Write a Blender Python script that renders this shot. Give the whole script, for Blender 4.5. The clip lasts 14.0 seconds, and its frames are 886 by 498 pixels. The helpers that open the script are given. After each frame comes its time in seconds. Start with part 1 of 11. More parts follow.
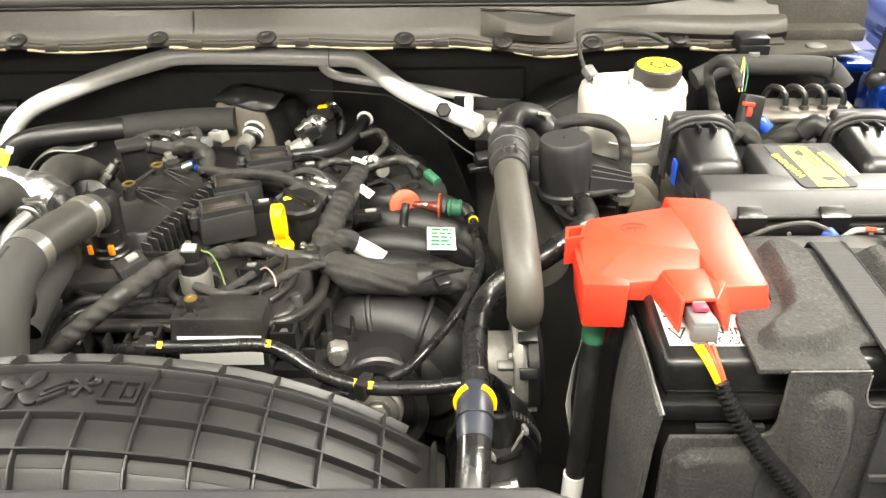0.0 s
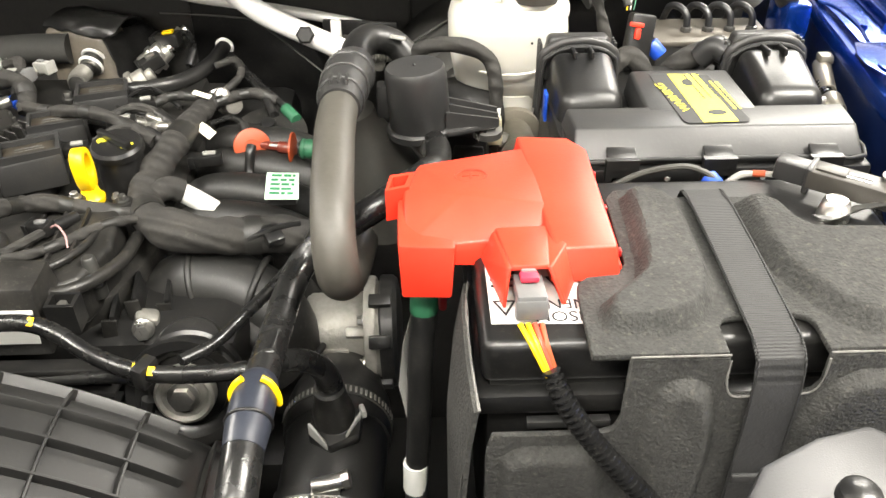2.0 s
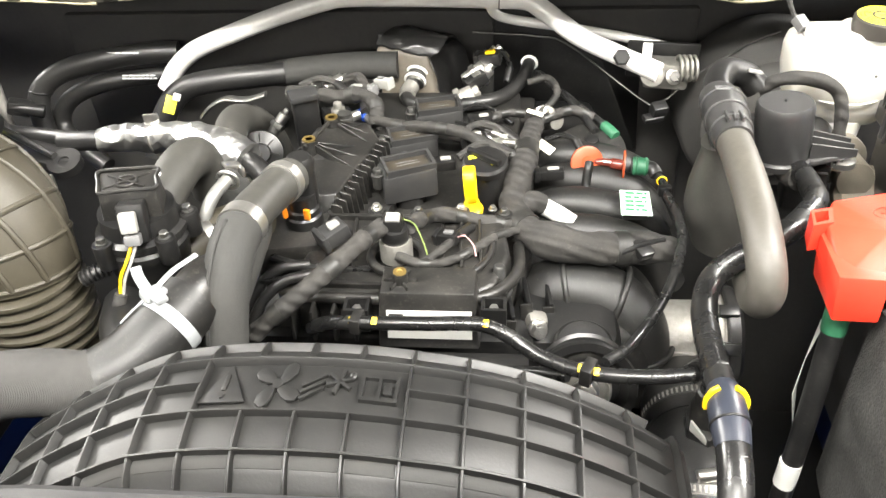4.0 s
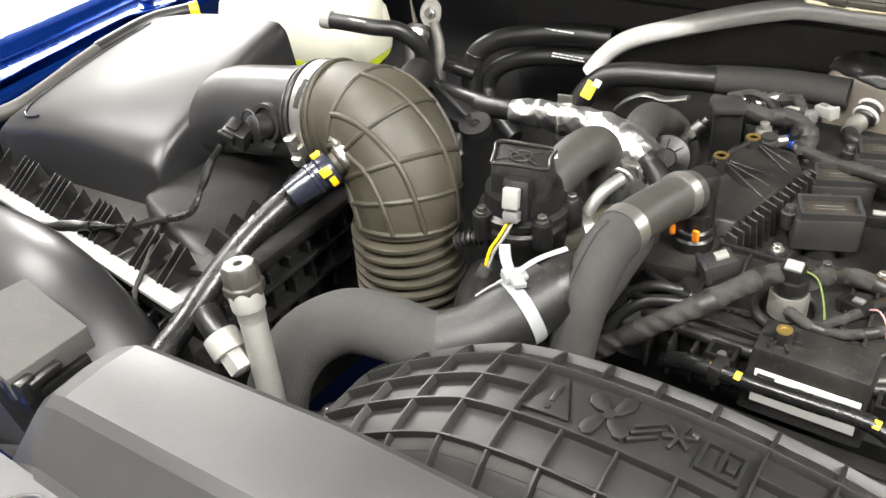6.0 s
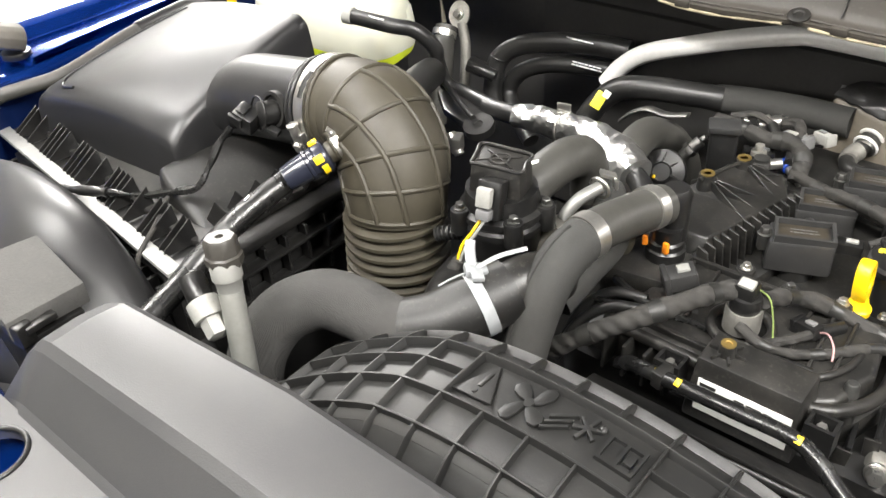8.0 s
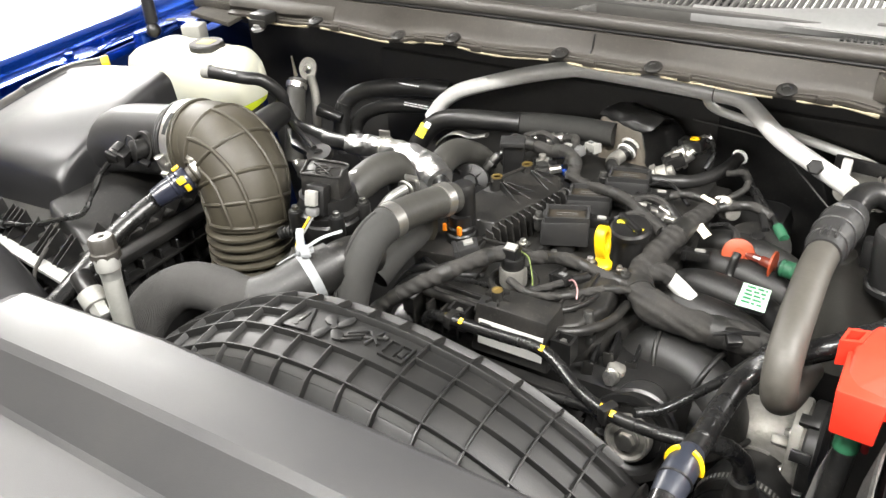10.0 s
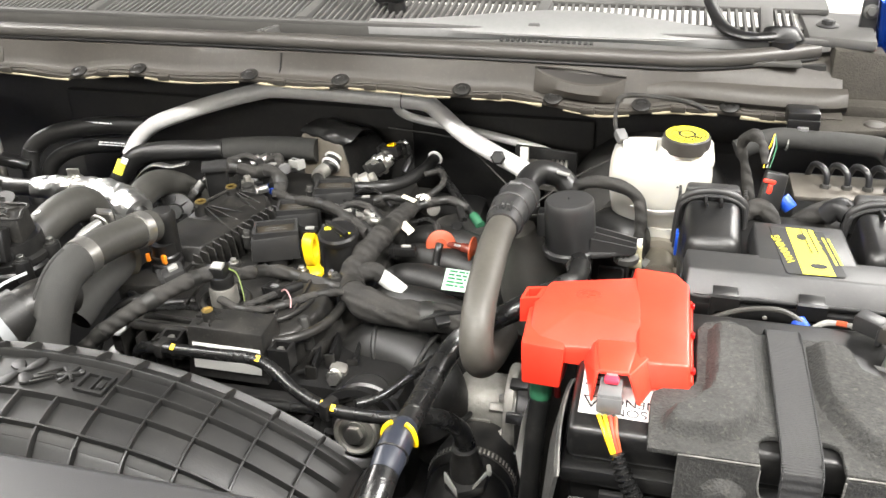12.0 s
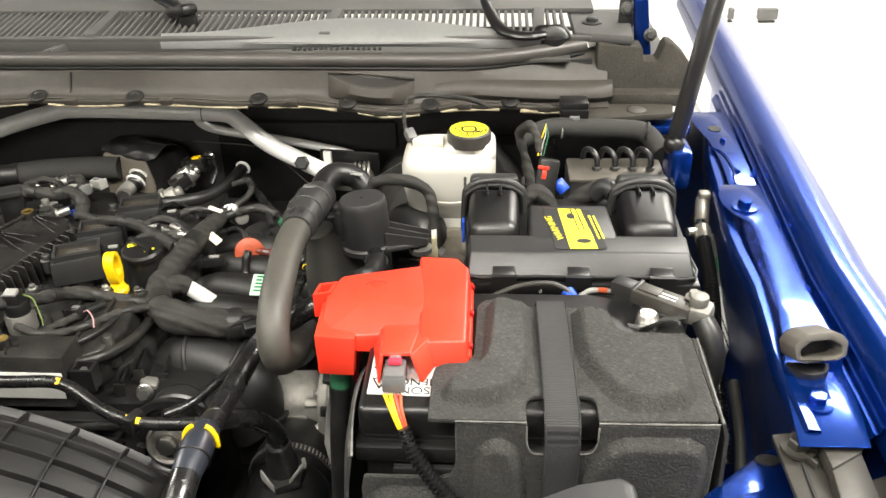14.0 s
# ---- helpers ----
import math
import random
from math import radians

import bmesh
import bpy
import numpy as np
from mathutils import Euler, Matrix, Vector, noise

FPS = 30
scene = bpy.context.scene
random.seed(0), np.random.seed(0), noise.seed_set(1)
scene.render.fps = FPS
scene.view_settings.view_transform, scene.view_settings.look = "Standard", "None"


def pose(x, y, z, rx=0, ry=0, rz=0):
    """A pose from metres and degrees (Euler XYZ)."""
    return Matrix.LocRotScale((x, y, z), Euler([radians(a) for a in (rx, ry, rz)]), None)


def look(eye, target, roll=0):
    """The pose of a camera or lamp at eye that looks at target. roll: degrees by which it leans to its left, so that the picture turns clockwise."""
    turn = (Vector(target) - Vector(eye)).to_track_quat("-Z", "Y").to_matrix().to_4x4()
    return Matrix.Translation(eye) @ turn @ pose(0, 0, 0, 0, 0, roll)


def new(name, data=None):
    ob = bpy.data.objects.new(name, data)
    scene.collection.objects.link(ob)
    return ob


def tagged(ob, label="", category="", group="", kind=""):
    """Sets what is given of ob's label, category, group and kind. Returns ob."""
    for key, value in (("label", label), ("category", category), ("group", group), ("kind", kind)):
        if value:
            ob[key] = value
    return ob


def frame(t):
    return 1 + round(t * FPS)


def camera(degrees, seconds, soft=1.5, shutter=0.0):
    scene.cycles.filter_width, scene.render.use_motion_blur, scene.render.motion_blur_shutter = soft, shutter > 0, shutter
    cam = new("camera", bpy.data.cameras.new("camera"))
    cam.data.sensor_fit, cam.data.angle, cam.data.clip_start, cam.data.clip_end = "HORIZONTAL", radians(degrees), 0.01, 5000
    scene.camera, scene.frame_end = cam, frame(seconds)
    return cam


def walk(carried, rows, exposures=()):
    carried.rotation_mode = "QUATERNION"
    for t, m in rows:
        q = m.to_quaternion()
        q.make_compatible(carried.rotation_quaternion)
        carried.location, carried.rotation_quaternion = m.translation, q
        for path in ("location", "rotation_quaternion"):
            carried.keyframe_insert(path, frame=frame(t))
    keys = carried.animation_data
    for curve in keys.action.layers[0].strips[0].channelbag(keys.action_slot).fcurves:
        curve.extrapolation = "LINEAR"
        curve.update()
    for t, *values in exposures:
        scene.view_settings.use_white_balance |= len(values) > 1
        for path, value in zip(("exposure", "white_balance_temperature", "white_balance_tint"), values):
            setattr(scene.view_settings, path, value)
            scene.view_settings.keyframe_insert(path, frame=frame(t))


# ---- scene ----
cam = camera(55.1, 14.0)
PATH = [
    (0, (0.0122, 0.0226, 1.5385), (-0.0078, 1.4973, 0.6163), -0.9),
    (0.5, (0.047, 0.0635, 1.5063), (0.0452, 1.5321, 0.5728), -0.8),
    (1, (0.0853, 0.0957, 1.4993), (0.1009, 1.5434, 0.5345), -0.6),
    (1.5, (0.1122, 0.1105, 1.4932), (0.1453, 1.5303, 0.4875), -0.3),
    (2, (0.127, 0.134, 1.4828), (0.1705, 1.5321, 0.4475), -0.2),
    (2.5, (0.1087, 0.1357, 1.4732), (0.1575, 1.5216, 0.4223), -0),
    (3, (0.0409, 0.1288, 1.4906), (0.0818, 1.5077, 0.431), -0),
    (3.5, (-0.0557, 0.094, 1.542), (-0.107, 1.4694, 0.4779), -1.7),
    (4, (-0.114, 0.0757, 1.5698), (-0.2767, 1.439, 0.5014), -3.3),
    (4.2, (-0.1505, 0.067, 1.5759), (-0.3619, 1.4259, 0.5093), -4.4),
    (6.3, (-0.1218, 0.1383, 1.5359), (-1.0388, 1.2128, 0.5197), -5.8),
    (6.5, (-0.1157, 0.1436, 1.5341), (-1.0449, 1.2067, 0.5188), -5.5),
    (7, (-0.1087, 0.1444, 1.5385), (-1.0423, 1.1989, 0.5154), -3.6),
    (7.2, (-0.1079, 0.1479, 1.5385), (-1.037, 1.2023, 0.5136), -3.3),
    (9.3, (0.1018, 0.0522, 1.6133), (-0.9065, 1.0657, 0.6224), -5.4),
    (9.5, (0.1192, 0.0313, 1.615), (-0.8578, 1.1092, 0.6606), -4.3),
    (10, (0.1436, 0.0113, 1.6124), (-0.6916, 1.2258, 0.6876), -3.9),
    (10.5, (0.1505, 0.0139, 1.6081), (-0.5324, 1.3311, 0.6998), -2.9),
    (11, (0.1505, 0.0104, 1.6177), (-0.4246, 1.3868, 0.7216), -2.2),
    (11.5, (0.1714, 0.0087, 1.5968), (-0.3097, 1.4251, 0.7085), -2.7),
    (12, (0.1975, 0.0035, 1.5898), (-0.1888, 1.4538, 0.7085), -2),
    (12.5, (0.2236, 0.0017, 1.575), (-0.0566, 1.4755, 0.6928), -1),
    (13, (0.2245, 0.007, 1.5733), (0.0287, 1.4955, 0.6937), -1.4),
    (13.5, (0.2393, -0.0009, 1.5794), (0.1018, 1.4938, 0.6989), -1.7),
    (14, (0.2619, -0.0278, 1.6046), (0.1714, 1.4694, 0.7233), -1.2),
]
walk(cam, [(t, look(eye, target, roll)) for t, eye, target, roll in PATH],
     [(0, 0.3, 6850, 8), (1, 0.36, 6700, 8), (1.5, 0.2, 6680, 8), (2, 0.08, 6660, 9), (2.5, 0.09, 6620, 9), (3.2, 0.22, 6580, 9), (4, 0.74, 6450, 10), (6.5, 0.0, 6350, 11), (9.5, 0.05, 6350, 11), (11, 0.08, 6300, 11), (12.5, -0.02, 6400, 11), (14, -0.47, 6600, 9)])

# ---- light: a bright white workshop with added, unseen ceiling panels ----
world = bpy.data.worlds.new("room_air")
world.use_nodes = True
world.node_tree.nodes["Background"].inputs["Color"].default_value = (1.0, 0.98, 0.94, 1)
world.node_tree.nodes["Background"].inputs["Strength"].default_value = 0.5
scene.world = world


def unseen_lamp(x, y, sx, sy, watts):
    lamp = bpy.data.lights.new("unseen_lamp", "AREA")
    lamp.shape, lamp.size, lamp.size_y, lamp.energy = "RECTANGLE", sx, sy, watts
    lamp.color = (1.0, 0.965, 0.90)
    ob = new("unseen_lamp", lamp)
    ob.matrix_world = pose(x, y, 3.13, 0, 0, 0)
    return ob


# no lamp is seen; these are added where lid, rail and pipe need highlights
for lx, ly, sx, sy, watts in ((-0.3, -0.7, 1.6, 0.4, 140), (-2.2, 0.4, 1.6, 0.4, 90), (1.7, 0.3, 1.6, 0.4, 205), (2.0, 3.1, 1.8, 0.8, 280), (5.0, 6.3, 1.6, 0.8, 380), (-4.5, 2.7, 1.8, 1.2, 520), (-0.3, -4.0, 3.2, 0.8, 150)):
    unseen_lamp(lx, ly, sx, sy, watts)
scene.view_settings.exposure = 0.0

# ---- materials ----


def node(tree, kind, **inputs):
    n = tree.nodes.new(kind)
    for key, value in inputs.items():
        n.inputs[key.replace("_", " ")].default_value = value
    return n


def surface(name, color, rough=0.5, metal=0.0, worn=None, worn_amount=0.5, worn_scale=18.0, grain=500.0,
            grain_depth=0.00015, mottle=0.12, coat=0.0, subsurface=0.0, spec=0.5, rough_spread=0.12, dent=0.0, dent_scale=60.0, specks=0.0):
    """A surface with broad wear or dust, a finer mottle, and fine relief at real size."""
    m = bpy.data.materials.new(name)
    m.use_nodes = True
    t = m.node_tree
    b = t.nodes["Principled BSDF"]
    co = t.nodes.new("ShaderNodeTexCoord")
    broad = node(t, "ShaderNodeTexNoise", Scale=worn_scale, Detail=6.0, Roughness=0.62)
    fine = node(t, "ShaderNodeTexNoise", Scale=worn_scale * 9, Detail=3.0, Roughness=0.6)
    tiny = node(t, "ShaderNodeTexNoise", Scale=grain, Detail=2.0)
    info = t.nodes.new("ShaderNodeObjectInfo")
    for n in (broad, fine, tiny):
        t.links.new(co.outputs["Object"], n.inputs["Vector"])
    ramp = t.nodes.new("ShaderNodeValToRGB")
    ramp.color_ramp.elements[0].position, ramp.color_ramp.elements[1].position = 0.42, 0.72
    t.links.new(broad.outputs["Fac"], ramp.inputs["Fac"])
    amount = node(t, "ShaderNodeMath")
    amount.operation = "MULTIPLY"
    amount.inputs[1].default_value = worn_amount
    t.links.new(ramp.outputs["Color"], amount.inputs[0])
    mix = t.nodes.new("ShaderNodeMix")
    mix.data_type = "RGBA"
    mix.inputs["A"].default_value = (*color, 1)
    w = worn or tuple(min(1, c * 1.6 + 0.012) for c in color)
    mix.inputs["B"].default_value = (*w, 1)
    t.links.new(amount.outputs[0], mix.inputs["Factor"])
    value = node(t, "ShaderNodeMapRange")
    value.inputs["To Min"].default_value, value.inputs["To Max"].default_value = 1 - mottle, 1 + mottle
    t.links.new(fine.outputs["Fac"], value.inputs["Value"])
    each = node(t, "ShaderNodeMapRange")
    each.inputs["To Min"].default_value, each.inputs["To Max"].default_value = 0.93, 1.07
    t.links.new(info.outputs["Random"], each.inputs["Value"])
    both = node(t, "ShaderNodeMath")
    both.operation = "MULTIPLY"
    t.links.new(value.outputs[0], both.inputs[0])
    t.links.new(each.outputs[0], both.inputs[1])
    # settled specks of dust
    spot = node(t, "ShaderNodeTexNoise", Scale=240.0, Detail=4.0, Roughness=0.7)
    t.links.new(co.outputs["Object"], spot.inputs["Vector"])
    sramp = t.nodes.new("ShaderNodeValToRGB")
    sramp.color_ramp.elements[0].position, sramp.color_ramp.elements[1].position = 0.56, 0.72
    t.links.new(spot.outputs["Fac"], sramp.inputs["Fac"])
    smul = node(t, "ShaderNodeMath")
    smul.operation = "MULTIPLY"
    smul.inputs[1].default_value = specks
    t.links.new(sramp.outputs["Color"], smul.inputs[0])
    dusted = t.nodes.new("ShaderNodeMix")
    dusted.data_type = "RGBA"
    dusted.inputs["B"].default_value = (0.13, 0.12, 0.1, 1)
    t.links.new(smul.outputs[0], dusted.inputs["Factor"])
    t.links.new(mix.outputs["Result"], dusted.inputs["A"])
    hsv = t.nodes.new("ShaderNodeHueSaturation")
    t.links.new(dusted.outputs["Result"], hsv.inputs["Color"])
    t.links.new(both.outputs[0], hsv.inputs["Value"])
    t.links.new(hsv.outputs["Color"], b.inputs["Base Color"])
    rr = node(t, "ShaderNodeMapRange")
    rr.inputs["To Min"].default_value, rr.inputs["To Max"].default_value = max(0.05, rough - rough_spread), min(1, rough + rough_spread)
    t.links.new(broad.outputs["Fac"], rr.inputs["Value"])
    t.links.new(rr.outputs[0], b.inputs["Roughness"])
    b.inputs["Metallic"].default_value = metal
    b.inputs["Coat Weight"].default_value = coat
    b.inputs["Coat Roughness"].default_value = 0.06
    b.inputs["Specular IOR Level"].default_value = spec
    b.inputs["Subsurface Weight"].default_value = subsurface
    b.inputs["Subsurface Radius"].default_value = (0.02, 0.018, 0.012)
    b.inputs["Subsurface Scale"].default_value = 0.6
    bump = node(t, "ShaderNodeBump", Distance=grain_depth, Strength=0.6)
    t.links.new(tiny.outputs["Fac"], bump.inputs["Height"])
    if dent:
        cell = node(t, "ShaderNodeTexVoronoi", Scale=dent_scale)
        t.links.new(co.outputs["Object"], cell.inputs["Vector"])
        big = node(t, "ShaderNodeBump", Distance=dent, Strength=1.0)
        t.links.new(cell.outputs["Distance"], big.inputs["Height"])
        t.links.new(big.outputs["Normal"], bump.inputs["Normal"])
    t.links.new(bump.outputs["Normal"], b.inputs["Normal"])
    return m


def banded(m, scale, depth, axis="X", turn=(0, 0, 0)):
    """Adds fine woven or knitted bands to a material's relief."""
    t = m.node_tree
    bump = [n for n in t.nodes if n.bl_idname == "ShaderNodeBump"][0]
    co = [n for n in t.nodes if n.bl_idname == "ShaderNodeTexCoord"][0]
    mp = t.nodes.new("ShaderNodeMapping")
    mp.inputs["Rotation"].default_value = [radians(a) for a in turn]
    wave = node(t, "ShaderNodeTexWave", Scale=scale, Distortion=1.2, Detail=1.0, Detail_Scale=2.0)
    wave.bands_direction = axis
    t.links.new(co.outputs["Object"], mp.inputs["Vector"])
    t.links.new(mp.outputs["Vector"], wave.inputs["Vector"])
    big = node(t, "ShaderNodeBump", Distance=depth, Strength=0.8)
    t.links.new(wave.outputs["Fac"], big.inputs["Height"])
    t.links.new(big.outputs["Normal"], bump.inputs["Normal"])
    return m


plastic = surface("black_plastic", (0.008, 0.008, 0.008), 0.34, worn=(0.03, 0.028, 0.025), worn_amount=0.3, specks=0.12)
plastic_dusty = surface("dusty_black_plastic", (0.010, 0.0098, 0.0092), 0.4, worn=(0.05, 0.046, 0.04), worn_amount=0.35, worn_scale=30, specks=0.3, mottle=0.25)
plastic_dull = surface("dull_black_plastic", (0.007, 0.007, 0.0066), 0.48, worn=(0.018, 0.0168, 0.0148), worn_amount=0.5, worn_scale=22, specks=0.22, mottle=0.2)
plastic_grey = surface("dark_grey_plastic", (0.024, 0.024, 0.024), 0.4, worn=(0.05, 0.048, 0.045), worn_amount=0.4, specks=0.08)
plastic_duct = surface("ribbed_duct_plastic", (0.008, 0.008, 0.0077), 0.46, worn=(0.018, 0.017, 0.015), worn_amount=0.4, specks=0.06)
plastic_cover = surface("grained_cover_plastic", (0.034, 0.034, 0.035), 0.4, worn=(0.046, 0.045, 0.043), worn_amount=0.4, grain=900, grain_depth=0.00016, mottle=0.05)
plastic_lid = surface("grained_lid_plastic", (0.014, 0.014, 0.0145), 0.38, worn=(0.022, 0.0215, 0.021), worn_amount=0.4, grain=900, grain_depth=0.00018, mottle=0.06)
cowl_plastic = surface("cowl_plastic", (0.040, 0.0355, 0.0295), 0.55, worn=(0.066, 0.060, 0.050), worn_amount=0.5, worn_scale=9, specks=0.22, mottle=0.2)
grille_plastic = surface("cowl_grille_plastic", (0.075, 0.073, 0.069), 0.75, worn=(0.10, 0.097, 0.092), worn_amount=0.5, worn_scale=9)
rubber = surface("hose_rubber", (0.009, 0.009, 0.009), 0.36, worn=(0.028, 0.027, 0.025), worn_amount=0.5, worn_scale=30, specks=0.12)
rubber_glossy = surface("glossy_hose_rubber", (0.008, 0.008, 0.008), 0.28, worn=(0.022, 0.022, 0.021), worn_amount=0.5, worn_scale=30, specks=0.12, rough_spread=0.2, dent=0.0008, dent_scale=40)
conduit_black = surface("corrugated_conduit_plastic", (0.008, 0.008, 0.008), 0.16, worn=(0.02, 0.02, 0.02), worn_amount=0.4, specks=0.08)
rubber_grey = surface("greyed_hose_rubber", (0.036, 0.035, 0.031), 0.5, worn=(0.07, 0.068, 0.06), worn_amount=0.6, worn_scale=14, mottle=0.2, specks=0.12)
rubber_brown = surface("olive_brown_rubber", (0.034, 0.0295, 0.0195), 0.52, worn=(0.06, 0.053, 0.037), worn_amount=0.5, worn_scale=14, mottle=0.2, specks=0.1)
rubber_tan = surface("grey_brown_rubber", (0.075, 0.068, 0.058), 0.6, worn=(0.12, 0.11, 0.095), worn_amount=0.5, worn_scale=30)
foam = surface("foam_sleeve", (0.026, 0.026, 0.024), 0.8, worn=(0.05, 0.048, 0.044), worn_amount=0.5, grain=700, grain_depth=0.0004, mottle=0.2)
knit = banded(surface("knitted_sleeve", (0.04, 0.039, 0.037), 0.85, worn=(0.07, 0.068, 0.064), worn_amount=0.4, grain=900, grain_depth=0.0003, mottle=0.25), 300, 0.0005, "X", (0, 0, 20))
tape = banded(surface("cloth_loom_tape", (0.017, 0.016, 0.0145), 0.8, worn=(0.05, 0.046, 0.04), worn_amount=0.55, worn_scale=40, grain=800, grain_depth=0.0004, mottle=0.3, specks=0.2), 35, 0.0014, "DIAGONAL", (20, 30, 10))
felt = surface("moulded_felt", (0.034, 0.034, 0.032), 0.95, worn=(0.066, 0.065, 0.062), worn_amount=0.5, worn_scale=34, grain=430, grain_depth=0.0020, mottle=0.6, spec=0.3, specks=0.35, dent=0.0004, dent_scale=480)
foam_face = surface("foam_faced_trim", (0.055, 0.054, 0.051), 0.85, worn=(0.085, 0.083, 0.078), worn_amount=0.5, worn_scale=40, grain=700, grain_depth=0.0006, mottle=0.2, specks=0.15)
felt_edge = surface("frayed_felt_edge", (0.16, 0.155, 0.145), 0.95, worn=(0.07, 0.068, 0.064), worn_amount=0.8, worn_scale=90, mottle=0.5)
felt_brown = surface("brown_grey_felt", (0.0425, 0.0391, 0.03315), 0.95, worn=(0.07225, 0.0663, 0.0561), worn_amount=0.5, worn_scale=30, grain=420, grain_depth=0.0014, mottle=0.4, spec=0.2)
strap_cloth = banded(surface("woven_strap", (0.02, 0.02, 0.02), 0.7, worn=(0.04, 0.04, 0.04), grain=900, grain_depth=0.0003), 170, 0.0006, "Y")
aluminium = surface("drawn_aluminium", (0.9, 0.89, 0.865), 0.4, 0.2, worn=(0.72, 0.71, 0.68), worn_amount=0.4, worn_scale=12, grain_depth=0.00006)
cast_metal = surface("cast_aluminium", (0.30, 0.29, 0.265), 0.52, 0.65, worn=(0.14, 0.132, 0.118), worn_amount=0.8, dent=0.0004, dent_scale=160, worn_scale=25, grain=420, grain_depth=0.0005)
steel = surface("zinc_steel", (0.58, 0.57, 0.54), 0.3, 0.95, worn=(0.36, 0.34, 0.3), worn_amount=0.5, worn_scale=50)
dark_steel = surface("dark_steel", (0.12, 0.12, 0.115), 0.45, 0.9, worn=(0.2, 0.19, 0.17), worn_amount=0.5, worn_scale=50)
foil = surface("crumpled_foil", (0.62, 0.62, 0.61), 0.34, 1.0, worn=(0.5, 0.5, 0.49), worn_amount=0.4, dent=0.0020, dent_scale=90)
red_plastic = surface("red_plastic", (0.8, 0.042, 0.02), 0.38, worn=(0.86, 0.075, 0.04), worn_amount=0.4, mottle=0.04)
yellow_plastic = surface("yellow_plastic", (0.85, 0.55, 0.005), 0.35, worn=(0.8, 0.5, 0.01), mottle=0.05)
orange_plastic = surface("orange_plastic", (0.36, 0.058, 0.016), 0.45, worn=(0.36, 0.07, 0.02), mottle=0.1)
amber_plastic = surface("amber_plastic", (0.8, 0.24, 0.01), 0.4, worn=(0.7, 0.2, 0.02), mottle=0.1)
green_plastic = surface("green_plastic", (0.018, 0.1, 0.048), 0.5)
blue_plastic = surface("blue_plastic", (0.01, 0.06, 0.42), 0.35)
white_plastic = surface("white_plastic", (0.25, 0.25, 0.235), 0.45, worn=(0.3, 0.29, 0.26), worn_amount=0.6, worn_scale=60, specks=0.3)
connector_grey = surface("grey_connector_plastic", (0.13, 0.13, 0.13), 0.42, worn=(0.2, 0.2, 0.19))
paper = surface("white_label_paper", (0.66, 0.66, 0.63), 0.55, worn=(0.55, 0.55, 0.5), worn_amount=0.3, mottle=0.04)
paper_green = surface("pale_green_label", (0.55, 0.78, 0.6), 0.5, worn=(0.65, 0.8, 0.68), mottle=0.05)
paper_yellow = surface("yellow_label", (0.82, 0.72, 0.03), 0.5, worn=(0.75, 0.66, 0.05), mottle=0.05)
ink = surface("black_ink", (0.012, 0.012, 0.012), 0.6, grain_depth=0.00002)
ink_green = surface("green_ink", (0.02, 0.2, 0.07), 0.6, grain_depth=0.00002)
ink_white = surface("white_ink", (0.7, 0.7, 0.68), 0.6, grain_depth=0.00002)
tank = surface("milky_tank_plastic", (0.6, 0.585, 0.53), 0.36, worn=(0.55, 0.52, 0.44), worn_amount=0.4, worn_scale=8, mottle=0.03, subsurface=0.25)
tank_cool = surface("milky_coolant_tank_plastic", (0.48, 0.48, 0.4), 0.36, worn=(0.42, 0.43, 0.32), worn_amount=0.4, worn_scale=8, mottle=0.03, subsurface=0.25)
coolant = surface("yellow_coolant", (0.62, 0.72, 0.03), 0.3, worn=(0.5, 0.62, 0.03), mottle=0.05, subsurface=0.2)
fitting_metal = surface("dull_fitting_metal", (0.3, 0.28, 0.24), 0.4, 0.7)
clay = surface("yellowed_cylinder_metal", (0.22, 0.2, 0.16), 0.5, 0.5, worn=(0.14, 0.125, 0.095))
blue_paint = surface("blue_metallic_paint", (0.003, 0.04, 0.27), 0.25, 0.8, worn=(0.006, 0.04, 0.28), worn_amount=0.2, grain=1400, grain_depth=0.00003, coat=0.45, mottle=0.02, rough_spread=0.03)
black_paint = surface("black_paint", (0.012, 0.012, 0.013), 0.35, worn=(0.03, 0.03, 0.03), coat=0.3)
# black painted in for unlit depths: gaps, holes, slots and the underbody
void = surface("unlit_depth_black", (0.014, 0.014, 0.013), 0.75, worn=(0.03, 0.028, 0.025))
firewall_coat = surface("firewall_coating", (0.032, 0.031, 0.029), 0.7, worn=(0.055, 0.052, 0.046), mottle=0.2)
glass = surface("dark_windscreen", (0.02, 0.024, 0.024), 0.05, mottle=0.02, rough_spread=0.01, grain_depth=0.00001)
floor_paint = surface("white_floor", (0.74, 0.73, 0.7), 0.35, worn=(0.66, 0.65, 0.62), worn_amount=0.4, worn_scale=2)
# grey for the unseen ceiling, chosen to cut the bounced fill
ceiling_paint = surface("unseen_ceiling_grey", (0.36, 0.355, 0.345), 0.8, worn=(0.32, 0.315, 0.305), worn_scale=2, mottle=0.04)
wall_paint = surface("white_wall_paint", (0.8, 0.79, 0.77), 0.7, worn=(0.76, 0.75, 0.72), worn_scale=2, mottle=0.04)

# ---- building helpers ----
ORIGIN = {}


def thing(name, base, label, category, group="", kind=""):
    ob = new(name)
    ob.empty_display_size = 0.02
    ob.location = base
    ORIGIN[ob] = Vector(base)
    return tagged(ob, label, category, group, kind)


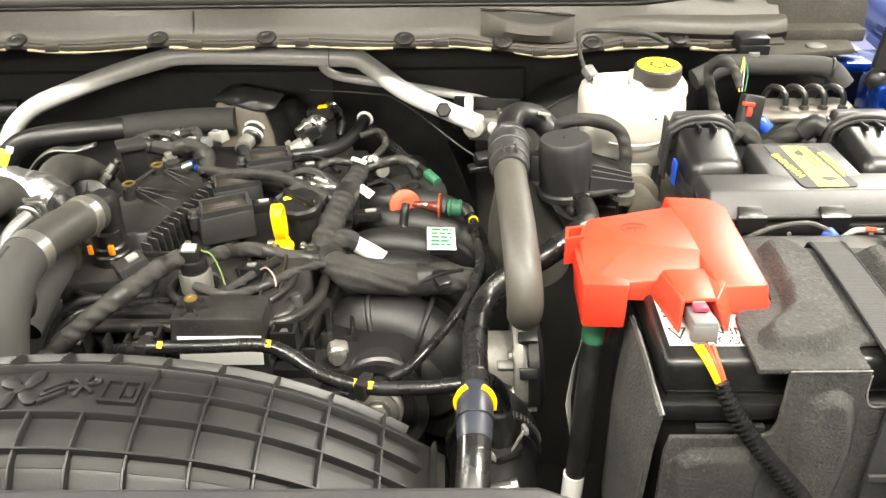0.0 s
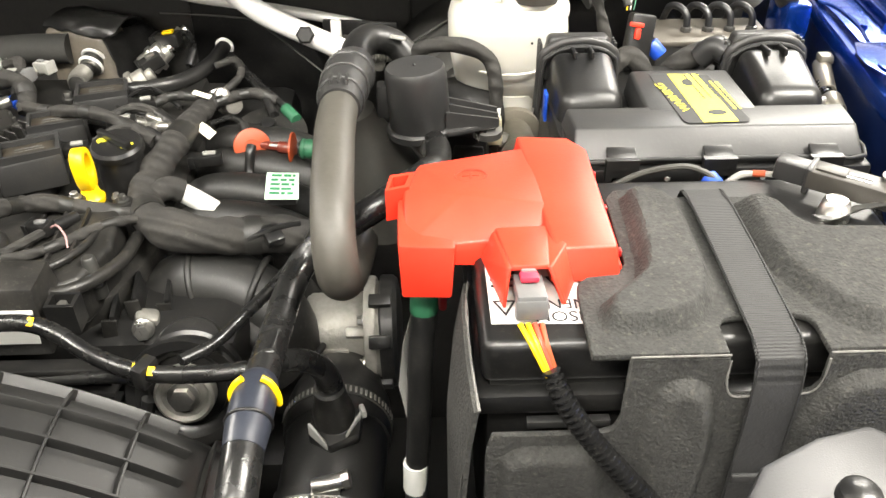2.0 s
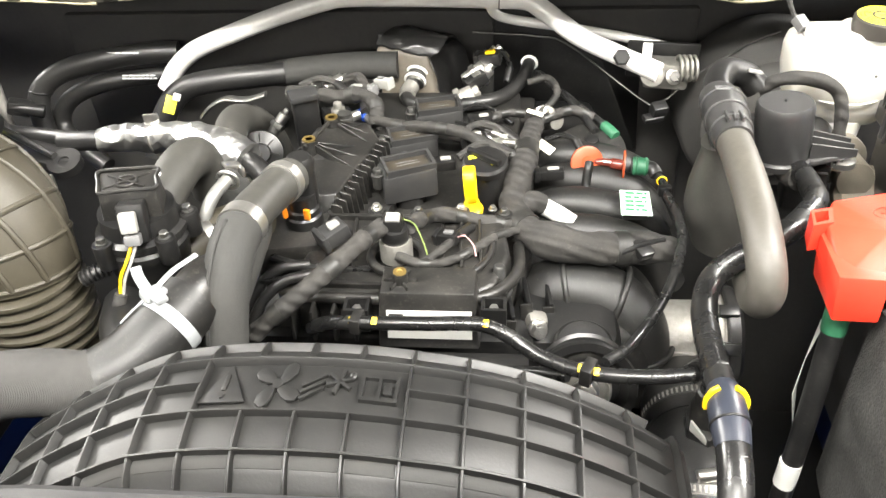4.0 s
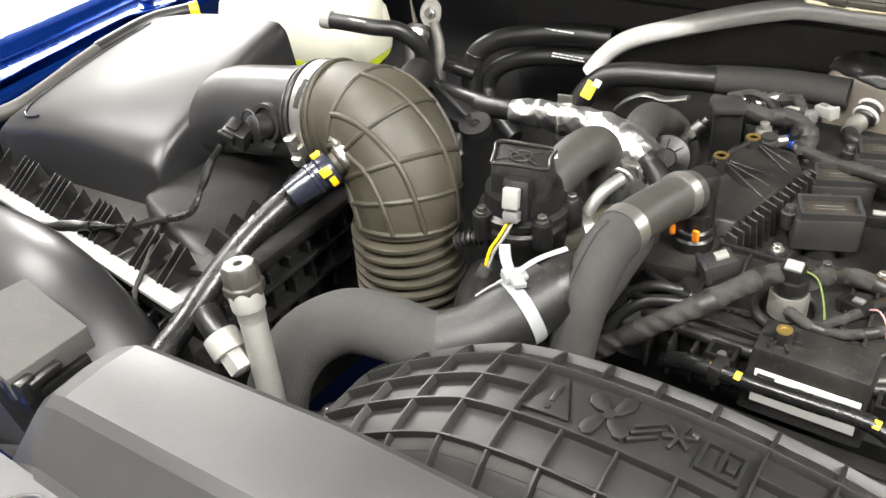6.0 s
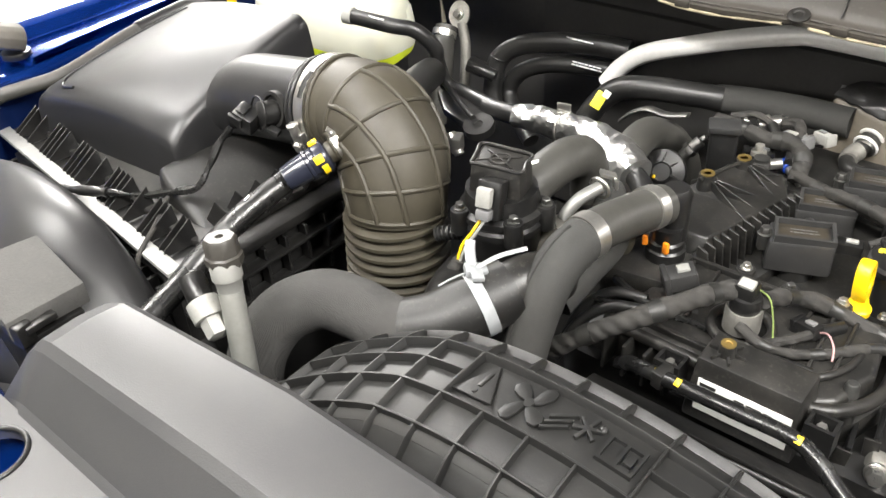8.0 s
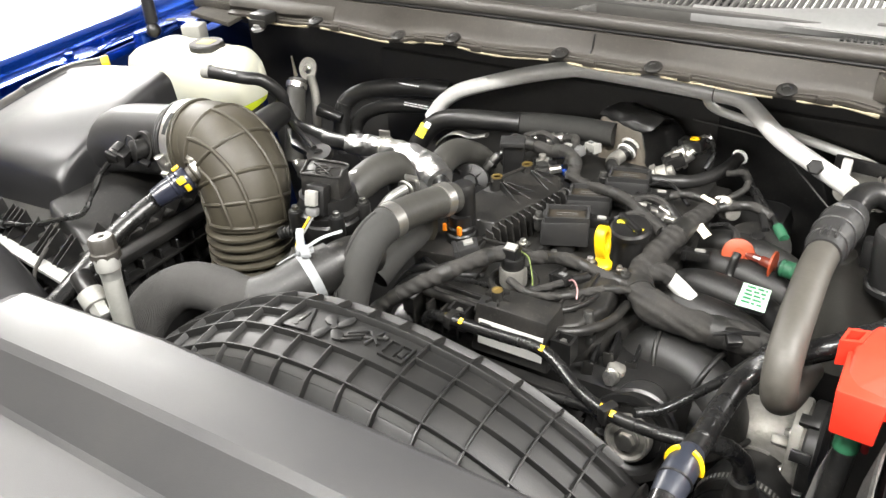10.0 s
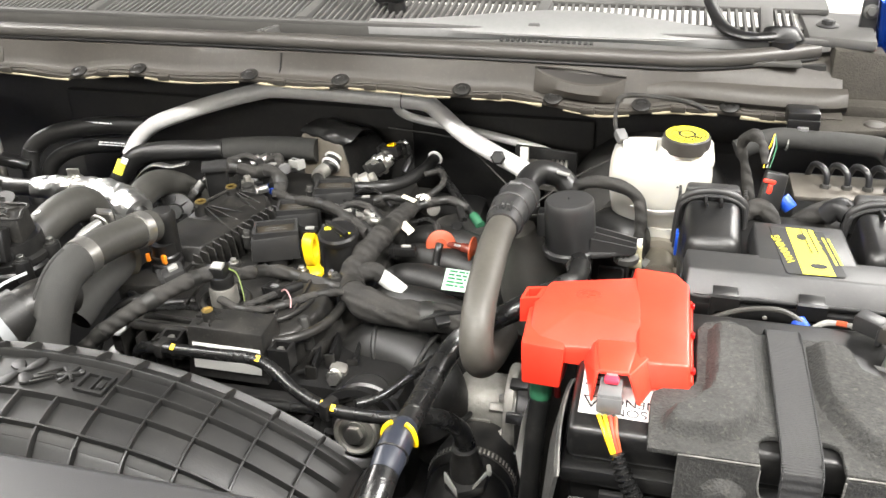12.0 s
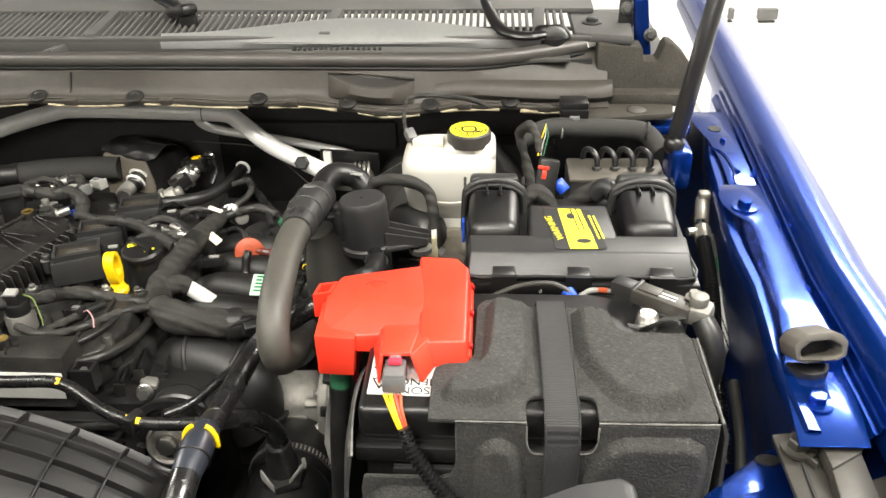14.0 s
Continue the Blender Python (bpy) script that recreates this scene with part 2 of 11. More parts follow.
def mesh_of(name, bm, material, base, sharp=38):
    bmesh.ops.translate(bm, verts=bm.verts, vec=-Vector(base))
    bmesh.ops.recalc_face_normals(bm, faces=bm.faces)
    me = bpy.data.meshes.new(name)
    bm.to_mesh(me)
    bm.free()
    me.polygons.foreach_set("use_smooth", [True] * len(me.polygons))
    me.set_sharp_from_angle(angle=radians(sharp))
    for m in material if isinstance(material, (list, tuple)) else (material,):
        me.materials.append(m)
    return me


def part(name, bm, material, parent, label="", sharp=38):
    base = ORIGIN[parent]
    ob = new(name, mesh_of(name, bm, material, base, sharp))
    ob.parent = parent
    ORIGIN[ob] = base
    return tagged(ob, label)


def solid(name, bm, material, label, category, group="", kind=""):
    """A thing of one mesh, with its origin at the middle of its base."""
    xs, ys, zs = zip(*(v.co for v in bm.verts))
    base = Vector(((min(xs) + max(xs)) / 2, (min(ys) + max(ys)) / 2, min(zs)))
    ob = new(name, mesh_of(name, bm, material, base))
    ob.location = base
    ORIGIN[ob] = base
    return tagged(ob, label, category, group, kind)


def soften(bm, width, segments=2, angle=30):
    if width > 0:
        edges = [e for e in bm.edges if len(e.link_faces) == 2 and e.calc_face_angle(0) > radians(angle)]
        bmesh.ops.bevel(bm, geom=edges, offset=width, segments=segments, affect="EDGES", profile=0.5, clamp_overlap=True)
    return bm


def box(c, s, rot=(0, 0, 0), bev=0.002, seg=2, taper=1.0):
    bm = bmesh.new()
    bmesh.ops.create_cube(bm, size=1)
    for v in bm.verts:
        k = taper if v.co.z > 0 else 1
        v.co = Vector((v.co.x * s[0] * k, v.co.y * s[1] * k, v.co.z * s[2]))
    soften(bm, min(bev, min(s) * 0.45), seg)
    bmesh.ops.transform(bm, matrix=pose(*c, *rot), verts=bm.verts)
    return bm


def lathe(p, axis, profile, n=28):
    """Turned round axis from p; profile: (height, radius) pairs. Radius 0 closes it."""
    bm = bmesh.new()
    m = Matrix.Translation(p) @ Vector(axis).normalized().to_track_quat("Z", "Y").to_matrix().to_4x4()
    rings = []
    for h, r in profile:
        if r <= 1e-6:
            rings.append([bm.verts.new(m @ Vector((0, 0, h)))])
        else:
            rings.append([bm.verts.new(m @ Vector((r * math.cos(2 * math.pi * i / n), r * math.sin(2 * math.pi * i / n), h))) for i in range(n)])
    for a, b in zip(rings, rings[1:]):
        for i in range(n):
            j = (i + 1) % n
            vs = [a[i % len(a)], a[j % len(a)], b[j % len(b)], b[i % len(b)]]
            vs = list(dict.fromkeys(vs))
            if len(vs) >= 3:
                bm.faces.new(vs)
    for ring in (rings[0], rings[-1]):
        if len(ring) > 2:
            bm.faces.new(ring)
    return bm


def cyl(p0, p1, r0, r1=None, n=24, bev=0.0012):
    a, d = Vector(p0), Vector(p1) - Vector(p0)
    r1 = r0 if r1 is None else r1
    k = d.length
    b = min(bev, r0 * 0.4, r1 * 0.4, k * 0.4)
    return lathe(a, d, [(0, r0 - b), (b * 0.3, r0 - b * 0.3), (b, r0), (k - b, r1), (k - b * 0.3, r1 - b * 0.3), (k, r1 - b)], n)


def glide(pts, sub):
    """Points along a smooth curve through pts (x, y, z, radius)."""
    P = [np.array(p, float) for p in pts]
    P = [2 * P[0] - P[1]] + P + [2 * P[-1] - P[-2]]
    out = []
    for i in range(1, len(P) - 2):
        a, b, c, d = P[i - 1:i + 3]
        for k in range(sub):
            u = k / sub
            out.append(0.5 * (2 * b + (c - a) * u + (2 * a - 5 * b + 4 * c - d) * u * u + (3 * b - a - 3 * c + d) * u ** 3))
    out.append(P[-2])
    return out


def tube(pts, r=0.01, n=14, sub=7, rings=0.0, ring_depth=0.0, flat=1.0, wobble=0.0):
    """A hose through pts. rings: the pitch of corrugations in metres; flat squeezes it upright; wobble makes it uneven."""
    pts = [(*p, r) if len(p) == 3 else p for p in pts]
    path = glide(pts, sub)
    if rings:
        xyz = np.array([p[:3] for p in path])
        s = np.r_[0, np.cumsum(np.linalg.norm(np.diff(xyz, axis=0), axis=1))]
        count = max(4, int(s[-1] / rings) * 4)
        u = np.linspace(0, s[-1], count + 1)
        full = np.array(path)
        path = [np.array([np.interp(x, s, full[:, k]) for k in range(4)]) for x in u]
        for i, p in enumerate(path):
            p[3] += ring_depth * (1 if i % 4 in (1, 2) else -1) / 2
    bm = bmesh.new()
    prev, up = None, None
    for i, p in enumerate(path):
        a, b = path[max(i - 1, 0)], path[min(i + 1, len(path) - 1)]
        d = Vector([float(b[k] - a[k]) for k in range(3)])
        d.normalize()
        if up is None:
            up = Vector((0, 0, 1)) if abs(d.z) < 0.9 else Vector((0, 1, 0))
        side = d.cross(up).normalized()
        up = side.cross(d).normalized()
        p = [float(c) for c in p]
        rr = p[3] * (1 + wobble * noise.noise(Vector(p[:3]) * 60))
        ring = [bm.verts.new(Vector(p[:3]) + rr * (side * math.cos(2 * math.pi * k / n) + up * flat * math.sin(2 * math.pi * k / n))) for k in range(n)]
        if prev:
            for k in range(n):
                bm.faces.new((prev[k], prev[(k + 1) % n], ring[(k + 1) % n], ring[k]))
        else:
            bm.faces.new(ring)
        prev = ring
    bm.faces.new(prev)
    return bm


def prism(outline, z0, z1, bev=0.002, seg=2, m=None):
    bm = bmesh.new()
    lo = [bm.verts.new((x, y, z0)) for x, y in outline]
    f = bm.faces.new(lo)
    up = bmesh.ops.extrude_face_region(bm, geom=[f])
    for v in up["geom"]:
        if isinstance(v, bmesh.types.BMVert):
            v.co.z = z1
    bmesh.ops.recalc_face_normals(bm, faces=bm.faces)
    soften(bm, bev, seg)
    if m is not None:
        bmesh.ops.transform(bm, matrix=m, verts=bm.verts)
    return bm


def holed(outline, holes, z0, z1, m=None):
    """A plate with openings through it."""
    bm = bmesh.new()
    edges = []
    for loop in (outline, *holes):
        vs = [bm.verts.new((x, y, z1)) for x, y in loop]
        edges += [bm.edges.new((vs[i], vs[(i + 1) % len(vs)])) for i in range(len(vs))]
    made = bmesh.ops.triangle_fill(bm, edges=edges, use_beauty=True, normal=(0, 0, 1))
    faces = [g for g in made["geom"] if isinstance(g, bmesh.types.BMFace)]
    up = bmesh.ops.extrude_face_region(bm, geom=faces)
    for v in up["geom"]:
        if isinstance(v, bmesh.types.BMVert):
            v.co.z = z0
    if m is not None:
        bmesh.ops.transform(bm, matrix=m, verts=bm.verts)
    return bm


def ring_of(cx, cy, r, n=28, ry=None):
    return [(cx + r * math.cos(2 * math.pi * i / n), cy + (ry or r) * math.sin(2 * math.pi * i / n)) for i in range(n)]


def joined(*bms):
    out = bmesh.new()
    for b in bms:
        me = bpy.data.meshes.new("joint")
        b.to_mesh(me)
        b.free()
        out.from_mesh(me)
        bpy.data.meshes.remove(me)
    return out


def torus(c, axis, R, r, n=32, k=10):
    bm = bmesh.new()
    m = Matrix.Translation(c) @ Vector(axis).normalized().to_track_quat("Z", "Y").to_matrix().to_4x4()
    g = [[bm.verts.new(m @ Vector(((R + r * math.cos(2 * math.pi * j / k)) * math.cos(2 * math.pi * i / n),
                                   (R + r * math.cos(2 * math.pi * j / k)) * math.sin(2 * math.pi * i / n),
                                   r * math.sin(2 * math.pi * j / k)))) for j in range(k)] for i in range(n)]
    for i in range(n):
        for j in range(k):
            bm.faces.new((g[i][j], g[(i + 1) % n][j], g[(i + 1) % n][(j + 1) % k], g[i][(j + 1) % k]))
    return bm


def ball(c, r, squash=(1, 1, 1), n=16):
    bm = bmesh.new()
    bmesh.ops.create_uvsphere(bm, u_segments=n, v_segments=n // 2 + 2, radius=r)
    bmesh.ops.transform(bm, matrix=Matrix.Translation(c) @ Matrix.Diagonal((*squash, 1)), verts=bm.verts)
    return bm


def hull(pts, bev=0.0018, seg=2):
    """The solid spanned by its corner points."""
    bm = bmesh.new()
    vs = [bm.verts.new(p) for p in pts]
    made = bmesh.ops.convex_hull(bm, input=vs)
    loose = [v for v in bm.verts if not v.link_faces]
    bmesh.ops.delete(bm, geom=loose, context="VERTS")
    bmesh.ops.dissolve_limit(bm, angle_limit=radians(3), verts=bm.verts, edges=bm.edges)
    bmesh.ops.recalc_face_normals(bm, faces=bm.faces)
    return soften(bm, bev, seg, 8)


def sheet(rows, thick, direction=(0, 0, -1)):
    """A skin through rows of points, with thickness."""
    bm = bmesh.new()
    g = [[bm.verts.new(p) for p in row] for row in rows]
    fs = [bm.faces.new((g[i][j], g[i][j + 1], g[i + 1][j + 1], g[i + 1][j])) for i in range(len(g) - 1) for j in range(len(g[0]) - 1)]
    bmesh.ops.recalc_face_normals(bm, faces=fs)
    if thick:
        up = bmesh.ops.extrude_face_region(bm, geom=fs)
        for v in up["geom"]:
            if isinstance(v, bmesh.types.BMVert):
                v.co += Vector(direction) * thick
    return bm


def bolt_mesh(p, axis, r, h, washer=1.5):
    """A hexagon head on a flange."""
    a, p = Vector(axis).normalized(), Vector(p)
    return joined(lathe(p, a, [(0, r * washer), (h * 0.22, r * washer), (h * 0.3, r * 1.05)], 20), lathe(p + a * h * 0.25, a, [(0, r), (h * 0.65, r), (h * 0.75, r * 0.85)], 6))


def writing(name, text, size, m, material, parent, label="", mirrored=False):
    """Words in the built-in font, as a mesh."""
    fc = bpy.data.curves.new(name, "FONT")
    fc.body, fc.size, fc.extrude, fc.align_x, fc.align_y = text, size, 0.0001, "CENTER", "CENTER"
    tmp = bpy.data.objects.new(name, fc)
    me = bpy.data.meshes.new_from_object(tmp)
    bpy.data.objects.remove(tmp)
    bm = bmesh.new()
    bm.from_mesh(me)
    bpy.data.meshes.remove(me)
    bmesh.ops.transform(bm, matrix=m, verts=bm.verts)
    return part(name, bm, material, parent, label)


def bars(m, rows, width, pitch, thick, seed=1, lift=0.0002):
    """Unreadable lines of print, as bars in the plane of m."""
    rnd = random.Random(seed)
    out = []
    for i in range(rows):
        x = -width / 2
        while x < width / 2 - thick:
            w = min(rnd.uniform(1.2, 4.5) * thick, width / 2 - x)
            out.append(box((x + w / 2, -i * pitch, lift), (w, thick, 0.0003), bev=0))
            x += w + thick * rnd.uniform(0.4, 1.0)
    bm = joined(*out)
    bmesh.ops.transform(bm, matrix=m, verts=bm.verts)
    return bm

# ---- room ----
XC = -0.28  # the middle of the vehicle


def mirror_x(x):
    return 2 * XC - x


# unseen south wall, made dark so front-facing surfaces catch less bounced light
absorbing_wall = surface("light_absorbing_wall_grey", (0.1, 0.1, 0.1), 0.6, worn=(0.14, 0.14, 0.14), worn_scale=2)


def room():
    solid("floor", box((0, 1.5, -0.05), (14, 15, 0.1), bev=0), floor_paint, "glossy white painted workshop floor", "floor", kind="structure")
    solid("ceiling", box((0, 1.5, 3.25), (14, 15, 0.1), bev=0), ceiling_paint, "unseen grey ceiling, darkened to cut bounced light", "ceiling", kind="structure")
    solid("wall_south", box((0, -6.05, 1.6), (14, 0.1, 3.2), bev=0), absorbing_wall, "unseen dark grey wall behind the camera, added to darken reflections", "wall", kind="structure")
    for name, c, s in (("wall_north", (0, 9.05, 1.6), (14, 0.1, 3.2)), 
                       ("wall_east", (7.05, 1.5, 1.6), (0.1, 15, 3.2)), ("wall_west", (-7.05, 1.5, 1.6), (0.1, 15, 3.2))):
        solid(name, box(c, s, bev=0), wall_paint, "plain white painted wall", "wall", kind="structure")
    solid("baseboard", box((0, 8.985, 0.05), (13.9, 0.03, 0.1), bev=0.004), plastic_grey, "grey skirting along a white wall", "baseboard", kind="structure")


room()


def stand_foot(x, y, w, h):
    t = thing("stand_foot", (x, y, 0), "low grey metal stand foot on the white floor", "stand", "stand feet by the wall")
    part("body", box((x, y, h / 2 + 0.01), (w, 0.05, h - 0.02), bev=0.006), connector_grey, t)
    part("pad", box((x, y, 0.005), (w * 0.8, 0.04, 0.01), bev=0.002), plastic_grey, t)
    return t


stand_foot(2.106, 5.73, 0.13, 0.09)
stand_foot(1.87, 5.74, 0.035, 0.09)

# ---- body shell round the engine bay ----


# the body blue darkened, with the shade inside the wings put into its colour
shaded_blue = surface("dull_shaded_blue_paint", (0.004, 0.016, 0.085), 0.35, 0.4)


def bay_shell():
    solid("firewall", joined(box((XC, 1.225, 0.72), (1.68, 0.03, 0.90), bev=0.004), box((XC - 0.05, 1.203, 0.93), (0.9, 0.016, 0.36), bev=0.006),
                             box((0.26, 1.19, 0.98), (0.22, 0.05, 0.22), bev=0.02)),
          firewall_coat, "dark insulated firewall at the back of the engine bay", "firewall", kind="structure")
    # unseen blocks added to carry the undertray, no real wheels or axle
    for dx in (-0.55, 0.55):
        solid("wheel_block", box((XC + dx, 0.6, 0.139), (0.3, 1.2, 0.278), bev=0.02), void, "unseen block added to carry the undertray", "underbody", kind="structure")
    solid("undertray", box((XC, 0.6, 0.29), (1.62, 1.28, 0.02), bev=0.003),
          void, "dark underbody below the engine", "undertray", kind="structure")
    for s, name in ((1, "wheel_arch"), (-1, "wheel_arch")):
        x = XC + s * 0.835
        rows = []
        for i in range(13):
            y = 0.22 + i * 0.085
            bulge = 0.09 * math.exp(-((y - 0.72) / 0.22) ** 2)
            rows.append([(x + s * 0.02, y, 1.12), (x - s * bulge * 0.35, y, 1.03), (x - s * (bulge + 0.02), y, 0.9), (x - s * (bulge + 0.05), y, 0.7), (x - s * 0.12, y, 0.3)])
        solid(name, sheet(rows, 0.006, (s, 0, 0)), shaded_blue, "blue inner wing panel, darkened for shade", "inner wing", "inner wings", kind="structure")
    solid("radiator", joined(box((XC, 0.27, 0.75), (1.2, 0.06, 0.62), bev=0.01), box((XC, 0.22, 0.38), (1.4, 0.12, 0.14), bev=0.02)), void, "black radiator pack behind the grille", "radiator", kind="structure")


bay_shell()


def fender(way):
    """way 1: where the battery is; -1: where the air box is."""
    f = (lambda x: x) if way > 0 else (lambda x: mirror_x(x) - 0.016)
    t = thing("fender", (f(0.6), 0.7, 0.4), "blue metallic front fender with a bolted inner rail", "fender", "front fenders")

    def edge(y):
        return 0.556 + 0.075 * max(0, y - 0.66) - 0.06 * max(0, (0.62 - y) / 0.58) ** 2

    def flange_edge(y):
        return 0.508 + 0.20 * max(0, y - 0.86) * 0.5 + 0.058 * max(0, y - 0.62) - 0.07 * max(0, 0.60 - y)

    out, gutter, flange, side = [], [], [], []
    for i in range(48):
        y = 0.2 + i * 0.033
        e = edge(y)
        if 0.46 < y < 1.2:
            gutter.append([(f(e - 0.004), y, 1.150), (f(e + 0.001), y, 1.1575), (f(e + 0.0035), y, 1.158), (f(e + 0.0045), y, 1.164), (f(e + 0.0075), y, 1.164), (f(e + 0.0085), y, 1.172), (f(e + 0.011), y, 1.173)])
        if 0.46 < y < 1.10:
            a = flange_edge(y) + 0.0025 * math.sin(y * 31)
            flange.append([(f(a + 0.036), y, 1.146), (f(a + 0.020), y, 1.148), (f(a + 0.013), y, 1.157), (f(a + 0.010), y, 1.161), (f(a + 0.003), y, 1.1615), (f(a), y, 1.158), (f(a - 0.001), y, 1.148)])
            side.append([(f(a - 0.001), y, 1.149), (f(a + 0.001), y, 1.135), (f(a + 0.007), y, 1.08), (f(a + 0.018), y, 0.98), (f(a + 0.02), y, 0.86)])
        g = e + 0.012
        out.append([(f(g - 0.004), y, 1.145), (f(g - 0.001), y, 1.172), (f(g + 0.005), y, 1.184), (f(g + 0.013), y, 1.190), (f(g + 0.025), y, 1.191), (f(g + 0.045), y, 1.184),
                    (f(g + 0.061), y, 1.165), (f(g + 0.076), y, 1.125), (f(g + 0.088), y, 1.05), (f(g + 0.095), y, 0.9), (f(g + 0.095), y, 0.6), (f(g + 0.083), y, 0.35)])
    part("outer_panel", sheet(out, 0.0015, (-way, 0, -0.3)), blue_paint, t)
    part("gutter", sheet(gutter, 0.0012, (way, 0, -0.3)), blue_paint, t, "", 25)
    part("flange", sheet(flange, 0.0012, (way, 0, -0.6)), blue_paint, t, "", 40)
    part("inner_side", sheet(side, 0.0015, (way, 0, 0)), shaded_blue, t, "blue inner side panel, darkened for shade")
    rear = [(0.537, 1.10), (0.537, 1.06), (0.545, 0.998), (0.5455, 0.938), (0.540, 0.868)] + [(edge(y), y) for y in (0.868, 0.93, 1.0, 1.06, 1.10)]
    fore = [(0.528, 0.860), (0.519, 0.835), (0.518, 0.812), (0.526, 0.787), (0.537, 0.772), (0.538, 0.752), (0.533, 0.707), (0.525, 0.648), (0.521, 0.612), (0.515, 0.583), (0.508, 0.545)] + [(edge(y), y) for y in (0.545, 0.60, 0.66, 0.72, 0.79, 0.86)]
    low = [(0.508, 0.546), (0.503, 0.52), (0.497, 0.48), (0.493, 0.45), (0.545, 0.45), (edge(0.50), 0.50), (edge(0.546), 0.546)]
    for name, line, z in (("rail_plate", rear, 1.1655), ("rail_plate", fore, 1.1710), ("rail_end", low, 1.1580)):
        part(name, prism([(f(x), y) for x, y in line], z - 0.0016, z, 0.0007), blue_paint, t)
    part("rail_step", hull([(f(x), y, z) for x, y, z in ((0.529, 0.858, 1.1705), (edge(0.858), 0.858, 1.1705), (0.540, 0.871, 1.1650), (edge(0.871), 0.871, 1.1650), (0.529, 0.858, 1.164), (edge(0.858), 0.858, 1.164), (0.540, 0.871, 1.1635), (edge(0.871), 0.871, 1.1635))], 0.0008), blue_paint, t)
    part("rail_step", hull([(f(x), y, z) for x, y, z in ((0.508, 0.545, 1.1700), (edge(0.545), 0.545, 1.1700), (0.507, 0.538, 1.1570), (edge(0.538), 0.538, 1.1570), (0.508, 0.547, 1.164), (edge(0.547), 0.547, 1.164))], 0.0006), blue_paint, t)
    part("bead", tube([(f(0.543), 0.978, 1.1650), (f(0.5535), 0.955, 1.1658), (f(0.5545), 0.91, 1.1658), (f(0.548), 0.874, 1.1650)], 0.0022, 8, 6), blue_paint, t, "pressed bead")
    part("oval_mark", torus((f(0.560), 0.952, 1.1654), (0, 0, 1), 0.0085, 0.0005, 24, 5), blue_paint, t)
    part("bolt", bolt_mesh((f(0.540), 0.804, 1.171), (0, 0, 1), 0.0080, 0.010, 1.8), blue_paint, t, "painted hexagon bolt")
    part("bolt", bolt_mesh((f(0.521), 0.498, 1.158), (0, 0, 1), 0.0075, 0.009, 1.7), blue_paint, t, "painted hexagon bolt")
    for x, y in ((0.562, 0.998), (0.558, 0.906)):
        part("stud", lathe((f(x), y, 1.1655), (0, 0, 1), [(0, 0.0035), (0.0035, 0.0035), (0.0045, 0.002)], 14), blue_paint, t)
    part("slot", prism(ring_of(f(0.561), 1.039, 0.0085, 20, 0.0095), 1.1640, 1.1662, 0), void, t, "dark oval hole in the rail")
    for x, y in ((0.574, 0.899), (0.565, 0.775), (0.556, 0.644)):
        part("clip", hull([(f(x - 0.005), y - 0.004, 1.164), (f(x + 0.005), y - 0.006, 1.164), (f(x + 0.004), y + 0.008, 1.164), (f(x - 0.001), y - 0.001, 1.1735), (f(x + 0.003), y, 1.1735)], 0.0006, 1), blue_paint, t)
    part("stamp", bars(Matrix.Translation((f(0.541), 0.700, 1.1708)) @ pose(0, 0, 0, 0, 0, -78 * way), 1, 0.034, 0.004, 0.006, 5), blue_paint, t, "shallow stamped marks")
    part("strut_bracket", box((f(0.492), 0.93, 1.165), (0.026, 0.05, 0.05), bev=0.006), blue_paint, t)
    # added black plate that draws the unlit depth beside the windscreen
    part("cavity_floor", prism([(f(0.44), 1.14), (f(0.568), 1.14), (f(0.568), 1.70), (f(0.44), 1.70)], 1.140, 1.150, 0.001), black_paint, t, "black plate standing in for the unlit cavity beside the windscreen")
    part("cowl_tab", box((f(0.50), 1.04, 1.17), (0.05, 0.04, 0.012), bev=0.003), blue_paint, t)
    return t


fender_battery_side = fender(1)
fender_air_box_side = fender(-1)


def hood():
    t = thing("bonnet", (XC, 1.2, 1.26), "open blue bonnet with black sound insulation underneath", "bonnet")
    skin, pad = [], []
    for u in np.linspace(-1, 1, 15):
        skin.append([(XC + 0.80 * u * (1 - 0.10 * v), 1.30 - 0.58 * v, 1.42 + 0.87 * v + 0.02 * (1 - u * u) + 0.03 * math.sin(math.pi * v)) for v in np.linspace(0, 1, 9)])
        pad.append([(XC + 0.72 * u * (1 - 0.10 * v), 1.275 - 0.55 * v, 1.435 + 0.80 * v + 0.01 * (1 - u * u) + 0.03 * math.sin(math.pi * v)) for v in np.linspace(0.05, 0.97, 9)])
    part("outer_skin", sheet(skin, 0.0015, (0, 0.8, 0.5)), blue_paint, t)
    part("insulation", sheet(pad, 0.008, (0, 0.8, 0.5)), felt, t)
    return t


hood()


def hood_strut(side):
    f = (lambda x: x) if side > 0 else mirror_x
    t = thing("hood_strut", (f(0.484), 0.924, 1.19), "black gas strut holding the bonnet up", "gas strut", "bonnet struts")
    top = Vector((f(0.556), 0.987, 1.552))
    foot = Vector((f(0.484), 0.924, 1.192))
    part("socket", joined(ball(foot, 0.0125), cyl(foot, foot + (top - foot) * 0.035, 0.0085, 0.0075)), plastic, t)
    part("cylinder", cyl(foot + (top - foot) * 0.03, foot + (top - foot) * 0.62, 0.0105), black_paint, t)
    part("rod", cyl(foot + (top - foot) * 0.62, top, 0.0045), steel, t)
    return t


hood_strut(1)
hood_strut(-1)


